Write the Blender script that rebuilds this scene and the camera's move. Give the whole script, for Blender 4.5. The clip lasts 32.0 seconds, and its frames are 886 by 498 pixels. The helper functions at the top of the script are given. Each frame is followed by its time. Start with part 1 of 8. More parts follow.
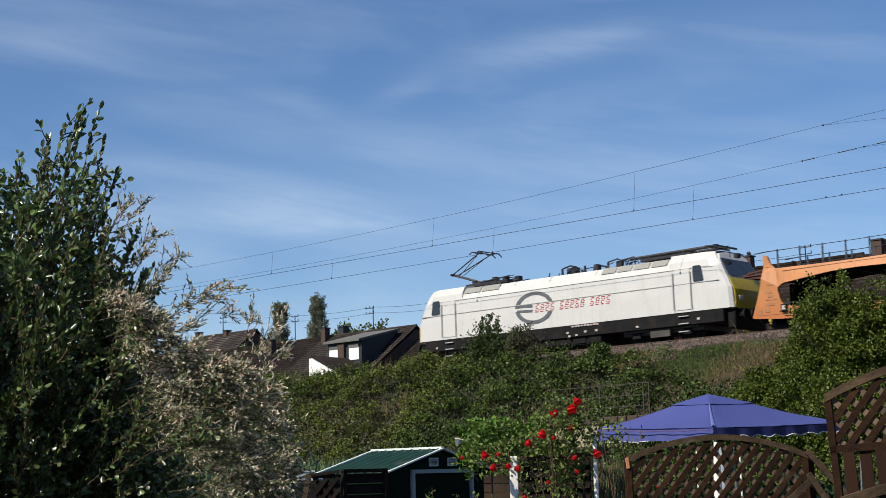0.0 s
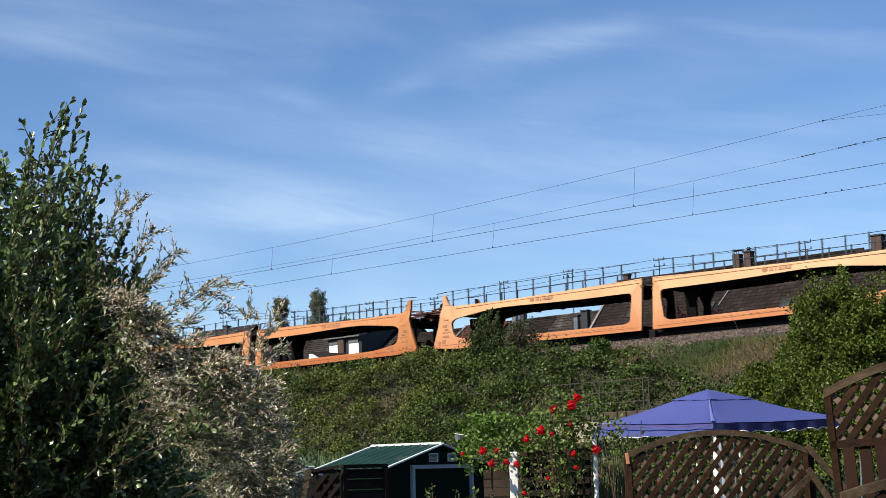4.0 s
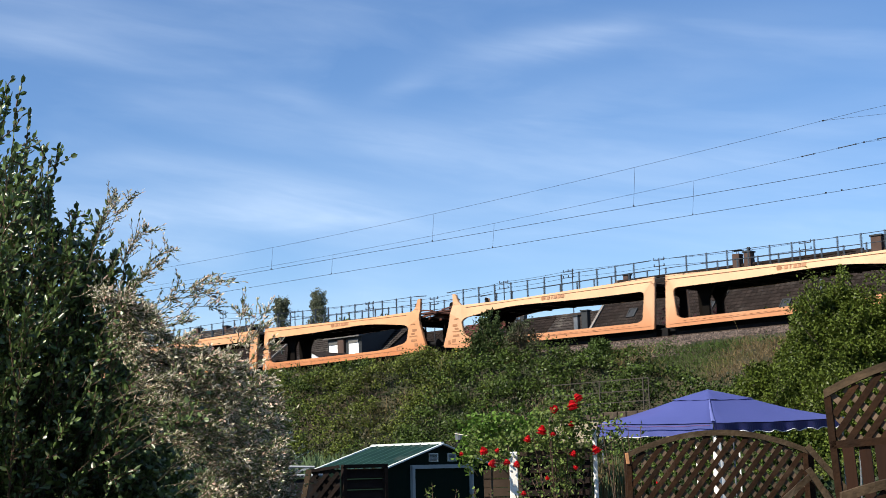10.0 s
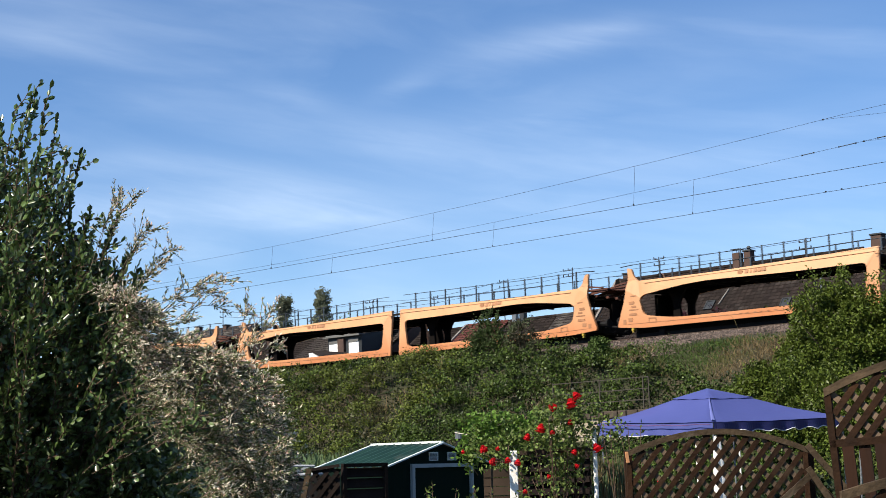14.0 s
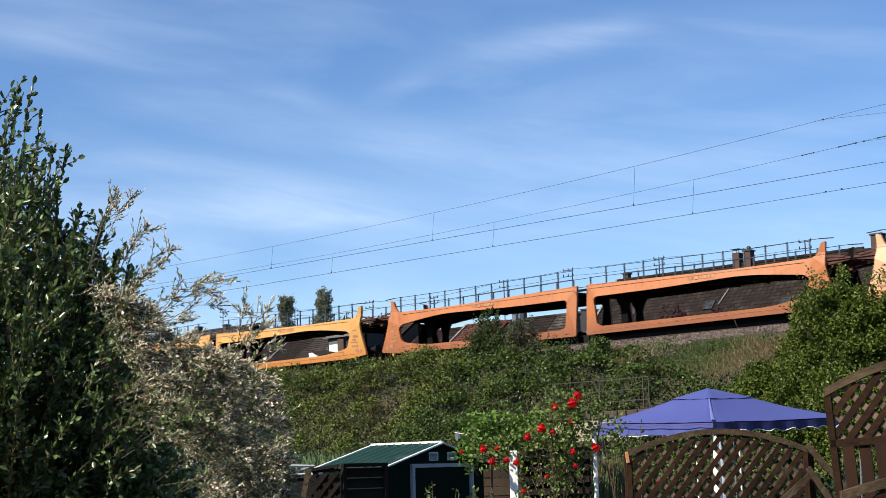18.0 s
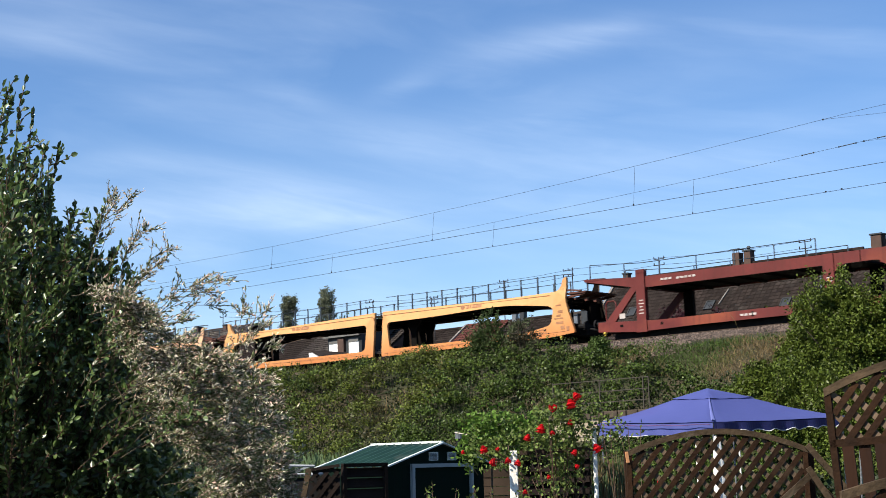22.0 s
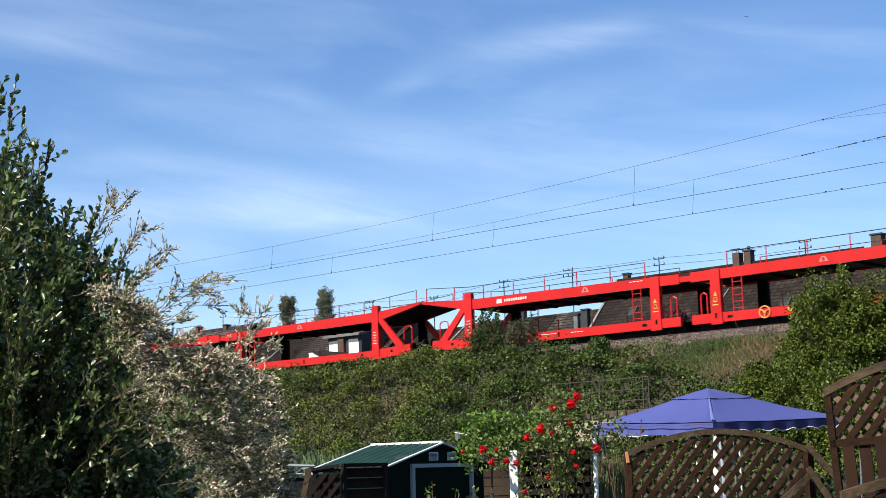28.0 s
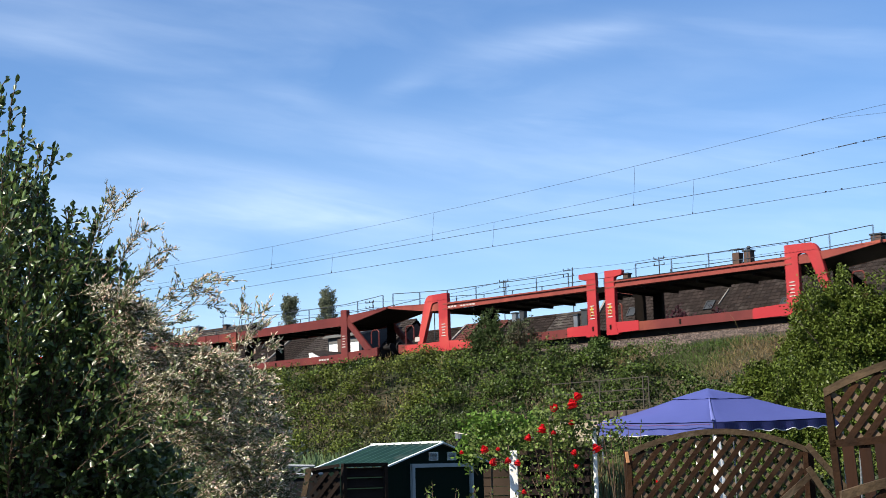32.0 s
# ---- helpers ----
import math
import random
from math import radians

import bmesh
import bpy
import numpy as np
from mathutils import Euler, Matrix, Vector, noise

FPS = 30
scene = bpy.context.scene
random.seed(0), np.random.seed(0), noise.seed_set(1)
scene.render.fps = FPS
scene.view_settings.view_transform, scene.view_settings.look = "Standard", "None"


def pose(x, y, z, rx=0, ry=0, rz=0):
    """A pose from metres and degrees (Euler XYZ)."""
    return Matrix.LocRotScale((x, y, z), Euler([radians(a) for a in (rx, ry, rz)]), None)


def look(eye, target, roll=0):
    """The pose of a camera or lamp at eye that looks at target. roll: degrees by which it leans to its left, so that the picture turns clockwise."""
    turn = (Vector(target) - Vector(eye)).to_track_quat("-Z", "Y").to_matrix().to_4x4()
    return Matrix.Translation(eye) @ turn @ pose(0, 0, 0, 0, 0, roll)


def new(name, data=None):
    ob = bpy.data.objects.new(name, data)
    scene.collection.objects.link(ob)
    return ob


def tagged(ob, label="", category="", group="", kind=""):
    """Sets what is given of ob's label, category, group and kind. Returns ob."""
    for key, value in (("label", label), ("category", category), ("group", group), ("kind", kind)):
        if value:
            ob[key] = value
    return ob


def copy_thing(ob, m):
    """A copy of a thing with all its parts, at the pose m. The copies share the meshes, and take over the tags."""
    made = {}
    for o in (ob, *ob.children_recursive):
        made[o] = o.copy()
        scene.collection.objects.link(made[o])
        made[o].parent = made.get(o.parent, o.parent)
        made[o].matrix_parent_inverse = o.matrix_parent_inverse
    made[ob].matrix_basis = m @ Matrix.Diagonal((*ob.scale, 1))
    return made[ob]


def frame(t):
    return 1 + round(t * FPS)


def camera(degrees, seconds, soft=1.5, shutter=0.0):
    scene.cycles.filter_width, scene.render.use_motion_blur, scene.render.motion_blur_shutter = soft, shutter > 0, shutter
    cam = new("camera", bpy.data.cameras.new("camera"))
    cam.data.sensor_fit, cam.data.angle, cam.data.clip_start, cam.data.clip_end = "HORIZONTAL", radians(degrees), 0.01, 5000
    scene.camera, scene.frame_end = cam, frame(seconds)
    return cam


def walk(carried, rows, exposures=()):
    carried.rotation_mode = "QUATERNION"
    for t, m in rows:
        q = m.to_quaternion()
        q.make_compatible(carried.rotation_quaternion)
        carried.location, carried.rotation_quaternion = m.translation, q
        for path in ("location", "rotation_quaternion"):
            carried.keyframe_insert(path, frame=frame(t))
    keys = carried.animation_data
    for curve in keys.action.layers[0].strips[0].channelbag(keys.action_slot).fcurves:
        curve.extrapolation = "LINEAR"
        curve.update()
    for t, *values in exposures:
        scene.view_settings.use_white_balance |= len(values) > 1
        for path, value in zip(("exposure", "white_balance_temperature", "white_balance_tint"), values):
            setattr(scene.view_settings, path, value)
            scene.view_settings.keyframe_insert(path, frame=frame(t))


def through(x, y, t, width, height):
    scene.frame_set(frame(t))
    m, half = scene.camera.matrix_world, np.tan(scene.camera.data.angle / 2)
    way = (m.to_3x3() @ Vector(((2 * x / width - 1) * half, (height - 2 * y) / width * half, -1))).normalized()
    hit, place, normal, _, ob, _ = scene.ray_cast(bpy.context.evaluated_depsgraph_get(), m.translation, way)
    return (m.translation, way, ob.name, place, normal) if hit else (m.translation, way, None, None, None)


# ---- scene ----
# camera on a stand in the garden; it settles by a third of a degree in the first seconds
EYE = (0.0, 0.0, 1.6)
FOCAL = 2584.0


def aim(drop):
    """Camera pose; drop tilts it a little further up."""
    tilt = radians(8.667) + drop / FOCAL
    return look(EYE, (0, 10 * math.cos(tilt), 1.6 + 10 * math.sin(tilt)), -1.53)


cam = camera(2 * math.degrees(math.atan(784 / FOCAL)), 32.0, soft=0.6, shutter=0.12)
walk(cam, [(0.0, aim(8.0)), (0.5, aim(5.5)), (1.0, aim(3.2)), (1.5, aim(1.7)), (2.0, aim(1.1)), (3.0, aim(0.0)), (10.5, aim(0.0)),
           (11.5, aim(-1.8)), (32.0, aim(-2.0))],
     [(0.0, 0.55, 6500, 10), (1.5, 0.61, 6500, 10), (3.0, 0.77, 6500, 10), (5.0, 0.91, 6500, 10), (12.0, 0.97, 6500, 10), (24.0, 1.07, 6500, 10), (32.0, 1.14, 6500, 10)])

# sun high on the left, a little behind the camera
SUN_EL, SUN_AZ = radians(44), (-0.80, -0.60)
sun_dir = Vector((SUN_AZ[0], SUN_AZ[1], 0)).normalized() * math.cos(SUN_EL) + Vector((0, 0, math.sin(SUN_EL)))
world = bpy.data.worlds.new("sky")
scene.world = world
world.use_nodes = True
wn, wl = world.node_tree.nodes, world.node_tree.links
wn.clear()
sky = wn.new("ShaderNodeTexSky")
sky.sky_type, sky.sun_disc = "NISHITA", False
sky.sun_elevation, sky.sun_rotation = SUN_EL, math.atan2(sun_dir.x, sun_dir.y)
sky.air_density, sky.dust_density, sky.ozone_density = 1.0, 0.15, 4.0
co = wn.new("ShaderNodeTexCoord")
split = wn.new("ShaderNodeSeparateXYZ")
wl.new(co.outputs["Generated"], split.inputs[0])


def calc(op, *args):
    """A math node on sockets or numbers."""
    nd = wn.new("ShaderNodeMath")
    nd.operation = op
    for i, v in enumerate(args):
        if isinstance(v, (int, float)):
            nd.inputs[i].default_value = v
        else:
            wl.new(v, nd.inputs[i])
    return nd.outputs[0]


def sky_noise(scale, turn, size, detail, low, high, bend=0.7):
    """Streaky cloud noise, from 0 to 1; scale stretches it, turn tilts the streaks."""
    mp = wn.new("ShaderNodeMapping")
    mp.inputs["Rotation"].default_value = (0.0, turn, 0.0)
    mp.vector_type = "TEXTURE"
    mp.inputs["Scale"].default_value = [1 / v for v in scale]
    nz = wn.new("ShaderNodeTexNoise")
    nz.inputs["Scale"].default_value, nz.inputs["Detail"].default_value = size, detail
    nz.inputs["Distortion"].default_value = bend
    rp = wn.new("ShaderNodeMapRange")
    rp.inputs["From Min"].default_value, rp.inputs["From Max"].default_value = low, high
    wl.new(co.outputs["Generated"], mp.inputs["Vector"])
    wl.new(mp.outputs["Vector"], nz.inputs["Vector"])
    wl.new(nz.outputs["Fac"], rp.inputs["Value"])
    return rp.outputs[0]


# thin cirrus all over, and single wisps: azimuth and elevation slopes, half length, half width, tilt, strength
veil = sky_noise((1.5, 1.0, 8.0), 0.10, 2.2, 7, 0.40, 0.85)
fine = sky_noise((1.2, 1.0, 7.0), 0.16, 7.0, 9, 0.30, 0.85)
threads = sky_noise((1.0, 1.0, 9.0), 0.20, 20.0, 6, 0.35, 0.75, 1.2)
east = calc("DIVIDE", split.outputs["X"], calc("MAXIMUM", split.outputs["Y"], 0.05))
rise = calc("DIVIDE", split.outputs["Z"], calc("MAXIMUM", split.outputs["Y"], 0.05))
wobble = calc("MULTIPLY", calc("SUBTRACT", fine, 0.5), 0.010)
rise_w = calc("ADD", rise, wobble)
WISPS = [(-0.285, 0.308, 0.045, 0.010, -0.10, 0.20), (0.075, 0.296, 0.050, 0.010, 0.14, 0.55), (0.115, 0.302, 0.022, 0.006, 0.10, 0.35), (0.10, 0.256, 0.075, 0.012, 0.16, 0.26),
         (-0.105, 0.262, 0.022, 0.006, -0.20, 0.30), (-0.025, 0.268, 0.018, 0.007, 0.40, 0.28), (-0.055, 0.231, 0.10, 0.014, -0.16, 0.34), (0.00, 0.222, 0.05, 0.012, -0.22, 0.22),
         (-0.125, 0.203, 0.055, 0.009, -0.18, 0.52), (-0.16, 0.187, 0.085, 0.012, -0.08, 0.40), (-0.09, 0.178, 0.07, 0.010, -0.05, 0.28), (-0.215, 0.218, 0.035, 0.008, -0.05, 0.30),
         (0.03, 0.186, 0.12, 0.018, -0.04, 0.22), (0.20, 0.215, 0.12, 0.022, 0.10, 0.16), (-0.20, 0.160, 0.08, 0.012, 0.06, 0.26), (0.23, 0.308, 0.06, 0.012, 0.06, 0.14)]
wisps = None
for wx, wz, half_l, half_w, tilt_, strength in WISPS:
    dx, dz = calc("SUBTRACT", east, wx), calc("SUBTRACT", rise_w, wz)
    along_ = calc("DIVIDE", calc("ADD", dx, calc("MULTIPLY", dz, tilt_)), half_l)
    across_ = calc("DIVIDE", calc("SUBTRACT", dz, calc("MULTIPLY", dx, tilt_)), half_w)
    fall = calc("EXPONENT", calc("MULTIPLY", calc("ADD", calc("MULTIPLY", along_, along_), calc("MULTIPLY", across_, across_)), -0.55))
    one = calc("MULTIPLY", fall, strength)
    wisps = one if wisps is None else calc("ADD", wisps, one)
thready = calc("ADD", 0.45, calc("ADD", calc("MULTIPLY", fine, 0.45), calc("MULTIPLY", threads, 0.14)))
cloud = calc("ADD", calc("MULTIPLY", veil, calc("ADD", 0.10, calc("MULTIPLY", fine, 0.24))), calc("MULTIPLY", calc("MULTIPLY", wisps, thready), 0.40))
amount = wn.new("ShaderNodeMath")
amount.operation = "ADD"
amount.use_clamp = True
# whitish haze low over the horizon
haze = calc("MULTIPLY", calc("POWER", calc("MAXIMUM", calc("SUBTRACT", 1.0, calc("MULTIPLY", calc("ABSOLUTE", split.outputs["Z"]), 5.0)), 0.0), 1.5), 0.26)
wl.new(haze, amount.inputs[1])
amount.use_clamp = True
wl.new(cloud, amount.inputs[0])
mixc = wn.new("ShaderNodeMix")
mixc.data_type = "RGBA"
mixc.inputs["B"].default_value = (9.0, 10.2, 11.6, 1)
wl.new(amount.outputs[0], mixc.inputs["Factor"])
tint = wn.new("ShaderNodeMix")
tint.data_type, tint.blend_type = "RGBA", "MULTIPLY"
tint.inputs["Factor"].default_value = 1.0
tint.inputs["B"].default_value = (0.83, 0.99, 1.17, 1)
wl.new(sky.outputs[0], tint.inputs["A"])
wl.new(tint.outputs["Result"], mixc.inputs["A"])
bg = wn.new("ShaderNodeBackground")
bg.inputs["Strength"].default_value = 0.064
wo = wn.new("ShaderNodeOutputWorld")
wl.new(mixc.outputs["Result"], bg.inputs["Color"])
wl.new(bg.outputs[0], wo.inputs["Surface"])

sun = bpy.data.lights.new("sun", "SUN")
sun.energy, sun.angle, sun.color = 5.0, radians(0.55), (1.0, 0.91, 0.77)
sun_ob = new("sun", sun)
sun_ob.matrix_world = look(sun_dir * 200, (0, 0, 0))


# ---------------------------------------------------------------- materials
PAINT = 0.84


def material(name, rgb, rough=0.6, metal=0.0, vary=0.2, size=3.0, fine=40.0, bump=0.15, streak=0.0, stain=None, stain_amount=0.0,
             islands=0.0, objects=0.0, through_light=0.0, stretch=(1, 1, 1), second=None, second_size=0.6, second_low=0.5, spec=0.3, low_rust=None, low_amount=0.5):
    """Principled surface with noise at two scales, optional stains, streaks running down and random tints."""
    m = bpy.data.materials.new(name)
    m.use_nodes = True
    nt = m.node_tree
    n, l = nt.nodes, nt.links
    b = n["Principled BSDF"]
    b.inputs["Roughness"].default_value, b.inputs["Metallic"].default_value = rough, metal
    b.inputs["Specular IOR Level"].default_value = spec
    tc = n.new("ShaderNodeTexCoord")
    mp = n.new("ShaderNodeMapping")
    mp.inputs["Scale"].default_value = stretch
    l.new(tc.outputs["Object"], mp.inputs["Vector"])

    def noise_at(sc, detail=4, vec=None):
        t = n.new("ShaderNodeTexNoise")
        t.inputs["Scale"].default_value, t.inputs["Detail"].default_value = sc, detail
        l.new(vec or mp.outputs["Vector"], t.inputs["Vector"])
        return t.outputs["Fac"]

    def rng(sock, a, b_, c=0.0, d=1.0):
        t = n.new("ShaderNodeMapRange")
        for k, v in zip(("From Min", "From Max", "To Min", "To Max"), (a, b_, c, d)):
            t.inputs[k].default_value = v
        l.new(sock, t.inputs["Value"])
        return t.outputs[0]

    def mix(fac, a, b_, mode="MIX"):
        t = n.new("ShaderNodeMix")
        t.data_type, t.blend_type = "RGBA", mode
        for k, v in (("Factor", fac), ("A", a), ("B", b_)):
            if isinstance(v, (float, int)):
                t.inputs[k].default_value = v
            elif isinstance(v, tuple):
                t.inputs[k].default_value = (*v[:3], 1)
            else:
                l.new(v, t.inputs[k])
        return t.outputs["Result"]

    rgb = tuple(c * PAINT for c in rgb)
    stain = tuple(c * PAINT for c in stain) if stain else None
    f = noise_at(fine, 3)
    big = noise_at(size, 5)
    dark, light = tuple(c * (1 - vary) for c in rgb), tuple(min(1.0, c * (1 + vary)) for c in rgb)
    col = mix(rng(big, 0.3, 0.7), dark, light)
    col = mix(rng(f, 0.3, 0.7, 0.0, 0.5), col, tuple(c * (1 - 0.6 * vary) for c in rgb))
    if second:
        col = mix(rng(noise_at(second_size, 6), second_low, second_low + 0.14), col, second)
    if streak:
        mp2 = n.new("ShaderNodeMapping")
        mp2.inputs["Scale"].default_value = (7, 7, 0.5)
        l.new(tc.outputs["Object"], mp2.inputs["Vector"])
        col = mix(rng(noise_at(1.0, 4, mp2.outputs["Vector"]), 0.52, 0.75, 0, streak), col, stain or (0.1, 0.06, 0.04))
    if stain_amount:
        col = mix(rng(noise_at(size * 0.6, 8), 0.55, 0.7, 0, stain_amount), col, stain or (0.1, 0.06, 0.04))
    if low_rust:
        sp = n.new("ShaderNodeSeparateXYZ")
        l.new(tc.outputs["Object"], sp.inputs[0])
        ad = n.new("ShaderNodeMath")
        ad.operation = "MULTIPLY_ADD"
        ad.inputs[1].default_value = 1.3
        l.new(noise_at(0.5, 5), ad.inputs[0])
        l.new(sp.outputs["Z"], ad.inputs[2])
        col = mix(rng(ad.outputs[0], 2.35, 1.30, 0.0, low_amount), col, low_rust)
    if islands:
        g = n.new("ShaderNodeNewGeometry")
        col = mix(1.0, col, mix(g.outputs["Random Per Island"], (1 - islands,) * 3, (1 + islands,) * 3), "MULTIPLY")
    if objects:
        o = n.new("ShaderNodeObjectInfo")
        col = mix(1.0, col, mix(o.outputs["Random"], (1 - objects,) * 3, (1 + objects,) * 3), "MULTIPLY")
    l.new(col, b.inputs["Base Color"])
    if bump:
        bp = n.new("ShaderNodeBump")
        bp.inputs["Strength"].default_value, bp.inputs["Distance"].default_value = bump, 0.02
        l.new(f, bp.inputs["Height"])
        l.new(bp.outputs[0], b.inputs["Normal"])
    l.new(rng(big, 0.2, 0.8, max(0.02, rough - 0.12), min(1, rough + 0.12)), b.inputs["Roughness"])
    if through_light:
        tr = n.new("ShaderNodeBsdfTranslucent")
        l.new(col, tr.inputs["Color"])
        ms = n.new("ShaderNodeMixShader")
        ms.inputs[0].default_value = through_light
        l.new(b.outputs[0], ms.inputs[1])
        l.new(tr.outputs[0], ms.inputs[2])
        l.new(ms.outputs[0], n["Material Output"].inputs["Surface"])
    return m


def glass(name, tint=(0.02, 0.025, 0.03)):
    m = bpy.data.materials.new(name)
    m.use_nodes = True
    b = m.node_tree.nodes["Principled BSDF"]
    b.inputs["Base Color"].default_value, b.inputs["Roughness"].default_value = (*tint, 1), 0.06
    b.inputs["IOR"].default_value = 1.5
    return m


RUST = (0.13, 0.05, 0.025)
M_white = material("loco_white", (0.535, 0.54, 0.53), 0.32, vary=0.05, size=0.8, fine=12, bump=0.02, streak=0.22, stain=(0.36, 0.33, 0.28))
M_seam = material("seam_grey", (0.33, 0.33, 0.325), 0.5)
M_grille = material("grille_grey", (0.27, 0.27, 0.25), 0.5, vary=0.15, stretch=(1, 1, 14), bump=0.5)
M_under = material("underframe_dark", (0.012, 0.012, 0.013), 0.75, vary=0.4, stain=(0.032, 0.024, 0.018), stain_amount=0.5, spec=0.08)
M_logo = material("logo_grey", (0.10, 0.11, 0.12), 0.4, vary=0.08)
M_stepgrey = material("step_worn_grey", (0.36, 0.36, 0.35), 0.6, vary=0.2)
M_bogie = material("bogie_grey", (0.055, 0.052, 0.048), 0.7, vary=0.4, stain=(0.07, 0.05, 0.035), stain_amount=0.5)
M_redpaint = material("letter_red", (0.38, 0.035, 0.05), 0.4, vary=0.08)
M_yellow = material("cab_yellow", (0.52, 0.38, 0.014), 0.4, vary=0.12, streak=0.3, stain=(0.12, 0.09, 0.03))
M_panto = material("pantograph_black", (0.03, 0.03, 0.035), 0.5, metal=0.3, vary=0.3)
M_glass = glass("dark_glass")
M_headlight = material("lamp_glass", (0.6, 0.6, 0.58), 0.15, vary=0.05)
M_steelrail = material("rail_steel", (0.060, 0.040, 0.029), 0.7, metal=0.2, vary=0.3)
M_wire = material("wire_copper_dark", (0.03, 0.034, 0.04), 0.6, metal=0.4)
M_rust = material("rusty_ramp", (0.085, 0.03, 0.02), 0.75, vary=0.35, stain_amount=0.5, stain=(0.05, 0.03, 0.02))
M_post = material("railing_steel", (0.055, 0.07, 0.085), 0.5, metal=0.4, vary=0.2)
M_markbrown = material("marking_brown", (0.32, 0.155, 0.075), 0.6, vary=0.2)
M_markwhite = material("marking_white", (0.42, 0.38, 0.36), 0.5, vary=0.15, stain_amount=0.3)
M_markbright = material("spray_white", (0.62, 0.60, 0.60), 0.6, vary=0.15)
M_paintdark = material("spray_dark_green", (0.05, 0.07, 0.075), 0.6, vary=0.3)
M_magenta = material("spray_magenta", (0.36, 0.04, 0.12), 0.6, vary=0.35, size=2)
M_markpale = material("marking_pale_red", (0.42, 0.15, 0.13), 0.6, vary=0.2)
M_lampyellow = material("marker_yellow", (0.42, 0.32, 0.05), 0.4)
M_handwheel = material("handwheel_orange", (0.75, 0.25, 0.07), 0.45)


def orange(name, rgb, dirt=0.3, low=0.85):
    return material(name, rgb, 0.48, vary=0.10, size=0.7, fine=9, bump=0.04, streak=dirt, stain=tuple(c * 0.5 for c in rgb), stain_amount=dirt * 0.6, spec=0.3, low_rust=tuple(c * f for c, f in zip(rgb, (0.72, 0.50, 0.38))) if low != 0.8 else (0.17, 0.062, 0.03), low_amount=low)


ORANGES = [orange("wagon_orange_tan", (0.44, 0.185, 0.068), 0.45), orange("wagon_apricot", (0.53, 0.275, 0.135), 0.18),
           orange("wagon_cream_orange", (0.55, 0.325, 0.185), 0.14), orange("wagon_bright_orange", (0.54, 0.275, 0.105), 0.2),
           orange("wagon_rust_orange", (0.36, 0.125, 0.043), 0.5, 0.8), orange("wagon_amber", (0.46, 0.24, 0.07), 0.3)]
M_brownred = material("wagon_oxide_red", (0.112, 0.021, 0.019), 0.6, vary=0.25, size=0.8, fine=10, bump=0.05, streak=0.45, stain=(0.060, 0.018, 0.014), second=(0.19, 0.048, 0.024), second_size=0.22, second_low=0.60, spec=0.2)
M_flaked = material("wagon_oxide_red_flaked", (0.115, 0.030, 0.022), 0.65, vary=0.25, size=0.8, fine=10, second=(0.56, 0.43, 0.32), second_size=0.55, second_low=0.43, streak=0.3, stain=(0.06, 0.025, 0.02), spec=0.3)
M_traffic = material("wagon_traffic_red", (0.43, 0.011, 0.009), 0.42, vary=0.10, size=0.6, fine=8, bump=0.03, streak=0.25, stain=(0.26, 0.012, 0.012), spec=0.22)
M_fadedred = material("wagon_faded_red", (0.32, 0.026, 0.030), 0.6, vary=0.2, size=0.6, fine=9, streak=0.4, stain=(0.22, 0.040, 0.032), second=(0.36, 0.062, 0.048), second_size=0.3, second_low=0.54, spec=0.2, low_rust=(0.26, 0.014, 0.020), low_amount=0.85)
M_fadedbeam = material("wagon_faded_oxide", (0.20, 0.042, 0.032), 0.65, vary=0.22, size=0.7, fine=9, streak=0.4, stain=(0.10, 0.026, 0.020), second=(0.30, 0.075, 0.045), second_size=0.3, second_low=0.54, spec=0.2)
# near-black deck steel; also holds the shade of inner faces and far posts
M_deckshade = material("deck_dark_steel", (0.0065, 0.0055, 0.005), 0.85, vary=0.35, stain_amount=0.3, stain=(0.014, 0.009, 0.006), spec=0.04)

M_ballast = material("ballast_ground", (0.050, 0.039, 0.033), 0.95, vary=0.45, size=2.5, fine=30, bump=1.0)
M_stone = material("ballast_stone", (0.098, 0.074, 0.062), 0.9, vary=0.3, size=8, fine=60, islands=0.75)
M_soil = material("garden_ground", (0.028, 0.030, 0.013), 0.95, vary=0.4, size=0.4, fine=14, bump=0.8, second=(0.045, 0.034, 0.02), second_size=0.25)


def leaf(name, rgb, islands=0.45, second=None, through=0.28, rough=0.48, spec=0.12, **kw):
    return material(name, rgb, rough, vary=0.25, size=0.5, fine=6, bump=0.0, islands=islands, through_light=through, second=second, spec=spec, **kw)


M_bramble = leaf("bramble_leaf", (0.070, 0.092, 0.015), islands=0.8, through=0.13, second=(0.076, 0.104, 0.020), second_size=0.45, second_low=0.55)
M_bramblelime = leaf("bramble_yellow_leaf", (0.082, 0.104, 0.020), islands=0.7, through=0.2)
M_bramblebrown = leaf("bramble_brown_leaf", (0.064, 0.060, 0.024), islands=0.6, through=0.18)
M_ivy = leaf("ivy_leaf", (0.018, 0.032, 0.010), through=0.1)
M_ivymound = leaf("ivy_green_leaf", (0.045, 0.072, 0.013), islands=0.8, through=0.13, rough=0.45, spec=0.14)
M_dry = leaf("dry_grass", (0.200, 0.150, 0.078), second=(0.105, 0.118, 0.036), second_size=0.4, second_low=0.5)
M_grass = leaf("green_grass", (0.068, 0.108, 0.028))
M_reed = leaf("reed_leaf", (0.10, 0.15, 0.07))
M_hedge = leaf("privet_leaf", (0.078, 0.110, 0.018), islands=0.6, through=0.16)
M_sapling = leaf("sapling_leaf", (0.054, 0.082, 0.027))
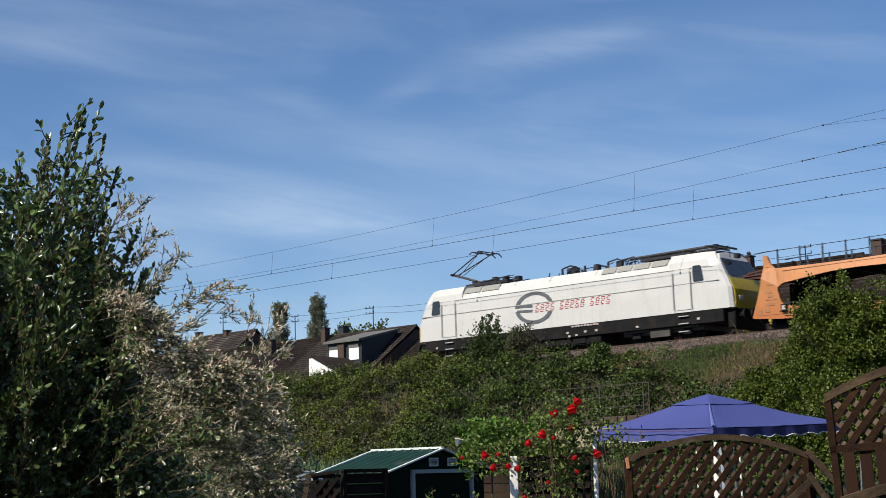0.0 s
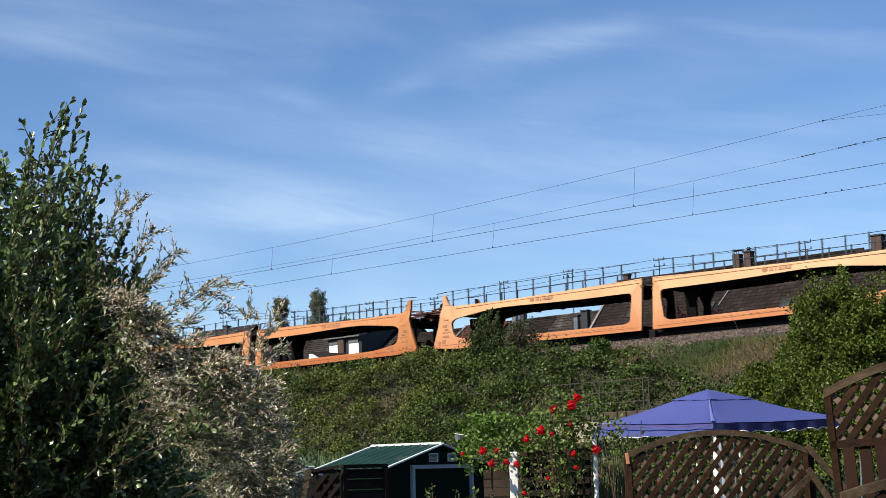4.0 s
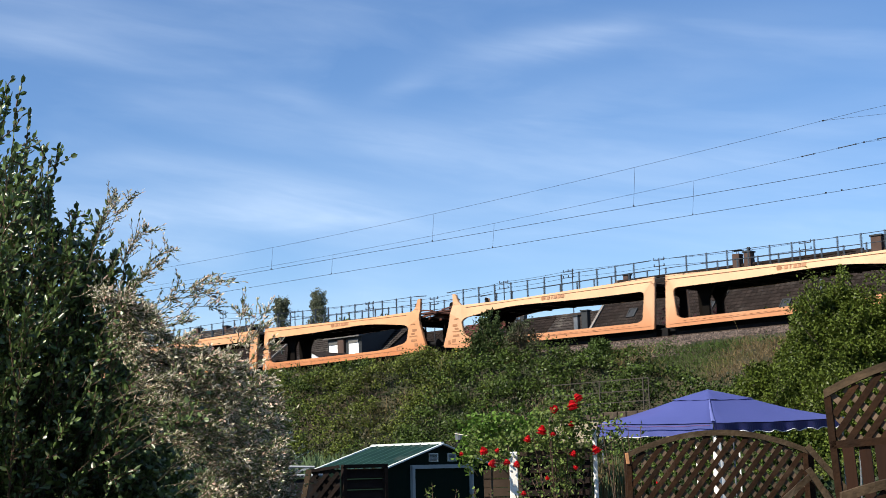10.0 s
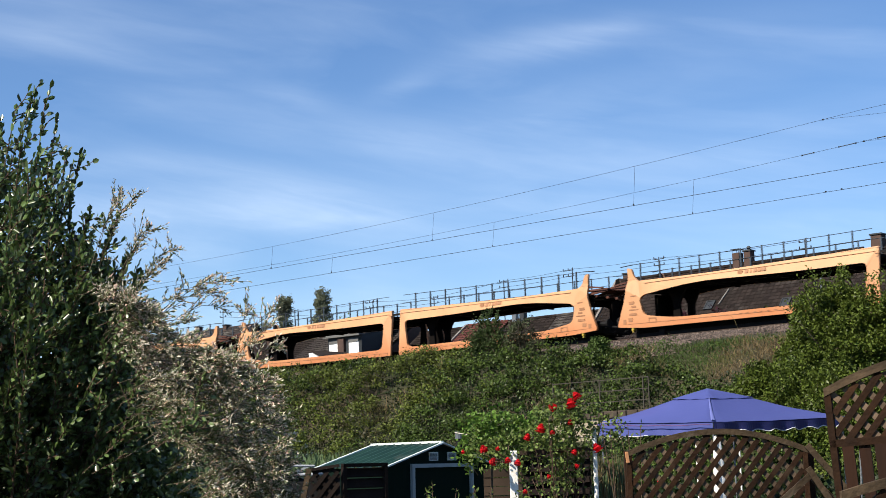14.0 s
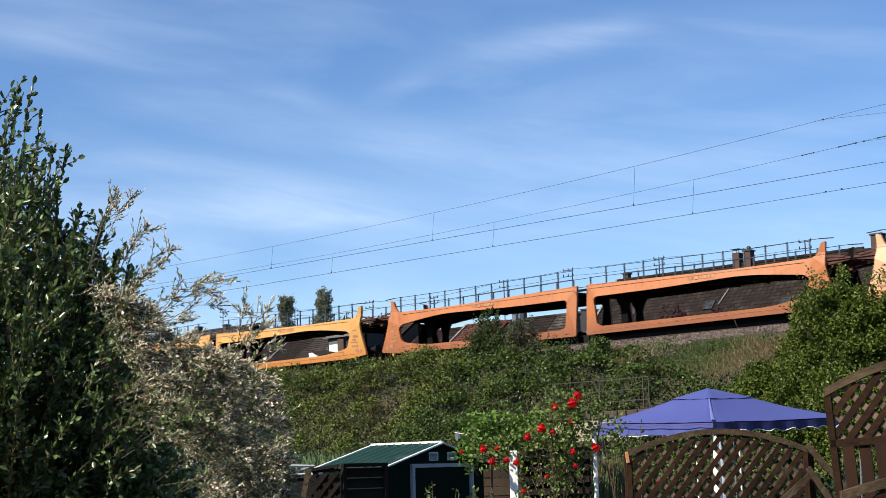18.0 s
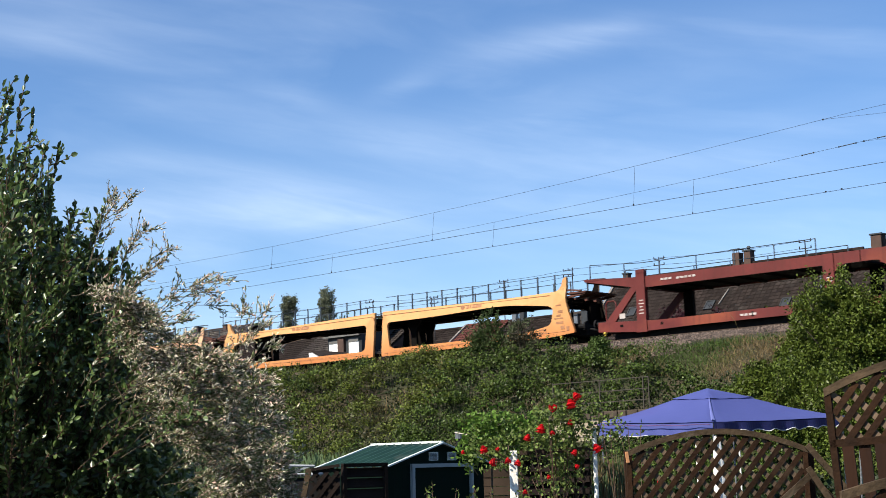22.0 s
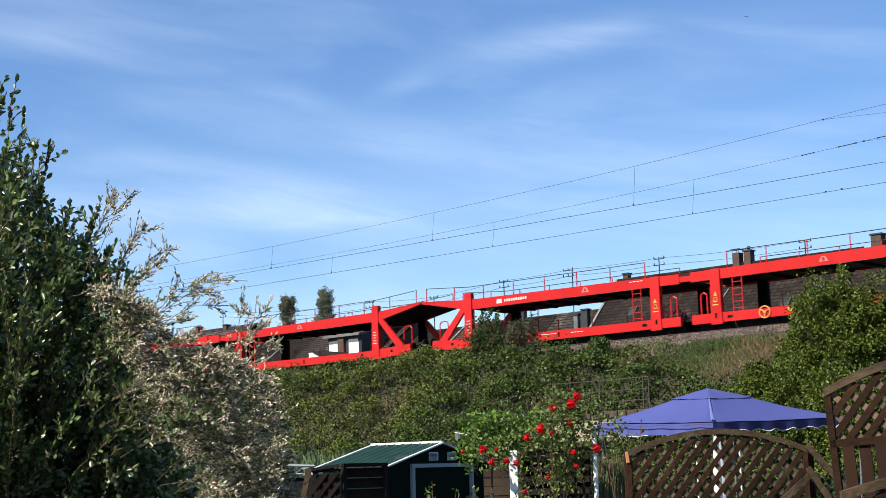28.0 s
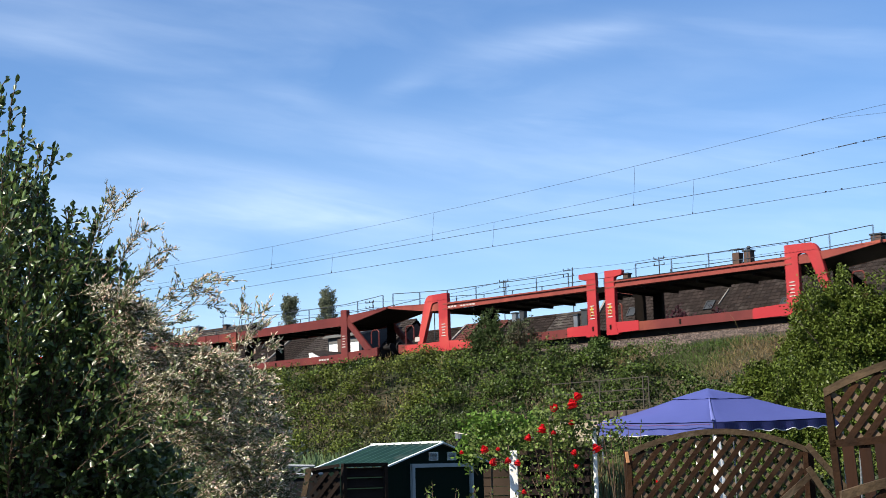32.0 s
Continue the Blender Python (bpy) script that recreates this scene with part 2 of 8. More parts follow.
M_shrub = leaf("shrub_leaf", (0.088, 0.138, 0.040), islands=0.7, through=0.22, rough=0.34, spec=0.6)
M_willow = leaf("willow_cream_leaf", (0.82, 0.76, 0.62), islands=0.3, through=0.4)
M_willowpink = leaf("willow_pink_leaf", (0.80, 0.54, 0.44), islands=0.3, through=0.4)
M_willowgreen = leaf("willow_green_leaf", (0.165, 0.205, 0.095), islands=0.5, through=0.32)
M_willowtwig = material("willow_twig", (0.095, 0.075, 0.045), 0.7, vary=0.3)
M_poplar = leaf("poplar_leaf", (0.17, 0.19, 0.125), through=0.4)
M_rosegreen = leaf("rose_leaf", (0.13, 0.18, 0.048), islands=0.6)
M_vine = leaf("vine_leaf", (0.095, 0.175, 0.030))
M_petal = leaf("rose_petal", (0.62, 0.016, 0.022), islands=0.3)
M_purple = leaf("copper_leaf", (0.050, 0.020, 0.026))
M_copper = leaf("reddish_brown_leaf", (0.055, 0.056, 0.032), second=(0.05, 0.075, 0.03), second_size=1.5)
M_blossom = leaf("pale_blossom", (0.40, 0.38, 0.28), islands=0.3)
M_bark = material("bark_grey_brown", (0.11, 0.085, 0.06), 0.9, vary=0.35, size=4, fine=40, bump=0.6, stretch=(1, 1, 0.25))
M_twig = material("twig_brown", (0.10, 0.06, 0.04), 0.8, vary=0.3)

M_tile = material("roof_tile_dark", (0.0215, 0.0165, 0.0150), 0.9, spec=0.06, vary=0.28, size=1.2, fine=14, bump=0.3, islands=0.35, stain=(0.06, 0.055, 0.05), stain_amount=0.25)
M_tilegrey = material("roof_tile_grey", (0.036, 0.030, 0.028), 0.9, spec=0.15, vary=0.3, size=1.5, fine=14, bump=0.3, islands=0.22, stain=(0.17, 0.16, 0.14), stain_amount=0.45)
M_tilered = material("roof_tile_red", (0.085, 0.028, 0.024), 0.9, spec=0.15, vary=0.25, size=1.5, fine=14, islands=0.22, stain=(0.06, 0.04, 0.035), stain_amount=0.4)
# darker tone for the lower butt faces of the tiles
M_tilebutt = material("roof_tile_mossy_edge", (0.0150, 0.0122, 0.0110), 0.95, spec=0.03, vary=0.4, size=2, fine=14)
M_flash = material("verge_zinc", (0.22, 0.20, 0.18), 0.5, metal=0.3, vary=0.2)
M_render = material("house_render", (0.52, 0.49, 0.44), 0.9, vary=0.12, size=0.8, fine=30)
M_brick = material("chimney_brick", (0.07, 0.042, 0.033), 0.85, vary=0.3, size=3, fine=30, stain=(0.05, 0.04, 0.04), stain_amount=0.5, bump=0.5)
M_slate = material("slate_cladding", (0.025, 0.029, 0.033), 0.6, vary=0.25, size=4, fine=20, bump=0.3)
M_skylight = material("skylight_glass_dusty", (0.03, 0.033, 0.036), 0.35, vary=0.2)
M_felt = material("dormer_felt", (0.12, 0.12, 0.115), 0.85, vary=0.2, size=1.2, fine=25)
M_whitewall = material("white_shutter", (0.80, 0.80, 0.78), 0.5, vary=0.04)
M_zinc = material("zinc_pipe", (0.20, 0.21, 0.22), 0.4, metal=0.6, vary=0.2)

M_wood = material("fence_wood_brown", (0.024, 0.0112, 0.0052), 0.85, spec=0.12, vary=0.5, size=6, fine=28, bump=0.4, stretch=(1, 1, 1), objects=0.3, stain=(0.075, 0.05, 0.032), stain_amount=0.35)
M_woodtop = material("fence_rail_weathered", (0.062, 0.043, 0.026), 0.85, spec=0.12, vary=0.5, size=6, fine=30, bump=0.4, stain=(0.12, 0.10, 0.075), stain_amount=0.5)
# rear laths, paler than the front ones: sunlight put into their colour
M_woodback = material("fence_lath_greyed", (0.110, 0.078, 0.053), 0.85, spec=0.12, vary=0.4, size=6, fine=30, bump=0.3, objects=0.3, stain=(0.05, 0.035, 0.025), stain_amount=0.4)
M_board = material("fence_board_red_brown", (0.021, 0.0080, 0.0034), 0.75, spec=0.15, vary=0.4, size=5, fine=30, bump=0.3, stretch=(1, 1, 0.15), objects=0.25)
# wood colour lowered to carry the shade on the rear fences
M_wooddark = material("fence_wood_blackened", (0.016, 0.011, 0.009), 0.85, spec=0.1, vary=0.45, size=4, fine=30, bump=0.3, objects=0.3)
M_woodgrey = material("fence_wood_grey", (0.058, 0.040, 0.028), 0.85, spec=0.12, vary=0.35, size=3, fine=60, bump=0.15, objects=0.25)
M_shedroof = material("shed_roof_green", (0.011, 0.040, 0.030), 0.5, metal=0.0, vary=0.3, size=2, fine=20, bump=0.05, stain=(0.10, 0.11, 0.095), stain_amount=0.55)
M_shedwall = material("shed_wall_green", (0.0045, 0.0135, 0.0095), 0.8, spec=0.05, vary=0.2)
M_trim = material("shed_trim_white", (0.62, 0.68, 0.66), 0.5, vary=0.1)
M_trimblue = material("shed_frame_greyblue", (0.30, 0.36, 0.38), 0.5, vary=0.1)
M_tarp = material("pavilion_blue", (0.070, 0.088, 0.295), 0.62, vary=0.07, size=1.1, fine=9, bump=0.12, through_light=0.18, stain=(0.13, 0.08, 0.28), stain_amount=0.12)
M_tarpdark = material("pavilion_valance_navy", (0.024, 0.026, 0.115), 0.6, vary=0.1, bump=0.1)
M_tarpseam = material("pavilion_seam", (0.115, 0.135, 0.36), 0.6, vary=0.06)
M_tarppurple = material("pavilion_purple_edge", (0.11, 0.055, 0.16), 0.6, vary=0.15)
M_piping = material("white_piping", (0.7, 0.7, 0.72), 0.6)
M_whitepost = material("white_post", (0.80, 0.79, 0.74), 0.5, vary=0.08, stain=(0.4, 0.36, 0.28), stain_amount=0.3)
M_wallcream = material("wall_cream", (0.30, 0.26, 0.18), 0.9, vary=0.2)
M_wallstone = material("wall_brown_stone", (0.060, 0.045, 0.033), 0.9, vary=0.4, size=4, fine=20, bump=0.8)
M_railiron = material("old_iron_rail", (0.055, 0.048, 0.040), 0.7, metal=0.3, vary=0.3)
M_cover = material("dark_cover", (0.014, 0.014, 0.015), 0.7, vary=0.3, spec=0.06)
M_covertop = material("grey_plastic_top", (0.24, 0.26, 0.28), 0.45, vary=0.2)
M_rawwood = material("raw_wood_split", (0.42, 0.20, 0.09), 0.8, vary=0.3, fine=40)
M_rope = material("washing_line", (0.45, 0.40, 0.33), 0.8)


# ---------------------------------------------------------------- mesh helpers
def part(name, bm, mat, parent=None, label="", smooth=False):
    """Link a bmesh as one mesh object, under a thing or a part."""
    me = bpy.data.meshes.new(name)
    bmesh.ops.recalc_face_normals(bm, faces=bm.faces)
    if smooth:
        for fc in bm.faces:
            fc.smooth = True
    bm.to_mesh(me)
    bm.free()
    me.materials.append(mat)
    ob = new(name, me)
    ob.parent = parent
    if label:
        ob["label"] = label
    return ob


def again(ob, m, parent=None):
    """A further object on the same mesh."""
    o = new(ob.name.split(".")[0], ob.data)
    o.parent = parent or ob.parent
    o.matrix_basis = m
    return o


def thing(name, m, label, category, group=""):
    ob = new(name)
    ob.matrix_basis = m
    return tagged(ob, label, category, group)


CUBE = [(x, y, z) for x in (-0.5, 0.5) for y in (-0.5, 0.5) for z in (-0.5, 0.5)]
CUBE_FACES = ((0, 1, 3, 2), (4, 6, 7, 5), (0, 4, 5, 1), (2, 3, 7, 6), (0, 2, 6, 4), (1, 5, 7, 3))


def box(bm, x, y, z, sx, sy, sz, m=None):
    """Box about its centre."""
    mm = Matrix.Translation((x, y, z)) @ (m or Matrix()) @ Matrix.Diagonal((sx, sy, sz, 1))
    vs = [bm.verts.new(mm @ Vector(c)) for c in CUBE]
    for f in CUBE_FACES:
        bm.faces.new([vs[i] for i in f])
    return bm


def bar(bm, a, b, w, d=None):
    """Square bar from a to b."""
    a, b = Vector(a), Vector(b)
    q = (b - a).to_track_quat("Z", "Y").to_matrix().to_4x4()
    return box(bm, *((a + b) / 2), w, d or w, (b - a).length, q)


def rod(bm, a, b, r, r2=None, seg=6):
    """Round rod from a to b, tapering from r to r2."""
    a, b = Vector(a), Vector(b)
    q = (b - a).to_track_quat("Z", "Y")
    ring = [q @ Vector((math.cos(6.283185 * i / seg), math.sin(6.283185 * i / seg), 0)) for i in range(seg)]
    r2 = r if r2 is None else r2
    lo = [bm.verts.new(a + v * r) for v in ring]
    hi = [bm.verts.new(b + v * r2) for v in ring]
    for i in range(seg):
        bm.faces.new((lo[i - 1], lo[i], hi[i], hi[i - 1]))
    bm.faces.new(lo[::-1])
    bm.faces.new(hi)
    return bm


def path(bm, pts, r, seg=5):
    for a, b in zip(pts, pts[1:]):
        rod(bm, a, b, r, seg=seg)
    return bm


def bevelled(bm, w=0.02, seg=1):
    bmesh.ops.bevel(bm, geom=bm.edges[:], offset=w, segments=seg, affect="EDGES", profile=0.5)
    return bm


def rounded(pts, r, n=4):
    """Polygon with rounded corners; r: one radius or one for each corner."""
    out, k = [], len(pts)
    rs = r if isinstance(r, (list, tuple)) else [r] * k
    for i in range(k):
        p, a, b = Vector(pts[i]), Vector(pts[i - 1]), Vector(pts[(i + 1) % k])
        if rs[i] <= 0:
            out.append(tuple(p))
            continue
        da, db = (a - p).normalized(), (b - p).normalized()
        c = min(rs[i], (a - p).length * 0.45, (b - p).length * 0.45)
        for j in range(n + 1):
            t = j / n
            out.append(tuple((p + da * c) * (1 - t) ** 2 + p * 2 * t * (1 - t) + (p + db * c) * t * t))
    return out


def plate(bm, outer, holes, y0, y1):
    """A plate in the x-z plane with holes, from y0 to y1."""
    edges = []
    for loop in (outer, *holes):
        vs = [bm.verts.new((x, y0, z)) for x, z in loop]
        edges += [bm.edges.new((vs[i - 1], vs[i])) for i in range(len(vs))]
    faces = [g for g in bmesh.ops.triangle_fill(bm, edges=edges, use_beauty=True)["geom"] if isinstance(g, bmesh.types.BMFace)]
    ext = bmesh.ops.extrude_face_region(bm, geom=faces)["geom"]
    bmesh.ops.translate(bm, verts=[g for g in ext if isinstance(g, bmesh.types.BMVert)], vec=(0, y1 - y0, 0))
    return bm


def raw(name, verts, faces, mat, parent=None, label="", kind="", category=""):
    me = bpy.data.meshes.new(name)
    me.from_pydata(verts, [], faces)
    me.materials.append(mat)
    ob = new(name, me)
    ob.parent = parent
    return tagged(ob, label, category, "", kind)


def fast_mesh(name, verts, quads, mat):
    """Mesh from arrays: verts (n, 3), quads (m, 4)."""
    me = bpy.data.meshes.new(name)
    me.vertices.add(len(verts))
    me.vertices.foreach_set("co", np.ascontiguousarray(verts, dtype=np.float32).ravel())
    me.loops.add(quads.size)
    me.loops.foreach_set("vertex_index", np.ascontiguousarray(quads, dtype=np.int32).ravel())
    me.polygons.add(len(quads))
    me.polygons.foreach_set("loop_start", np.arange(0, quads.size, 4, dtype=np.int32))
    me.polygons.foreach_set("loop_total", np.full(len(quads), 4, dtype=np.int32))
    me.update(calc_edges=True)
    me.materials.append(mat)
    return me


def leaf_mesh(name, centres, length, width, mat, rng, up=0.3, along=None, spread=1.0, facing=None, oval=False):
    """Many small folded leaves about the centres, pointed or oval; along: a direction for each leaf's length; facing: for its upper side."""
    c = np.asarray(centres, float)
    k = len(c)
    d = rng.normal(size=(k, 3)) * spread
    d[:, 2] += up
    if along is not None:
        d += along
    d /= np.linalg.norm(d, axis=1)[:, None] + 1e-9
    if facing is not None:
        d -= facing * np.sum(d * facing, axis=1)[:, None] * 0.85
        d /= np.linalg.norm(d, axis=1)[:, None] + 1e-9
    side = np.cross(d, rng.normal(size=(k, 3)) if facing is None else facing + rng.normal(0, 0.75, (k, 3)))
    side /= np.linalg.norm(side, axis=1)[:, None] + 1e-9
    nrm = np.cross(side, d)
    ln = length * rng.uniform(0.6, 1.35, k)[:, None]
    wd = width * rng.uniform(0.7, 1.3, k)[:, None]
    bend = nrm * ln * 0.12
    if oval:
        v = np.stack([c, c + d * ln * 0.28 + side * wd * 0.43 + bend * 0.8, c + d * ln * 0.70 + side * wd * 0.45 + bend, c + d * ln,
                      c + d * ln * 0.70 - side * wd * 0.45 + bend, c + d * ln * 0.28 - side * wd * 0.43 + bend * 0.8], 1).reshape(-1, 3)
        quads = (np.arange(k)[:, None, None] * 6 + np.array([(0, 1, 2, 3), (0, 3, 4, 5)])[None]).reshape(-1, 4)
        return fast_mesh(name, v, quads, mat)
    v = np.stack([c, c + d * ln * 0.5 + side * wd * 0.5 + bend, c + d * ln, c + d * ln * 0.5 - side * wd * 0.5 + bend], 1).reshape(-1, 3)
    return fast_mesh(name, v, np.arange(4 * k).reshape(-1, 4), mat)


def leaves(name, centres, length, width, mat, seed=1, parent=None, label="", kind="", category="", **kw):
    ob = new(name, leaf_mesh(name, centres, length, width, mat, np.random.default_rng(seed), **kw))
    ob.parent = parent
    return tagged(ob, label, category, "", kind)


# ---------------------------------------------------------------- the railway's own frame: s along the line, a away from the camera, h over the rail
TH, DIST, RAIL_Z, GRADE = radians(42.31), 53.58, 6.918, 0.00254
U, N = Vector((math.cos(TH), -math.sin(TH), 0)), Vector((math.sin(TH), math.cos(TH), 0))


def line_pose(s, a=0.0, h=0.0, turn=0.0):
    p = N * (DIST + a) + U * s
    return pose(p.x, p.y, RAIL_Z + GRADE * s + h, 0, -math.degrees(GRADE), -42.31 + turn)


def line_point(s, a, h):
    p = N * (DIST + a) + U * s
    return Vector((p.x, p.y, RAIL_Z + GRADE * s + h))


# ---------------------------------------------------------------- ground, embankment, track
PROFILE = [(-1800, -7.0), (-300, -7.0), (-60, -7.0), (-26, -7.0), (-18, -6.9), (-16.4, -6.2), (-13.0, -4.1), (-8.6, -1.15), (-7.4, -0.72), (-6.6, -0.72),
           (-5.0, -0.60), (2.0, -0.40), (3.6, -0.6), (12.5, -6.5), (14.0, -7.0), (60, -7.0), (300, -7.0), (1800, -7.0)]
S_STEPS = [-1800, -900, -400, -200] + list(range(-120, 41, 4)) + [80, 200, 500, 1000, 1800]


def build_ground():
    verts, faces = [], []
    for s in S_STEPS:
        for a, h in PROFILE:
            p = line_point(s, a, h)
            k = 0.03 if -17 < a < -7.5 and -110 < s < 30 else 0.0
            verts.append((p.x, p.y, p.z + k * noise.noise(Vector((s * 0.4, a * 0.5, 0))) - GRADE * s * (0 if -17 < a < 13 else 1)))
    w = len(PROFILE)
    for i in range(len(S_STEPS) - 1):
        for j in range(w - 1):
            faces.append((i * w + j, i * w + j + 1, (i + 1) * w + j + 1, (i + 1) * w + j))
    raw("ground", verts, faces, M_soil, None, "green and brown garden soil rising to a railway embankment", "structure", "ground")
    bm = bmesh.new()
    prof = [(-6.9, -0.66), (-5.95, -0.34), (-4.9, -0.30), (-2.6, -0.30), (-1.9, -0.16), (1.0, -0.16), (2.2, -0.2), (3.4, -0.62)]
    rows = []
    for s in [-600, -300] + list(range(-140, 41, 2)) + [120, 400, 700]:
        rows.append([bm.verts.new(line_point(s, a + 0.10 * noise.noise(Vector((s * 0.7, a, 3))), h + 0.05 * noise.noise(Vector((s * 0.9, a, 9))))) for a, h in prof])
    for r0, r1 in zip(rows, rows[1:]):
        for i in range(len(prof) - 1):
            bm.faces.new((r0[i], r0[i + 1], r1[i + 1], r1[i]))
    tagged(part("ballast_bed", bm, M_ballast, None, "brown-grey crushed stone ballast bed under two tracks"), "", "ballast", "", "structure")
    # loose stones on the shoulder that the garden sees
    rng = np.random.default_rng(4)
    k = 15000
    s = rng.uniform(-62, -14, k)
    a = -6.95 + 1.35 * rng.random(k) ** 0.8 - 0.5 * rng.random(k) ** 3
    spill = rng.random(k) < 0.14
    s = np.where(spill, -30.4 + rng.normal(0, 0.45, k), s)
    a = np.where(spill, -7.0 - 1.9 * rng.random(k), a)
    h = np.where(a < -5.95, -0.66 + (a + 6.9) / 0.95 * 0.32, -0.33)
    h = np.where(spill, np.interp(a, [p[0] for p in PROFILE], [p[1] for p in PROFILE]) + 0.03, h)
    size = rng.uniform(0.024, 0.068, k)
    oct_v = np.array([(1, 0, 0), (0, 1, 0), (-1, 0, 0), (0, -1, 0), (0, 0, 0.8), (0, 0, -0.8)], float)
    base = np.stack([(DIST + a) * N.x + s * U.x, (DIST + a) * N.y + s * U.y, RAIL_Z + GRADE * s + h], 1)
    v = base[:, None] + oct_v[None] * size[:, None, None] * rng.uniform(0.6, 1.3, (k, 6, 1))
    fq = np.array([(0, 1, 4, 4), (1, 2, 4, 4), (2, 3, 4, 4), (3, 0, 4, 4)])[:, :3]
    faces = (np.arange(k)[:, None, None] * 6 + fq[None]).reshape(-1, 3)
    raw("ballast_stones", v.reshape(-1, 3).tolist(), faces.tolist(), M_stone, None, "loose grey-brown ballast stones on the track shoulder", "stuff", "ballast")
    for a0, drop, name in ((-4.0, -0.14, "railway_track"), (0.0, 0.0, "railway_track")):
        tr = thing(name, Matrix(), "steel railway track with concrete sleepers on ballast", "railway track", "tracks")
        for off in (-0.75, 0.75):
            bm = bmesh.new()
            pr = [(-0.07, -0.17), (0.07, -0.17), (0.07, -0.155), (0.012, -0.13), (0.012, -0.045), (0.036, -0.035), (0.036, 0), (-0.036, 0), (-0.036, -0.035), (-0.012, -0.045), (-0.012, -0.13), (-0.07, -0.155)]
            ends = [[bm.verts.new(line_point(s, a0 + off + y, z + drop)) for y, z in pr] for s in (-600, -200, 100, 700)]
            for e0, e1 in zip(ends, ends[1:]):
                for i in range(len(pr)):
                    bm.faces.new((e0[i - 1], e0[i], e1[i], e1[i - 1]))
            part("rail", bm, M_steelrail, tr)
        bm = bmesh.new()
        rot = line_pose(0).to_3x3().to_4x4()
        for i in range(190):
            p = line_point(-90 + 0.62 * i, a0, -0.225 + drop)
            box(bm, *p, 0.26, 2.5, 0.12, rot)
        tagged(part("sleepers", bm, M_ballast, tr), kind="stuff")


def wire(name, a, height, s0, s1, r, label, step=4.0):
    bm = bmesh.new()
    k = int((s1 - s0) / step)
    path(bm, [line_point(s0 + step * i, a, height(s0 + step * i)) for i in range(k + 1)], r, 4)
    return bm


def build_catenary():
    """Two overhead lines: contact wire, carrying wire and droppers each."""
    for a, s_low, first, hc, group in ((-4.0, -61.0, -22.9, 5.45, "overhead lines"), (0.0, -62.0, -22.6, 5.50, "overhead lines")):
        def carry(s, s_low=s_low, a=a):
            x = s - s_low
            x = (x + 40) % 80 - 40
            return 6.58 + 0.00071 * x * x if a < 0 else 6.52 + 0.00060 * x * x
        line = thing("overhead_line", Matrix(), "thin dark overhead contact line with droppers above the track", "overhead line", group)
        part("contact_wire", wire("contact_wire", a, lambda s, hc=hc: hc, -260, 60, 0.0095, ""), M_wire, line)
        part("carrying_wire", wire("carrying_wire", a, carry, -260, 60, 0.0062, ""), M_wire, line)
        for i in range(-2, 20):
            s = first - 11.45 * i
            bm = bmesh.new()
            rod(bm, line_point(s, a, hc), line_point(s + 0.15, a, carry(s)), 0.007, seg=4)
            box(bm, *line_point(s, a, hc + 0.03), 0.05, 0.05, 0.07)
            part("dropper", bm, M_wire, line)
        # branch wire, sleeves and clamps near the next mast
        s0, fall = (-25.55, 0.64) if a < 0 else (-25.9, 0.45)
        part("branch_wire", path(bmesh.new(), [line_point(s0, a, carry(s0)), line_point(-20.0, a, carry(-20.0) - fall), line_point(-8.0, a, carry(-8.0) - fall * 2.4)], 0.005, 4), M_wire, line)
        part("clamp", box(bmesh.new(), *line_point(s0, a, carry(s0)), 0.06, 0.06, 0.05), M_wire, line)
        if a == 0.0:
            for sa, sb in ((-28.65, -28.12), (-27.0, -26.25), (-25.3, -24.7)):
                bm = bmesh.new()
                rod(bm, line_point(sa, a, carry(sa)), line_point(sb, a, carry(sb)), 0.018, seg=6)
                for s in (sa, sb):
                    box(bm, *line_point(s, a, carry(s)), 0.05, 0.05, 0.05)
                part("sleeve", bm, M_wire, line, "thicker insulating sleeve")
            for s in (-27.7, -27.0):
                part("clamp", box(bmesh.new(), *line_point(s, a, hc + 0.02), 0.06, 0.06, 0.06), M_wire, line)


# ---------------------------------------------------------------- the train
def travelled(t):
    """Metres that the train has run at t; it slows a little."""
    return 17.5610 * t - 5.0156e-3 * t * t - 8.6216e-4 * t ** 3


NEAR = -1.45
GAP0 = -31.1


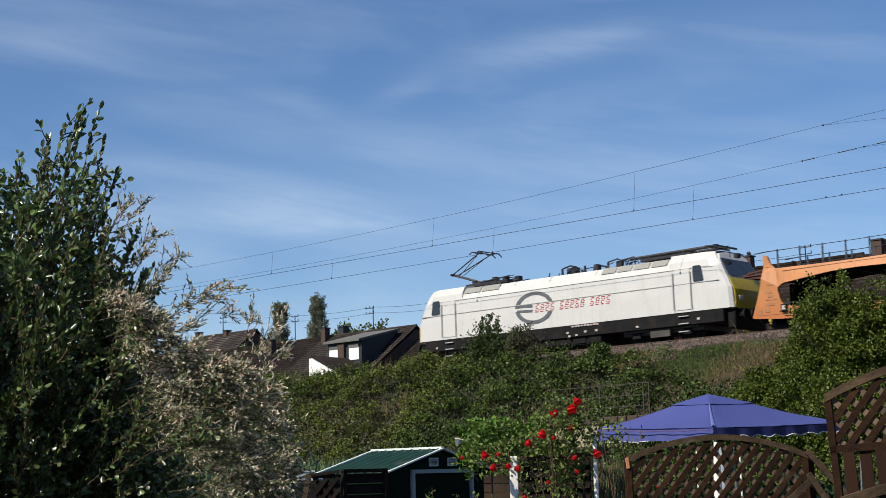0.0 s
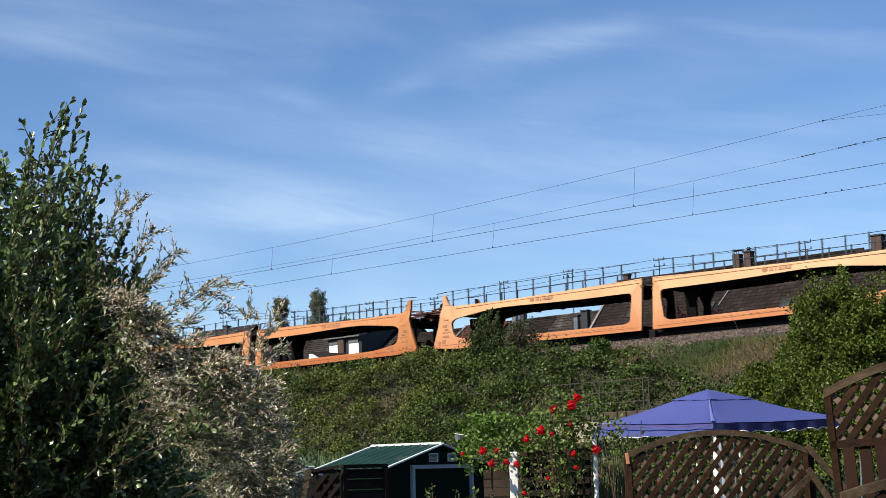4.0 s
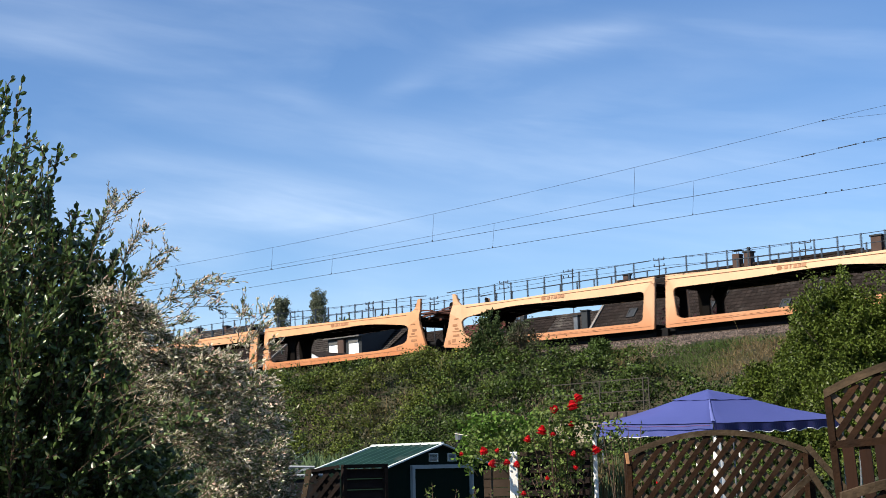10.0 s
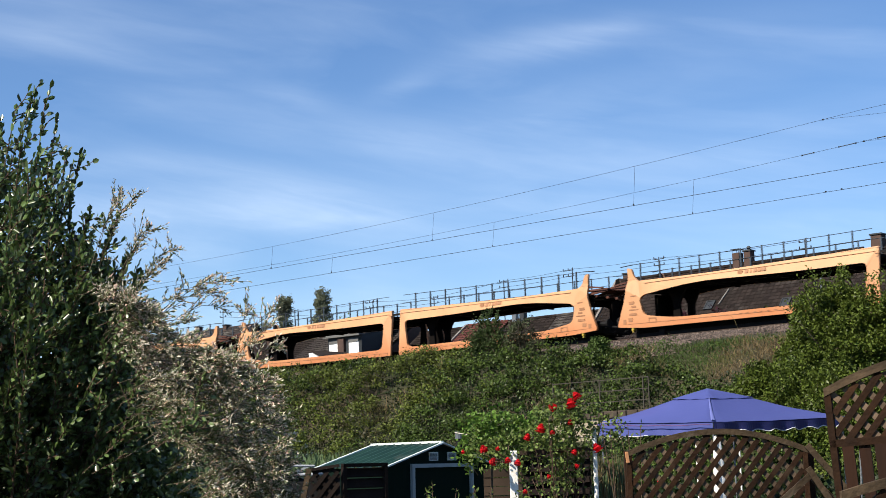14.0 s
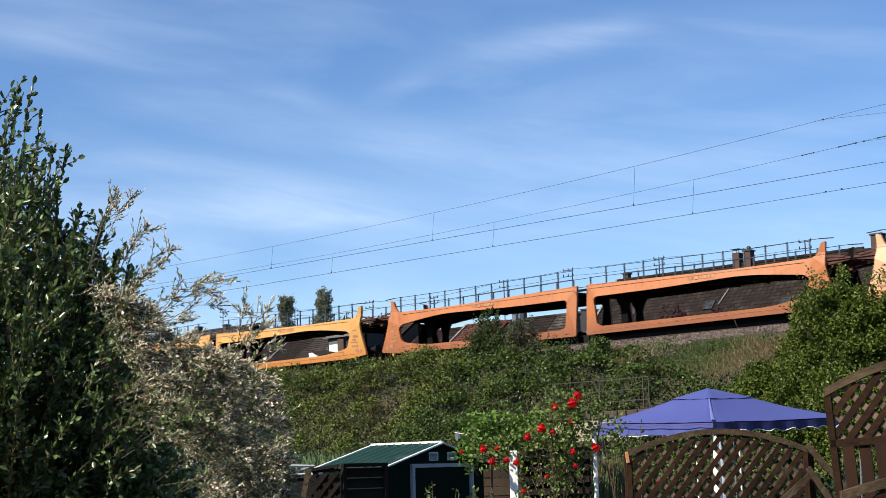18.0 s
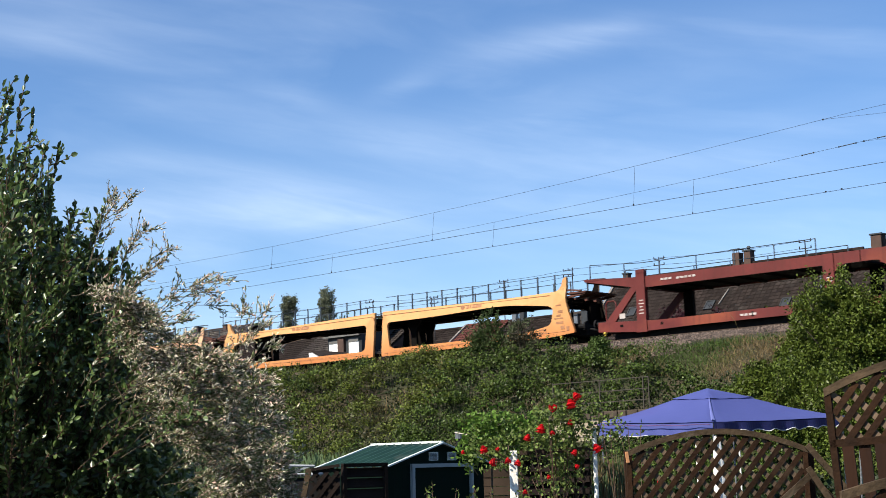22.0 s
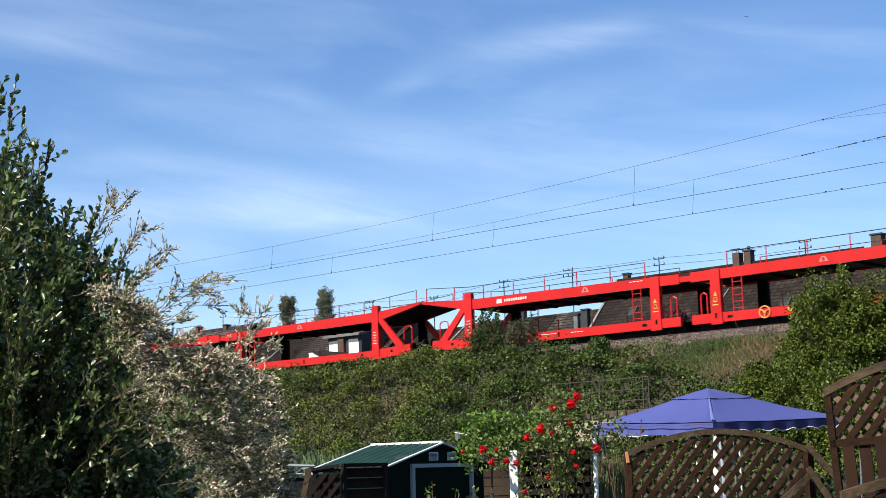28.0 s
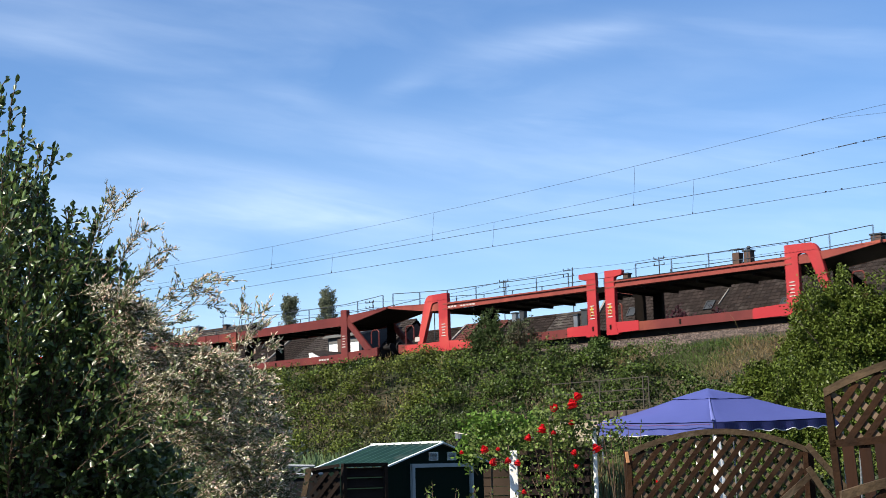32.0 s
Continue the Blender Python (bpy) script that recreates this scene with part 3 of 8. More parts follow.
def build_loco():
    """White four-axle electric locomotive; x = 0 at its rear coupling, the front at -18.5."""
    lo = thing("locomotive", line_pose(GAP0), "white electric freight locomotive with grey ring emblem and red lettering", "locomotive")
    # body: cross-section lofted along x
    sec = [(-1.46, 1.33), (-1.48, 2.2), (-1.47, 3.15), (-1.36, 3.42), (-1.12, 3.70), (-0.5, 3.80), (0.5, 3.80), (1.12, 3.70), (1.36, 3.42), (1.47, 3.15), (1.48, 2.2), (1.46, 1.33)]

    def end_x(z):
        return 0.33 + (0.0 if z < 2.0 else 0.42 * (z - 2.0) ** 1.15) + 0.06 * max(0.0, 1.6 - z)
    bm = bmesh.new()
    rings = []
    for f0, f1 in ((0.0, 0.0), (0.28, 0.10), (0.9, 0.02), (1.6, 0.0)):
        rings.append([bm.verts.new((-end_x(z) - f0 * (0.5 if f0 < 0.5 else 1), y * (0.89 if f0 == 0 else 0.975 if f0 == 0.28 else 1.0), z)) for y, z in sec])
    for x in (-4, -9.2, -14.5):
        rings.append([bm.verts.new((x, y, z)) for y, z in sec])
    for f0, f1 in ((1.6, 0.0), (0.9, 0.02), (0.28, 0.10), (0.0, 0.0)):
        rings.append([bm.verts.new((-18.5 + end_x(z) + f0 * (0.5 if f0 < 0.5 else 1), y * (0.89 if f0 == 0 else 0.975 if f0 == 0.28 else 1.0), z)) for y, z in sec])
    k = len(sec)
    for r0, r1 in zip(rings, rings[1:]):
        for i in range(k):
            bm.faces.new((r0[i - 1], r0[i], r1[i], r1[i - 1]))
    bm.faces.new(rings[0])
    bm.faces.new(rings[-1])
    part("body", bm, M_white, lo, "white painted steel body")
    # yellow nose on both ends, dark windscreen
    for sgn, x0 in ((1, 0.0), (-1, -18.5)):
        def ex(z, d=0.0):
            return x0 - sgn * (end_x(z) - d)
        for nm, z0, z1, mt, lab in (("nose", 1.34, 2.62, M_yellow, "yellow painted nose"), ("windscreen", 2.72, 3.48, M_glass, "dark windscreen")):
            bm = bmesh.new()
            rows = []
            for i in range(6):
                z = z0 + (z1 - z0) * i / 5
                wd = 1.27 if nm == "nose" else 1.16
                rows.append([[bm.verts.new((ex(z, d), y, z)) for y in (-wd, -wd * 0.5, 0, wd * 0.5, wd)] for d in (0.015, 0.045)])
            for r0, r1 in zip(rows, rows[1:]):
                for j in range(4):
                    bm.faces.new((r0[1][j], r0[1][j + 1], r1[1][j + 1], r1[1][j]))
            for a_, b_ in ((0, 0), (5, 5)):
                for j in range(4):
                    bm.faces.new((rows[a_][0][j], rows[a_][0][j + 1], rows[a_][1][j + 1], rows[a_][1][j]))
            for r0, r1 in zip(rows, rows[1:]):
                for j in (0, 4):
                    bm.faces.new((r0[0][j], r0[1][j], r1[1][j], r1[0][j]))
            part(nm, bm, mt, lo, lab)
        for y in (-0.85, 0.85):
            bm = bmesh.new()
            box(bm, ex(1.75, 0.06), y, 1.75, 0.05, 0.32, 0.2)
            part("headlight", bevelled(bm, 0.015), M_headlight, lo)
            bm = bmesh.new()
            rod(bm, (x0 - sgn * 0.45, y * 1.03, 1.05), (x0 - sgn * 0.08, y * 1.03, 1.05), 0.13, seg=10)
            rod(bm, (x0 - sgn * 0.10, y * 1.03, 1.05), (x0 - sgn * 0.03, y * 1.03, 1.05), 0.24, seg=14)
            part("buffer", bm, M_under, lo)
        bm = bmesh.new()
        box(bm, x0 - sgn * 0.55, 0, 0.85, 0.35, 2.5, 0.75)
        part("headstock", bevelled(bm, 0.05), M_under, lo)
    # roof side panels and grilles, set on the slope between side wall and roof
    for x0, x1, mt, nm in ((-15.2, -12.9, M_grille, "roof_grille"), (-7.0, -5.3, M_grille, "roof_grille"), (-5.3, -3.45, M_grille, "roof_grille")):
        for sd in (-1, 1):
            bm = bmesh.new()
            n_ = max(2, int((x1 - x0) / 1.1))
            for i in range(n_):
                a, b = x0 + (x1 - x0) * i / n_ + 0.05, x0 + (x1 - x0) * (i + 1) / n_ - 0.05
                vs = [bm.verts.new((x, sd * y, z)) for x, y, z in ((a, 1.392, 3.435), (b, 1.392, 3.435), (b, 1.165, 3.715), (a, 1.165, 3.715))]
                bm.faces.new(vs)
            part(nm, bm, mt, lo)
    # raised cab roofs over both ends
    cab = [(-1.478, 3.12), (-1.43, 3.46), (-1.24, 3.80), (-0.5, 3.90), (0.5, 3.90), (1.24, 3.80), (1.43, 3.46), (1.478, 3.12)]
    for fx in (lambda x: x, lambda x: -18.5 - x):
        bm = bmesh.new()
        r0 = [bm.verts.new((fx(-3.32), y, z)) for y, z in cab]
        r1 = [bm.verts.new((fx(-end_x(z) - 0.45), y, z)) for y, z in cab]
        r2 = [bm.verts.new((fx(-end_x(z) - 0.05), y * 0.92, z - 0.03)) for y, z in cab]
        for p, q in ((r0, r1), (r1, r2)):
            for i in range(7):
                bm.faces.new((p[i], p[i + 1], q[i + 1], q[i]))
        bm.faces.new(r0)
        part("cab_roof", bm, M_white, lo, "white cab roof")
    bm = bmesh.new()
    for x in (-12.0, -9.9, -7.3):
        bar(bm, (x, -1.375, 3.45), (x, -1.14, 3.715), 0.012)
    bar(bm, (-17.0, -1.482, 3.16), (-1.4, -1.482, 3.16), 0.018)
    part("roof_seam", bm, M_seam, lo)
    bm = bmesh.new()
    bar(bm, (-17.9, -1.484, 2.52), (-0.9, -1.484, 2.52), 0.028)
    bar(bm, (-17.9, 1.484, 2.52), (-0.9, 1.484, 2.52), 0.028)
    part("waist_moulding", bm, M_seam, lo, "grey waist line")
    for xa, xb in ((-16.50, -15.60), (-3.15, -2.27)):
        for sd in (-1, 1):
            bm = bmesh.new()
            box(bm, (xa + xb) / 2, sd * 1.477, 2.3, xb - xa - 0.1, 0.02, 1.75)
            d = part("cab_door", bevelled(bm, 0.008), M_white, lo)
            for x in (xa, xb):
                bm = bmesh.new()
                rod(bm, (x, sd * 1.53, 1.45), (x, sd * 1.53, 3.05), 0.022)
                part("grab_rail", bm, M_seam, lo)
            for z in (0.52, 0.85, 1.16):
                part("step", box(bmesh.new(), (xa + xb) / 2, sd * 1.48, z, 0.52, 0.10, 0.04), M_stepgrey, lo)
    for xa, xb in ((-17.2, -16.62), (-2.16, -1.62)):
        for sd in (-1, 1):
            bm = bmesh.new()
            sl = 0.12 if xa < -9 else -0.12
            pts = rounded([(xa, 2.56), (xb, 2.56), (xb + (0 if sl > 0 else sl), 3.24), (xa + (sl if sl > 0 else 0), 3.24)], 0.1)
            plate(bm, pts, [], sd * 1.475, sd * 1.492)
            part("side_window", bm, M_glass, lo, "dark side window")
    # ring emblem with a cross bar, and a row of red letter-sized blocks
    bm = bmesh.new()
    cx, cz, rx, rz = -10.75, 2.33, 1.13, 0.74

    def arc(a0, a1, n=22):
        o = [(cx + rx * math.cos(radians(a0 + (a1 - a0) * i / n)), cz + rz * math.sin(radians(a0 + (a1 - a0) * i / n))) for i in range(n + 1)]
        q = [(cx + (rx - 0.24) * math.cos(radians(a1 + (a0 - a1) * i / n)), cz + (rz - 0.15) * math.sin(radians(a1 + (a0 - a1) * i / n))) for i in range(n + 1)]
        return o + q
    plate(bm, arc(18, 176), [], -1.486, -1.492)
    plate(bm, arc(188, 338), [], -1.486, -1.492)
    plate(bm, [(cx - 1.0, cz + 0.06), (cx - 0.1, cz + 0.02), (cx - 0.1, cz + 0.14), (cx - 1.0, cz + 0.18)], [], -1.486, -1.492)
    plate(bm, [(cx - 1.0, cz - 0.16), (cx - 0.1, cz - 0.2), (cx - 0.1, cz - 0.08), (cx - 1.0, cz - 0.04)], [], -1.486, -1.492)
    part("emblem", bm, M_logo, lo, "dark grey ring emblem")
    bm = bmesh.new()
    x = -10.72
    for word in (4, 5, 4):
        for i in range(word):
            for j, z in enumerate((2.12, 2.20, 2.28, 2.36, 2.44)):
                sl = 0.018 * j
                if j % 2 == 0:
                    box(bm, x + 0.115 + sl, -1.488, z, 0.20 - 0.03 * ((i + j) % 3), 0.008, 0.034)
                else:
                    box(bm, x + 0.045 + sl, -1.488, z, 0.06, 0.008, 0.046)
                    if (i + j) % 3:
                        box(bm, x + 0.19 + sl, -1.488, z, 0.055, 0.008, 0.046)
            x += 0.292
        x += 0.25
    tagged(part("lettering", bm, M_redpaint, lo, "red letter-sized bars"), kind="stuff")
    bm = bmesh.new()
    for i in range(9):
        box(bm, -8.6 + 0.17 * i, -1.47, 1.26, 0.13, 0.01, 0.07)
    for x, z in ((-8.9, 1.0), (-8.8, 0.84), (-8.4, 0.86), (-7.9, 0.98), (-7.3, 0.98), (-5.1, 0.93), (-2.0, 1.0), (-16.9, 0.95)):
        box(bm, x, -1.47, z, 0.14, 0.01, 0.09)
    tagged(part("marking", bm, M_markwhite, lo, "small white markings"), kind="stuff")
    bm = bmesh.new()
    box(bm, -9.25, 0, 1.05, 16.9, 2.88, 0.56)
    part("underframe", bevelled(bm, 0.03), M_under, lo, "dark grey underframe")
    bm = bmesh.new()
    box(bm, -9.25, 0, 0.72, 4.2, 2.6, 0.62)
    for i in range(5):
        box(bm, -10.9 + 0.85 * i, -1.32, 0.72, 0.7, 0.06, 0.5)
    part("transformer_box", bevelled(bm, 0.02), M_under, lo)
    for xb in (-14.45, -4.05):
        bm = bmesh.new()
        box(bm, xb, 0, 0.72, 4.1, 2.2, 0.3)
        for sd in (-1, 1):
            box(bm, xb, sd * 1.2, 0.80, 3.9, 0.14, 0.22)
            box(bm, xb, sd * 1.24, 0.58, 1.0, 0.16, 0.34)
        bg_ = part("bogie", bm, M_bogie, lo)
        for dx in (-1.3, 1.3):
            for sd in (-1, 1):
                bm = bmesh.new()
                rod(bm, (xb + dx, sd * 0.69, 0.625), (xb + dx, sd * 0.82, 0.625), 0.625, seg=20)
                part("wheel", bm, M_under, bg_)
                bm = bmesh.new()
                box(bm, xb + dx, sd * 1.08, 0.62, 0.42, 0.25, 0.36)
                rod(bm, (xb + dx - 0.35, sd * 1.1, 0.75), (xb + dx - 0.35, sd * 1.1, 1.05), 0.1, seg=8)
                rod(bm, (xb + dx + 0.35, sd * 1.1, 0.75), (xb + dx + 0.35, sd * 1.1, 1.05), 0.1, seg=8)
                part("axle_box", bm, M_under, bg_)
    # roof gear
    bm = bmesh.new()
    for x in (-9.9, -9.3, -8.6, -7.9, -7.3, -6.6):
        rod(bm, (x, -0.35, 3.8), (x, -0.35, 4.12), 0.07, 0.05, 7)
        rod(bm, (x, 0.35, 3.8), (x, 0.35, 4.06), 0.07, 0.05, 7)
    path(bm, [(-9.9, -0.35, 4.12), (-9.5, -0.3, 4.22), (-9.1, -0.35, 4.12)], 0.04)
    path(bm, [(-8.6, 0.35, 4.06), (-8.3, 0.1, 4.16), (-7.9, 0.35, 4.06)], 0.04)
    path(bm, [(-7.3, -0.35, 4.12), (-6.9, -0.2, 4.24), (-6.6, -0.35, 4.12), (-5.9, -0.3, 4.2)], 0.035)
    for x in (-9.7, -9.35, -8.15, -6.9):
        box(bm, x, 0, 4.02, 0.24, 0.25, 0.26)
    rr = random.Random(8)
    for i in range(26):
        x = rr.choice((-13.4, -12.6, -10.2, -9.0, -6.9, -6.3, -5.8)) + rr.uniform(-0.4, 0.4)
        y, zz = rr.uniform(-0.8, 0.3), rr.uniform(0.12, 0.34)
        rod(bm, (x, y, 3.78), (x + rr.uniform(-0.15, 0.15), y, 3.8 + zz), 0.035, 0.03, 5)
        if i % 2:
            rod(bm, (x, y, 3.8 + zz), (x + rr.uniform(0.25, 0.6), y + rr.uniform(-0.2, 0.2), 3.82 + zz), 0.02, 0.02, 4)
    tagged(part("roof_equipment", bm, M_panto, lo, "black insulators and busbars"), kind="stuff")
    bm = bmesh.new()   # raised pantograph
    box(bm, -14.4, 0, 3.93, 2.6, 1.1, 0.14)
    for i in range(9):
        box(bm, -15.6 + 0.32 * i, 0.3 * (-1) ** i, 4.0 + 0.05 * (i % 3), 0.2, 0.3, 0.22)
    for y in (-0.45, 0.45):
        rod(bm, (-15.0, y * 0.6, 4.05), (-16.9, y * 0.3, 4.64), 0.045)
        rod(bm, (-16.9, y * 0.4, 4.64), (-14.85, y, 5.50), 0.03)
        rod(bm, (-16.6, y * 0.2, 4.5), (-15.1, y * 0.8, 5.38), 0.016)
        rod(bm, (-15.3, y, 4.0), (-13.0, y, 4.16), 0.04)
    rod(bm, (-16.9, -0.3, 4.64), (-16.9, 0.3, 4.64), 0.06)
    for dx in (-0.2, 0.2):
        path(bm, [(-14.85 + dx, -0.97, 5.38), (-14.85 + dx, -0.75, 5.52), (-14.85 + dx, 0.75, 5.52), (-14.85 + dx, 0.97, 5.38)], 0.03)
    bar(bm, (-15.15, -0.45, 5.50), (-14.55, -0.45, 5.50), 0.05)
    bar(bm, (-15.15, 0.45, 5.50), (-14.55, 0.45, 5.50), 0.05)
    part("pantograph", bm, M_panto, lo, "black pantograph raised to the wire")
    bm = bmesh.new()   # lowered pantograph
    box(bm, -4.1, 0, 3.95, 2.6, 1.1, 0.12)
    for y in (-0.45, 0.45):
        rod(bm, (-6.0, y, 4.08), (-1.5, y * 0.9, 4.14), 0.075)
        rod(bm, (-5.4, y * 0.5, 4.02), (-3.0, y * 0.5, 4.18), 0.05)
        rod(bm, (-5.0, y, 3.85), (-5.0, y, 4.1), 0.06)
        rod(bm, (-3.2, y, 3.85), (-3.2, y, 4.1), 0.06)
    for dx in (-0.3, 0.1):
        path(bm, [(-1.5 + dx, -0.9, 4.1), (-1.5 + dx, 0.9, 4.1)], 0.05)
    part("pantograph", bm, M_panto, lo, "black pantograph folded down")
    bm = bmesh.new()
    rod(bm, (-0.9, -0.5, 3.55), (-0.9, -0.5, 3.95), 0.02)
    box(bm, -0.72, -0.2, 3.62, 0.15, 0.3, 0.2)
    part("horn", bm, M_panto, lo)
    return lo


def wheelset(x, parent, r=0.36):
    ax = part("axle", rod(bmesh.new(), (x, -0.95, r), (x, 0.95, r), 0.08, seg=8), M_under, parent)
    for sd in (-1, 1):
        part("wheel", rod(bmesh.new(), (x, sd * 0.69, r), (x, sd * 0.82, r), r, seg=16), M_under, ax)
        bm = bmesh.new()
        box(bm, x, sd * 1.0, r + 0.04, 0.3, 0.2, 0.3)
        bar(bm, (x - 0.5, sd * 1.0, r + 0.22), (x + 0.5, sd * 1.0, r + 0.22), 0.1, 0.06)
        part("axle_box", bm, M_under, ax)


def buffers(x, d, parent, mat):
    for y in (-0.88, 0.88):
        bm = bmesh.new()
        rod(bm, (x, y, 1.04), (x - d * 0.5, y, 1.04), 0.11, seg=8)
        rod(bm, (x - d * 0.5, y, 1.04), (x - d * 0.58, y, 1.04), 0.22, seg=12)
        part("buffer", bm, mat, parent)
    bm = bmesh.new()
    rod(bm, (x, 0, 1.0), (x - d * 0.55, 0, 0.9), 0.05)
    path(bm, [(x, 0.35, 0.95), (x - d * 0.2, 0.35, 0.6), (x - d * 0.45, 0.3, 0.55), (x - d * 0.62, 0.3, 0.8)], 0.03)
    path(bm, [(x, -0.4, 0.95), (x - d * 0.25, -0.4, 0.62), (x - d * 0.55, -0.38, 0.7)], 0.025)
    part("coupling", bm, M_under, parent)


def lean_in(bm, sd):
    """Tilt what stands above the window openings towards the wagon's middle."""
    for v in bm.verts:
        v.co.y -= sd * 0.40 * max(0.0, min(0.45, v.co.z - 2.36))
    return bm


def build_orange():
    """Articulated two-deck car carrier, 26.2 m; x = 0 at the leading coupling."""
    wg = thing("car_carrier_wagon", line_pose(GAP0), "empty orange two-deck car carrier wagon with railed upper deck", "railway wagon", "orange car carriers")
    outer = [(0.55, 0.74), (1.9, 0.62), (12.78, 0.56), (12.80, 0.62), (12.82, 2.84), (10.3, 2.77), (5.0, 2.66), (1.62, 2.70), (1.40, 2.90), (1.27, 3.26), (1.07, 3.32), (1.10, 2.75), (1.0, 2.0)]
    ro = rounded(outer, [0.12, 0.4, 0.02, 0.02, 0.03, 1.0, 1.2, 0.12, 0.2, 0.05, 0.05, 0.2, 0.5], 4)
    hole = rounded([(1.92, 1.18), (3.5, 0.93), (11.95, 0.90), (12.22, 1.0), (12.38, 2.24), (9.0, 2.24), (4.6, 2.36), (2.0, 2.06), (1.75, 1.9)],
                   [0.25, 1.0, 0.5, 0.1, 0.25, 1.5, 1.5, 0.2, 0.15], 4)

    def flip(pts):
        return [(26.2 - x, z) for x, z in reversed(pts)]
    for k, (o, h) in enumerate(((ro, hole), (flip(ro), flip(hole)))):
        for sd in (-1, 1):
            bm = bmesh.new()
            lean_in(plate(bm, o, [h], sd * 1.45, sd * 1.33), sd)
            part("side_frame", bm, M_orange, wg, "orange steel side frame")
            # thin plate that puts the inner face's shade into a dark colour
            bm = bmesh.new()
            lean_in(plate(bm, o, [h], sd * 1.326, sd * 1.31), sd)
            part("inner_lining", bm, M_deckshade, wg, "dark inner face with its shade in the colour")

        def X(x, k=k):
            return x if k == 0 else 26.2 - x
        bm = bmesh.new()
        vs = [bm.verts.new((X(x), y, z)) for x, z in ((1.3, 2.42), (4.0, 2.50), (10.3, 2.50), (12.8, 2.56)) for y in (-1.33, 1.33)]
        vb = [bm.verts.new((X(x), y, z - 0.12)) for x, z in ((1.3, 2.42), (4.0, 2.50), (10.3, 2.50), (12.8, 2.56)) for y in (-1.33, 1.33)]
        for q, fl in ((vs, 0), (vb, 1)):
            for i in range(3):
                bm.faces.new((q[2 * i], q[2 * i + 1], q[2 * i + 3], q[2 * i + 2]))
        for i in (0, 6):
            bm.faces.new((vs[i], vs[i + 1], vb[i + 1], vb[i]))
        part("upper_deck", bm, M_deckshade, wg)
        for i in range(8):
            part("cross_beam", box(bmesh.new(), X(2.2 + 1.45 * i), 0, 2.32, 0.12, 2.6, 0.14), M_deckshade, wg)
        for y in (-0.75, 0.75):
            part("deck_beam", box(bmesh.new(), X(7.2), y, 2.30, 10.6, 0.1, 0.12), M_deckshade, wg)
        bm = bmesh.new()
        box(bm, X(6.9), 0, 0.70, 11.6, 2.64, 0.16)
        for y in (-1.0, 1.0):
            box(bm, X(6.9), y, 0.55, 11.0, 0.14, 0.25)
        part("lower_deck", bm, M_deckshade, wg)
        # continuous dark box added for centre sill, running gear and the shadow under them
        part("underframe", box(bmesh.new(), X(6.9), 0, 0.36, 11.4, 2.0, 0.36), M_under, wg)
        # inner uprights with flared heads behind the outer window end, shade in their dark colour
        for sd in (-1, 1):
            bm = bmesh.new()
            c = 3.1 if k == 0 else 11.3
            plate(bm, rounded([(X(c - 0.2), 0.8), (X(c + 0.2), 0.8), (X(c + 0.15), 1.6), (X(c + 0.55), 2.38), (X(c - 0.55), 2.38), (X(c - 0.15), 1.7)], 0.15), [], sd * 0.62, sd * 0.48)
            part("inner_upright", bm, M_deckshade, wg)
        bm = bmesh.new()
        for i in range(28):
            box(bm, X(3.2 + 0.32 * i), -1.456, 0.80, 0.14, 0.014, 0.022)
        bar(bm, (X(2.0), -1.375, 2.56), (X(12.7), -1.345, 2.64), 0.016)
        bar(bm, (X(1.1), -1.456, 0.84), (X(12.6), -1.456, 0.70), 0.014)
        tagged(part("seam", bm, M_markbrown, wg), kind="stuff")
        cxm = 7.05 if k == 0 else 19.2
        bm = bmesh.new()
        rod(bm, (cxm - 0.28, -1.395, 2.50), (cxm - 0.28, -1.412, 2.50), 0.12, seg=12)
        for i, w in enumerate((0.17, 0.06, 0.16, 0.15, 0.19)):
            box(bm, cxm + 0.02 + 0.2 * i, -1.402, 2.50, w, 0.008, 0.15, Matrix.Rotation(-0.38, 4, "X"))
        tagged(part("emblem", bm, M_markbrown, wg, "brown emblem disc and bars"), kind="stuff")
        bm = bmesh.new()
        for x, z, w, h in ((1.35, 1.75, 0.28, 0.12), (1.45, 1.45, 0.5, 0.05), (1.4, 1.25, 0.4, 0.1), (1.25, 1.02, 0.22, 0.16), (1.45, 2.05, 0.3, 0.05), (1.45, 1.58, 0.24, 0.08), (0.95, 0.95, 0.16, 0.2)):
            box(bm, X(x), -1.456, z, w, 0.012, h)
        plate(bm, [(X(2.2), 0.82), (X(2.6), 0.80), (X(2.6), 1.02), (X(2.2), 1.04)], [[(X(2.25), 0.86), (X(2.55), 0.84), (X(2.55), 0.98), (X(2.25), 1.0)]], -1.45, -1.464)
        tagged(part("marking", bm, M_markbrown, wg), kind="stuff")
        bm = bmesh.new()
        rod(bm, (X(1.35), -1.47, 0.60), (X(1.35), -1.33, 0.60), 0.06, seg=10)
        box(bm, X(1.35), -1.40, 0.52, 0.06, 0.08, 0.1)
        part("marker_lamp", bm, M_lampyellow, wg, "yellow round marker")
        # folding ramp over the coupling, rusty
        bm = bmesh.new()
        box(bm, X(0.62), 0, 2.56, 1.1, 2.4, 0.08)
        for y in (-1.1, -0.4, 0.4, 1.1):
            bar(bm, (X(1.3), y, 2.38), (X(0.12), y, 2.52), 0.1)
        bar(bm, (X(0.3), -1.2, 2.62), (X(1.2), -1.2, 2.74), 0.07)
        part("end_ramp", bm, M_rust, wg, "rusty brown folding end ramp")
        bm = bmesh.new()
        box(bm, X(1.0), 0, 0.95, 0.25, 2.3, 0.5)
        box(bm, X(0.75), 0.2, 0.78, 0.5, 1.6, 0.3)
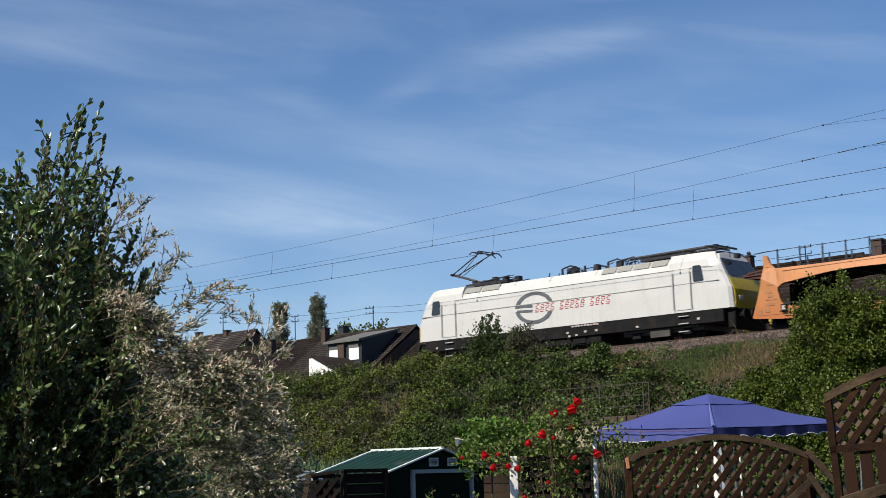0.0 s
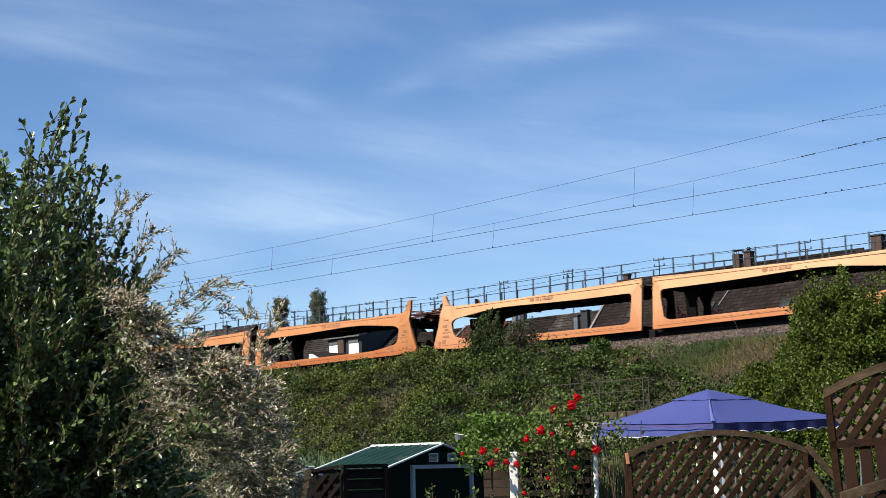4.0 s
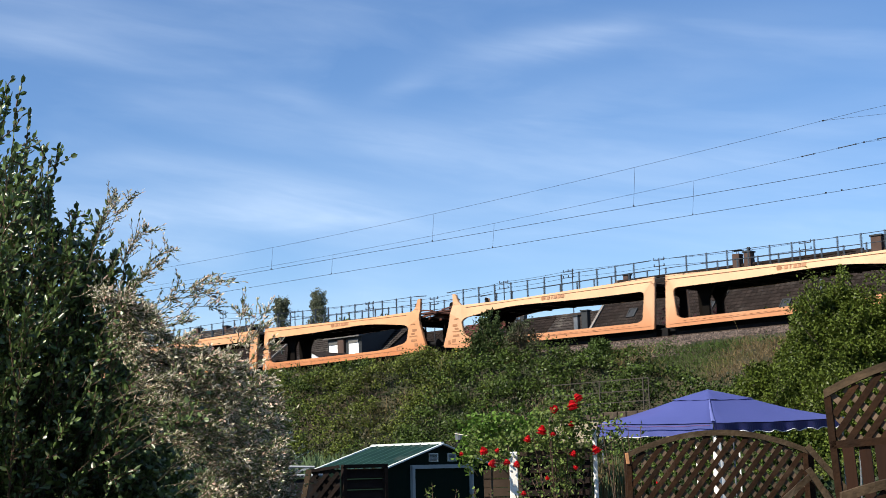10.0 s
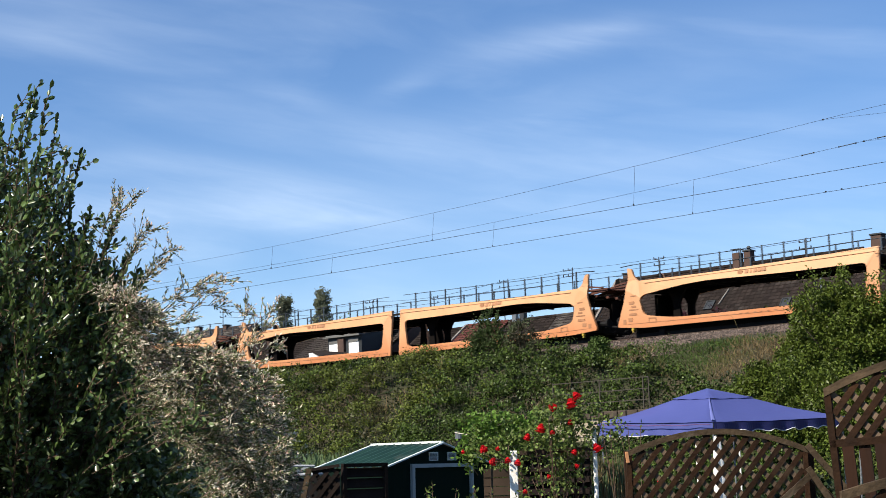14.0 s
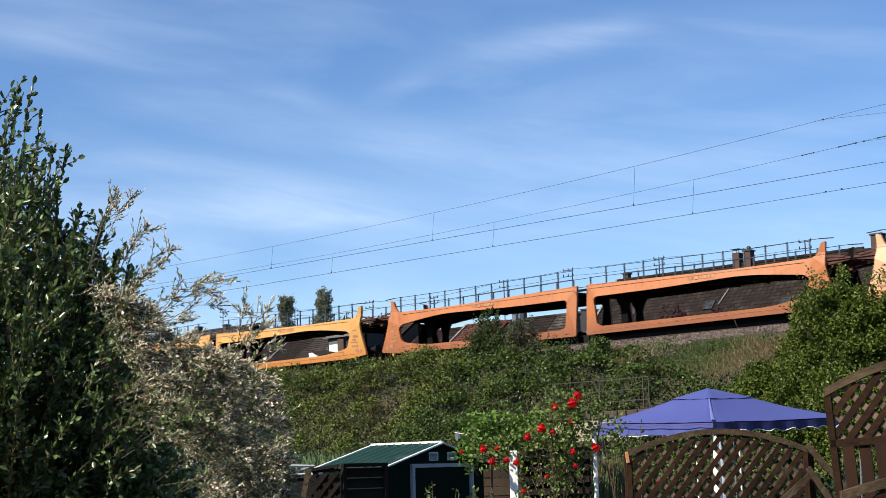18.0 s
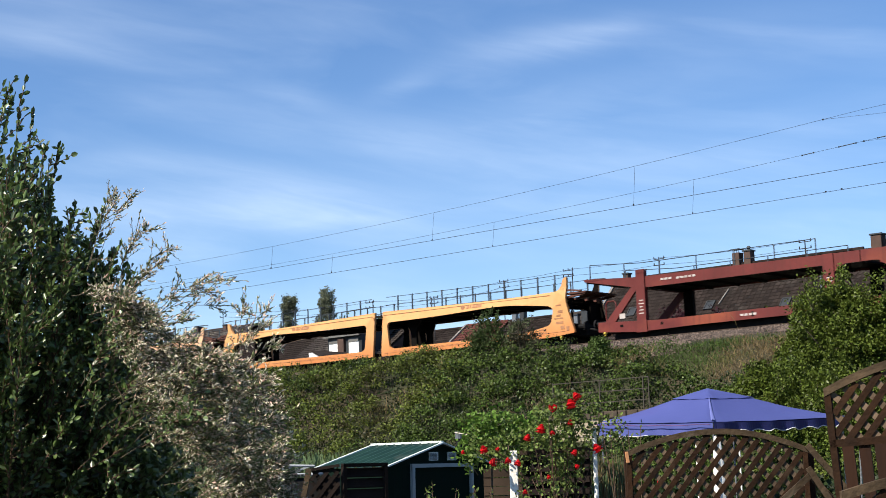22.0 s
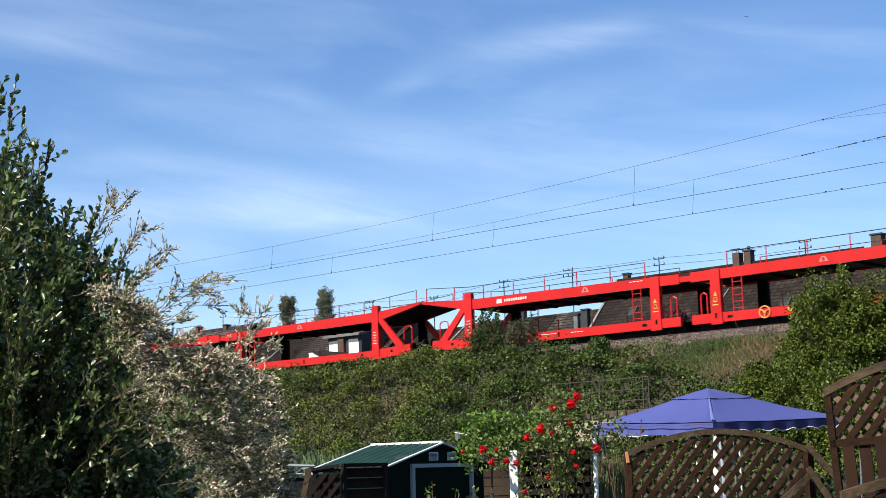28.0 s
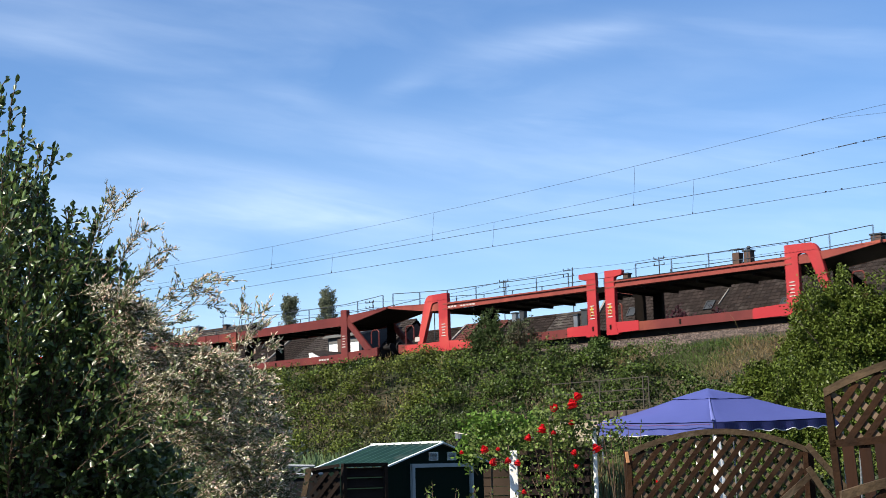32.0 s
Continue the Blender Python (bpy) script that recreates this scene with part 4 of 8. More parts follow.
        part("headstock", bevelled(bm, 0.03), M_under, wg)
        part("end_panel", box(bmesh.new(), X(1.25), 0.95, 1.6, 0.16, 0.7, 1.3), M_deckshade, wg)
        part("end_post", rod(bmesh.new(), (X(1.0), -1.0, 1.15), (X(1.05), -1.0, 2.4), 0.05), M_deckshade, wg)
        buffers(X(0.85), 1 if k == 0 else -1, wg, M_under)
        wheelset(X(2.6), wg)
        # railing on both sides of the upper deck
        for sd in (-1, 1):
            y = sd * 1.24
            first = None
            for i in range(12):
                x = 1.75 + 1.0 * i
                if x > 12.6:
                    continue
                base = 2.66 + 0.014 * max(0, x - 5)
                if first is None:
                    bm = bmesh.new()
                    box(bm, 0, 0, 0.40, 0.055, 0.05, 0.84)
                    first = part("railing_post", bm, M_post, wg)
                    first.matrix_basis = Matrix.Translation((X(x), y, base))
                else:
                    again(first, Matrix.Translation((X(x), y, base)), wg)
            for hh in (0.78, 0.38):
                bm = bmesh.new()
                path(bm, [(X(1.35 if hh > 0.5 else 1.75), y, 2.66 + hh), (X(5), y, 2.66 + hh), (X(12.6), y, 2.77 + hh)], 0.013, 4)
                if hh > 0.5:
                    path(bm, [(X(1.35), y, 2.66 + hh), (X(0.7), y, 2.62 + hh)], 0.022, 4)
                part("railing_wire", bm, M_post, wg)
    wheelset(13.1, wg)
    part("joint", box(bmesh.new(), 13.1, 0, 0.95, 0.5, 1.0, 0.35), M_under, wg)
    for sd in (-1, 1):
        part("joint_plate", box(bmesh.new(), 13.1, sd * 1.2, 2.62, 0.46, 0.12, 0.1), M_under, wg)
    return wg


def build_red(kind, length, cols, mats, label):
    """Articulated two-deck car carrier on columns. mats: sill, column, beam."""
    wg = thing("car_carrier_wagon", line_pose(GAP0), label, "railway wagon", "red car carriers")
    mid = length / 2
    frame_m, col_m, beam_m = mats
    top_end = 3.16 if kind != "open" else 3.32
    for k in (0, 1):
        def X(x, k=k):
            return x if k == 0 else length - x
        c1, c2 = cols[0], cols[1]
        e = mid - 0.28
        for sd in (-1, 1):
            back = 0.6 if sd > 0 else 0.0   # far posts stand a little further along

            def F(x):
                return X(x) + back
            bm = bmesh.new()   # sill, deeper towards the end
            plate(bm, rounded([(X(0.75), 0.62), (X(c1 - 0.4), 0.48), (X(c1 + 0.8), 0.48), (X(c1 + 2.4), 0.52), (X(e), 0.52), (X(e), 0.92), (X(c1 + 2.4), 0.90), (X(c1 + 0.8), 0.90), (X(0.75), 1.05)],
                              [0.05, 0.2, 0.2, 0.5, 0.02, 0.02, 0.5, 0.3, 0.04]), [], sd * 1.46, sd * 1.30)
            part("sill", bm, frame_m, wg)
            bm = bmesh.new()   # upper beam
            lo_b = 2.36 if kind != "open" else 2.52
            up_b = 2.80 if kind != "open" else 2.82
            plate(bm, rounded([(X(c1 - 0.1), lo_b), (X(e), lo_b - 0.04), (X(e), up_b - 0.06), (X(c1 - 0.1), up_b + 0.04), (X(0.05), 3.04), (X(0.05), 2.93), (X(c1 - 0.8), 2.50)],
                              [0.02, 0.02, 0.02, 0.2, 0.02, 0.02, 0.4]), [], sd * 1.44, sd * 1.32)
            part("beam", bm, beam_m, wg)
            if kind == "open":
                bm = bmesh.new()
                box(bm, X((c1 + e) / 2), sd * 1.46, 2.78, abs(e - c1), 0.1, 0.06)
                box(bm, X((c1 + e) / 2), sd * 1.46, 2.54, abs(e - c1), 0.1, 0.06)
                part("flange", bm, beam_m, wg)
            for c, tp, w in ((c1, top_end, 0.48), (c2, 2.76 if kind != "open" else 3.30, 0.5)):
                w = w if kind != "open" else 0.58 if c == c1 else 0.50
                bm = bmesh.new()
                if kind == "open" and sd < 0 and c == c1:
                    plate(bm, rounded([(X(c - 1.75), 0.95), (X(c - 1.42), 0.95), (X(c - 0.72), 2.9), (X(c - w / 2), 2.95), (X(c - w / 2), 0.5), (X(c + w / 2 + 0.12), 0.5), (X(c + w / 2), 1.2), (X(c + w / 2), tp), (X(c - 1.0), tp - 0.02), (X(c - 1.22), 3.0)],
                                      [0.02, 0.1, 0.15, 0.15, 0.05, 0.1, 0.3, 0.05, 0.2, 0.2]), [], sd * 1.50, sd * 1.28)
                elif kind == "open" and sd < 0:
                    plate(bm, rounded([(X(c - w / 2 - 0.14), 0.45), (X(c + w / 2 + 0.0), 0.45), (X(c + w / 2), tp), (X(c - w / 2 - 0.42), tp - 0.02), (X(c - w / 2 - 0.42), tp - 0.24), (X(c - w / 2), tp - 0.30), (X(c - w / 2), 0.9)],
                                      [0.05, 0.02, 0.03, 0.04, 0.08, 0.1, 0.15]), [], sd * 1.50, sd * 1.28)
                else:
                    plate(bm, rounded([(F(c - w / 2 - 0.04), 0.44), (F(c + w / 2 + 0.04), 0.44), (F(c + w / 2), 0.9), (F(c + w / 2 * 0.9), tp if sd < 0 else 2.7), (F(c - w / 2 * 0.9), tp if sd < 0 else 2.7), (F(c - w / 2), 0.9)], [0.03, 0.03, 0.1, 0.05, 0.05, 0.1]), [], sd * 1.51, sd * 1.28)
                # far columns go near-black for their shade, near ones keep the paint
                cl = part("column", bm, col_m if sd < 0 else M_deckshade, wg)
                if kind == "open" and sd < 0:   # red foot plate welded to the sill
                    bm = bmesh.new()
                    x0_, x1_ = (c - 2.6, c + 1.9) if c == c1 else (c - 1.45, c + w / 2)
                    plate(bm, rounded([(X(x0_), 0.54), (X(x1_), 0.50), (X(x1_), 0.93), (X(c + w / 2), 0.99), (X(c - w / 2), 0.99), (X(x0_), 0.97)], [0.05, 0.05, 0.1, 0.02, 0.02, 0.08]), [], sd * 1.485, sd * 1.43)
                    part("foot_plate", bm, col_m, cl)
                bm = bmesh.new()
                z0 = 1.05
                for i in range(5 if c == c1 or kind != "bright" else 2):
                    box(bm, X(c + 0.02), sd * 1.513, z0 + 0.2 + 0.14 * i, 0.26 - 0.05 * (i % 3), 0.012, 0.045)
                if sd < 0:
                    tagged(part("marking", bm, M_markwhite if c == c1 else M_lampyellow if kind == "bright" else M_markwhite, cl), kind="stuff")
                else:
                    bm.free()
            if kind != "open" or sd > 0:   # brace from the end column down to the sill's end
                bm = bmesh.new()
                plate(bm, [(F(c1 - 0.2), 2.75 if sd < 0 else 2.6), (F(c1 - 0.2), 2.35 if sd < 0 else 2.2), (F(c1 - 1.45), 0.97), (F(c1 - 1.95), 1.0)], [], sd * 1.47, sd * 1.34)
                # the open type's far brace has its shade in the colour too
                part("brace", bm, col_m if kind != "open" else M_deckshade, wg)
            if kind == "plain":   # rounded portal between the middle columns
                bm = bmesh.new()
                plate(bm, rounded([(F(c2 + 0.2), 2.75 if sd < 0 else 2.7), (F(mid - 0.02), 2.75 if sd < 0 else 2.7), (F(mid - 0.02), 2.30), (F(c2 + 0.55), 2.30), (F(c2 + 0.2), 1.95)], [0, 0, 0, 0.25, 0]), [], sd * 1.45, sd * 1.33)
                # far gusset coloured as shaded
                part("gusset", bm, col_m if sd < 0 else M_deckshade, wg)
        bm = bmesh.new()
        box(bm, X((c1 + e) / 2), 0, 2.46, abs(e - c1), 2.64, 0.1)
        part("upper_deck", bm, M_deckshade, wg)
        for i in range(7):
            part("cross_beam", box(bmesh.new(), X(c1 + 0.5 + 1.35 * i), 0, 2.36, 0.12, 2.6, 0.12), M_deckshade, wg)
        bm = bmesh.new()
        vs = [bm.verts.new((X(x), y, z)) for x, z in ((0.06, 2.95), (c1, 2.52), (c1, 2.42), (0.06, 2.88)) for y in (-1.32, 1.32)]
        for i in range(4):
            j = (i + 1) % 4
            bm.faces.new((vs[2 * i], vs[2 * i + 1], vs[2 * j + 1], vs[2 * j]))
        part("deck_wing", bm, M_deckshade, wg)
        bm = bmesh.new()
        box(bm, X((1.0 + e) / 2), 0, 0.66, e - 1.0, 2.6, 0.16)
        part("lower_deck", bm, M_deckshade, wg)
        # added dark box, again running gear and under-wagon shadow in one
        part("underframe", box(bmesh.new(), X((1.2 + e) / 2), 0, 0.36, e - 1.4, 2.0, 0.36), M_under, wg)
        bm = bmesh.new()
        box(bm, X(0.95), 0, 0.85, 0.3, 2.5, 0.5)
        part("headstock", bm, M_under, wg)
        buffers(X(0.8), 1 if k == 0 else -1, wg, M_under)
        wheelset(X(2.9), wg, 0.4)
        wheelset(X(mid - 1.0), wg, 0.4)
        # slots in the sill beside the columns, yellow signs on the middle column
        bm = bmesh.new()
        for xs, zs, ws in ((c2 - 0.62, 0.72, 0.24), (c2 + 0.02, 0.80, 0.09), (c1 + 1.0, 0.74, 0.12), (c1 - 1.1, 0.80, 0.16), (c1 + 5.4, 0.72, 0.10)):
            box(bm, X(xs), -1.462 if xs != c2 + 0.02 else -1.512, zs, ws, 0.012, 0.11 if ws > 0.1 else 0.20)
        tagged(part("slot", bm, M_deckshade, wg, "dark slots in the sill"), kind="stuff")
        bm = bmesh.new()
        plate(bm, [(X(c2) - 0.09, 1.62), (X(c2) + 0.09, 1.62), (X(c2), 1.80)], [], -1.512, -1.522)
        path(bm, [(X(c2) + 0.08 * math.cos(i * math.pi / 6), -1.518, 1.46 + 0.10 * math.sin(i * math.pi / 6)) for i in range(13)], 0.018, 4)
        part("warning_sign", bm, M_lampyellow, wg, "yellow triangle and ring sign")
        # lamps, ladder, hoop handles
        bm = bmesh.new()
        rod(bm, (X(1.1), -1.49, 0.56), (X(1.1), -1.36, 0.56), 0.055, seg=10)
        box(bm, X(1.1), -1.42, 0.48, 0.06, 0.08, 0.1)
        part("marker_lamp", bm, M_lampyellow, wg, "yellow round marker")
        bm = bmesh.new()
        path(bm, [(X(0.95), -1.1, 1.0), (X(0.95), -1.1, 1.85), (X(1.05), -1.1, 1.98), (X(1.4), -1.1, 1.98), (X(1.5), -1.1, 1.85), (X(1.5), -1.1, 1.3)], 0.03, 6)
        part("grab_hoop", bm, frame_m, wg)
        if kind == "bright":
            for xl in (c2 - 1.0, c1 + 1.9):
                bm = bmesh.new()
                ya = -1.40 if xl > 8 else 1.2
                for x in (xl - 0.22, xl + 0.22):
                    bar(bm, (X(x), ya, 0.9), (X(x), ya, 2.5), 0.035)
                for i in range(6):
                    bar(bm, (X(xl - 0.22), ya, 1.05 + 0.27 * i), (X(xl + 0.22), ya, 1.05 + 0.27 * i), 0.03)
                part("ladder", bm, frame_m, wg)
            # thin wire fence along the lower deck's far side
            for i in range(5):
                again_x = c1 + 1.2 + 2.0 * i
                bm = bmesh.new()
                bar(bm, (X(again_x), 1.36, 0.9), (X(again_x), 1.36, 1.75), 0.04)
                part("side_post", bm, frame_m, wg)
        bm = bmesh.new()
        if kind != "plain":
            path(bm, [(X(mid - 0.9), -1.2, 0.9), (X(mid - 0.9), -1.2, 1.75), (X(mid - 0.75), -1.2, 1.85), (X(mid - 0.6), -1.2, 1.75), (X(mid - 0.6), -1.2, 0.9)], 0.035, 6)
            part("grab_hoop", bm, frame_m, wg)
        else:
            bm.free()
        for sd in (-1, 1):
            y = sd * 1.36
            first = None
            x = 0.35
            while x < e:
                base = 2.80 + (0.22 * max(0, c1 - x) / c1)
                if first is None:
                    bm = bmesh.new()
                    box(bm, 0, 0, 0.33, 0.035, 0.035, 0.66)
                    first = part("railing_post", bm, M_post if kind != "bright" else frame_m, wg)
                    first.matrix_basis = Matrix.Translation((X(x), y, base))
                else:
                    again(first, Matrix.Translation((X(x), y, base)), wg)
                x += 1.85
            bm = bmesh.new()
            path(bm, [(X(0.35), y, 3.66), (X(c1), y, 3.46), (X(x - 1.85), y, 3.44)], 0.017, 4)
            part("railing_wire", bm, M_post, wg)
    part("joint", box(bmesh.new(), mid, 0, 0.8, 0.7, 0.9, 0.3), M_deckshade, wg)
    for sd in (-1, 1):
        part("joint_plate", box(bmesh.new(), mid, sd * 1.38, 2.50, 0.6, 0.08, 0.24), M_deckshade if kind != "bright" else beam_m, wg)
    if kind == "bright":
        bm = bmesh.new()
        cx, cz = 19.1, 0.74
        path(bm, [(cx + 0.24 * math.cos(i * math.pi / 8), -1.50, cz + 0.24 * math.sin(i * math.pi / 8)) for i in range(17)], 0.03, 6)
        for a in (0.5, 2.6, 4.7):
            rod(bm, (cx, -1.50, cz), (cx + 0.24 * math.cos(a), -1.50, cz + 0.24 * math.sin(a)), 0.025)
        rod(bm, (cx, -1.40, cz), (cx, -1.53, cz), 0.06)
        part("handwheel", bm, M_handwheel, wg, "orange brake handwheel")
        bm = bmesh.new()
        box(bm, 20.3, -1.464, 0.76, 0.4, 0.01, 0.16)
        part("plate", bm, M_lampyellow, wg, "yellow plate")
        bm = bmesh.new()
        box(bm, 5.08, -1.448, 2.58, 0.3, 0.012, 0.2)
        for i in range(10):
            box(bm, 5.42 + 0.14 * i, -1.448, 2.59, 0.085, 0.012, 0.12)
        for x0, z0, n_ in ((7.6, 0.78, 5), (9.3, 0.75, 4), (12.6, 2.66, 4)):
            for i in range(n_):
                box(bm, x0 + 0.18 * i, -1.466 if z0 < 1 else -1.448, z0, 0.13, 0.012, 0.03)
        tagged(part("marking", bm, M_markbright, wg, "white lettering bars and emblem"), kind="stuff")
        bm = bmesh.new()
        for x in (9.9, 21.6):
            plate(bm, [(x, 2.48), (x + 0.42, 2.48), (x + 0.29, 2.70), (x + 0.13, 2.70)], [[(x + 0.13, 2.52), (x + 0.29, 2.52), (x + 0.25, 2.65), (x + 0.17, 2.65)]], -1.44, -1.450)
        tagged(part("marking", bm, M_markpale, wg, "worn pale red emblem"), kind="stuff")
    else:
        bm = bmesh.new()
        for x0, z0, n_ in ((4.2, 2.62, 3), (5.0, 2.60, 5), (8.0, 0.72, 4), (length - 5, 0.7, 4)):
            for i in range(n_):
                box(bm, x0 + 0.2 * i, -1.466 if z0 < 1 else -1.448 if kind != "open" else -1.45, z0, 0.15, 0.012, 0.09)
        box(bm, 2.1, -1.50, 1.22, 0.3, 0.02, 0.22)
        tagged(part("marking", bm, M_markwhite, wg, "white lettering bars and plate"), kind="stuff")
    return wg


TRAIN = []


def build_train():
    TRAIN.append((build_loco(), GAP0))
    first = build_orange()
    for k, c in enumerate((0, 0, 1, 2, 2, 1, 2, 1, 1, 1, 5, 4, 2, 3)):
        wg = first if k == 0 else copy_thing(first, first.matrix_basis)
        names = ("orange-tan", "apricot", "cream-orange", "bright orange", "rust-stained orange", "amber")
        tagged(wg, "empty %s two-deck car carrier wagon with railed upper deck" % names[c])
        for ob in wg.children_recursive:
            if ob.type == "MESH" and ob.data.materials and ob.data.materials[0] == M_orange:
                ob.material_slots[0].link = "OBJECT"
                ob.material_slots[0].material = ORANGES[c]
        TRAIN.append((wg, GAP0 + 26.2 * k))
    lamp = part("tail_lamp", bevelled(box(bmesh.new(), 2.05, -1.50, 1.05, 0.26, 0.14, 0.30), 0.02), M_under, first, "black lamp box with white lens")
    part("lens", box(bmesh.new(), 2.06, -1.575, 1.06, 0.15, 0.012, 0.17), M_markwhite, lamp)
    at_ = GAP0 + 26.2 * 14
    a1 = build_red("plain", 26.7, (3.1, 12.0), (M_brownred, M_brownred, M_brownred), "empty oxide-red two-deck car carrier wagon")
    TRAIN.append((a1, at_))
    a2 = copy_thing(a1, a1.matrix_basis)
    tagged(a2, "empty oxide-red two-deck car carrier wagon with flaking pale paint")
    for ob in a2.children_recursive:
        if ob.type != "MESH":
            continue
        kind, at_x, at_y = ob.name.split(".")[0], ob.data.vertices[0].co.x, ob.data.vertices[0].co.y
        if at_y < 0 and (kind in ("beam", "gusset") or kind == "brace" and at_x > 13):
            ob.material_slots[0].link = "OBJECT"
            ob.material_slots[0].material = M_flaked
    bm = bmesh.new()
    bar(bm, (10.2, -1.25, 0.9), (10.2, -1.25, 2.05), 0.16, 0.12)
    wheel_post = part("brake_post", bm, M_brownred, a2)
    bm = bmesh.new()
    path(bm, [(10.2 + 0.2 * math.cos(i * math.pi / 8), -1.34, 2.0 + 0.2 * math.sin(i * math.pi / 8)) for i in range(17)], 0.028, 6)
    rod(bm, (10.02, -1.34, 2.0), (10.38, -1.34, 2.0), 0.02)
    part("handwheel", bm, M_lampyellow, wheel_post, "yellow brake handwheel")
    TRAIN.append((a2, at_ + 26.7))
    b1 = build_red("bright", 30.7, (3.15, 13.85), (M_traffic, M_traffic, M_traffic), "empty bright red two-deck car carrier wagon with white lettering")
    TRAIN.append((b1, at_ + 53.4))
    TRAIN.append((copy_thing(b1, b1.matrix_basis), at_ + 84.1))
    # on the leading bright wagon the wheel and plate sit further forward, and its sill is sprayed
    for ob in b1.children:
        if ob.name.split(".")[0] in ("handwheel", "plate"):
            ob.matrix_basis = Matrix.Translation((-7.7, 0, 0))
    gr = part("graffiti", plate(bmesh.new(), [(0.80, 0.68), (1.95, 0.64), (2.0, 0.93), (0.82, 0.97)], [], -1.460, -1.464), M_paintdark, b1, "dark spray-painted field")
    bm = bmesh.new()
    for i, (cx, rx) in enumerate(((1.0, 0.10), (1.25, 0.12), (1.52, 0.11), (1.78, 0.10))):
        path(bm, [(cx + rx * math.cos(j * math.pi / 6), -1.468, 0.81 + 0.10 * math.sin(j * math.pi / 6) * (1.15 if i % 2 else 0.95)) for j in range(10 if i % 2 else 13)], 0.022, 4)
        bar(bm, (cx - 0.07, -1.468, 0.79), (cx + 0.08, -1.468, 0.83), 0.012, 0.04)
    tagged(part("scrawl", bm, M_markbright, gr, "white spray-painted loops"), kind="stuff")
    part("graffiti", plate(bmesh.new(), [(1.98, 0.64), (2.95, 0.60), (2.9, 0.92), (2.02, 0.93)], [], -1.460, -1.464), M_magenta, b1, "magenta spray-painted field")
    bm = bmesh.new()
    x = 8.85
    for p0, p1 in (((0, 0), (0.07, 0.27)), ((0.07, 0.27), (0.16, 0.12)), ((0.16, 0.12), (0.30, 0.29)), ((0.30, 0.29), (0.33, 0.0)), ((0.47, -0.02), (0.50, 0.27)), ((0.49, 0.27), (0.72, 0.29)), ((0.48, 0.14), (0.65, 0.16))):
        bar(bm, (x + p0[0], -1.464, 0.58 + p0[1]), (x + p1[0], -1.464, 0.58 + p1[1]), 0.008, 0.05)
    tagged(part("graffiti", bm, M_markbright, b1, "white spray-painted letters"), kind="stuff")
    TRAIN.append((copy_thing(a1, a1.matrix_basis), at_ + 114.8))
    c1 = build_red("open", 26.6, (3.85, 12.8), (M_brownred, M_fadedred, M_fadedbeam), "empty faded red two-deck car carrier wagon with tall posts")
    TRAIN.append((c1, at_ + 141.5))
    TRAIN.append((copy_thing(c1, c1.matrix_basis), at_ + 168.1))


M_orange = ORANGES[0]


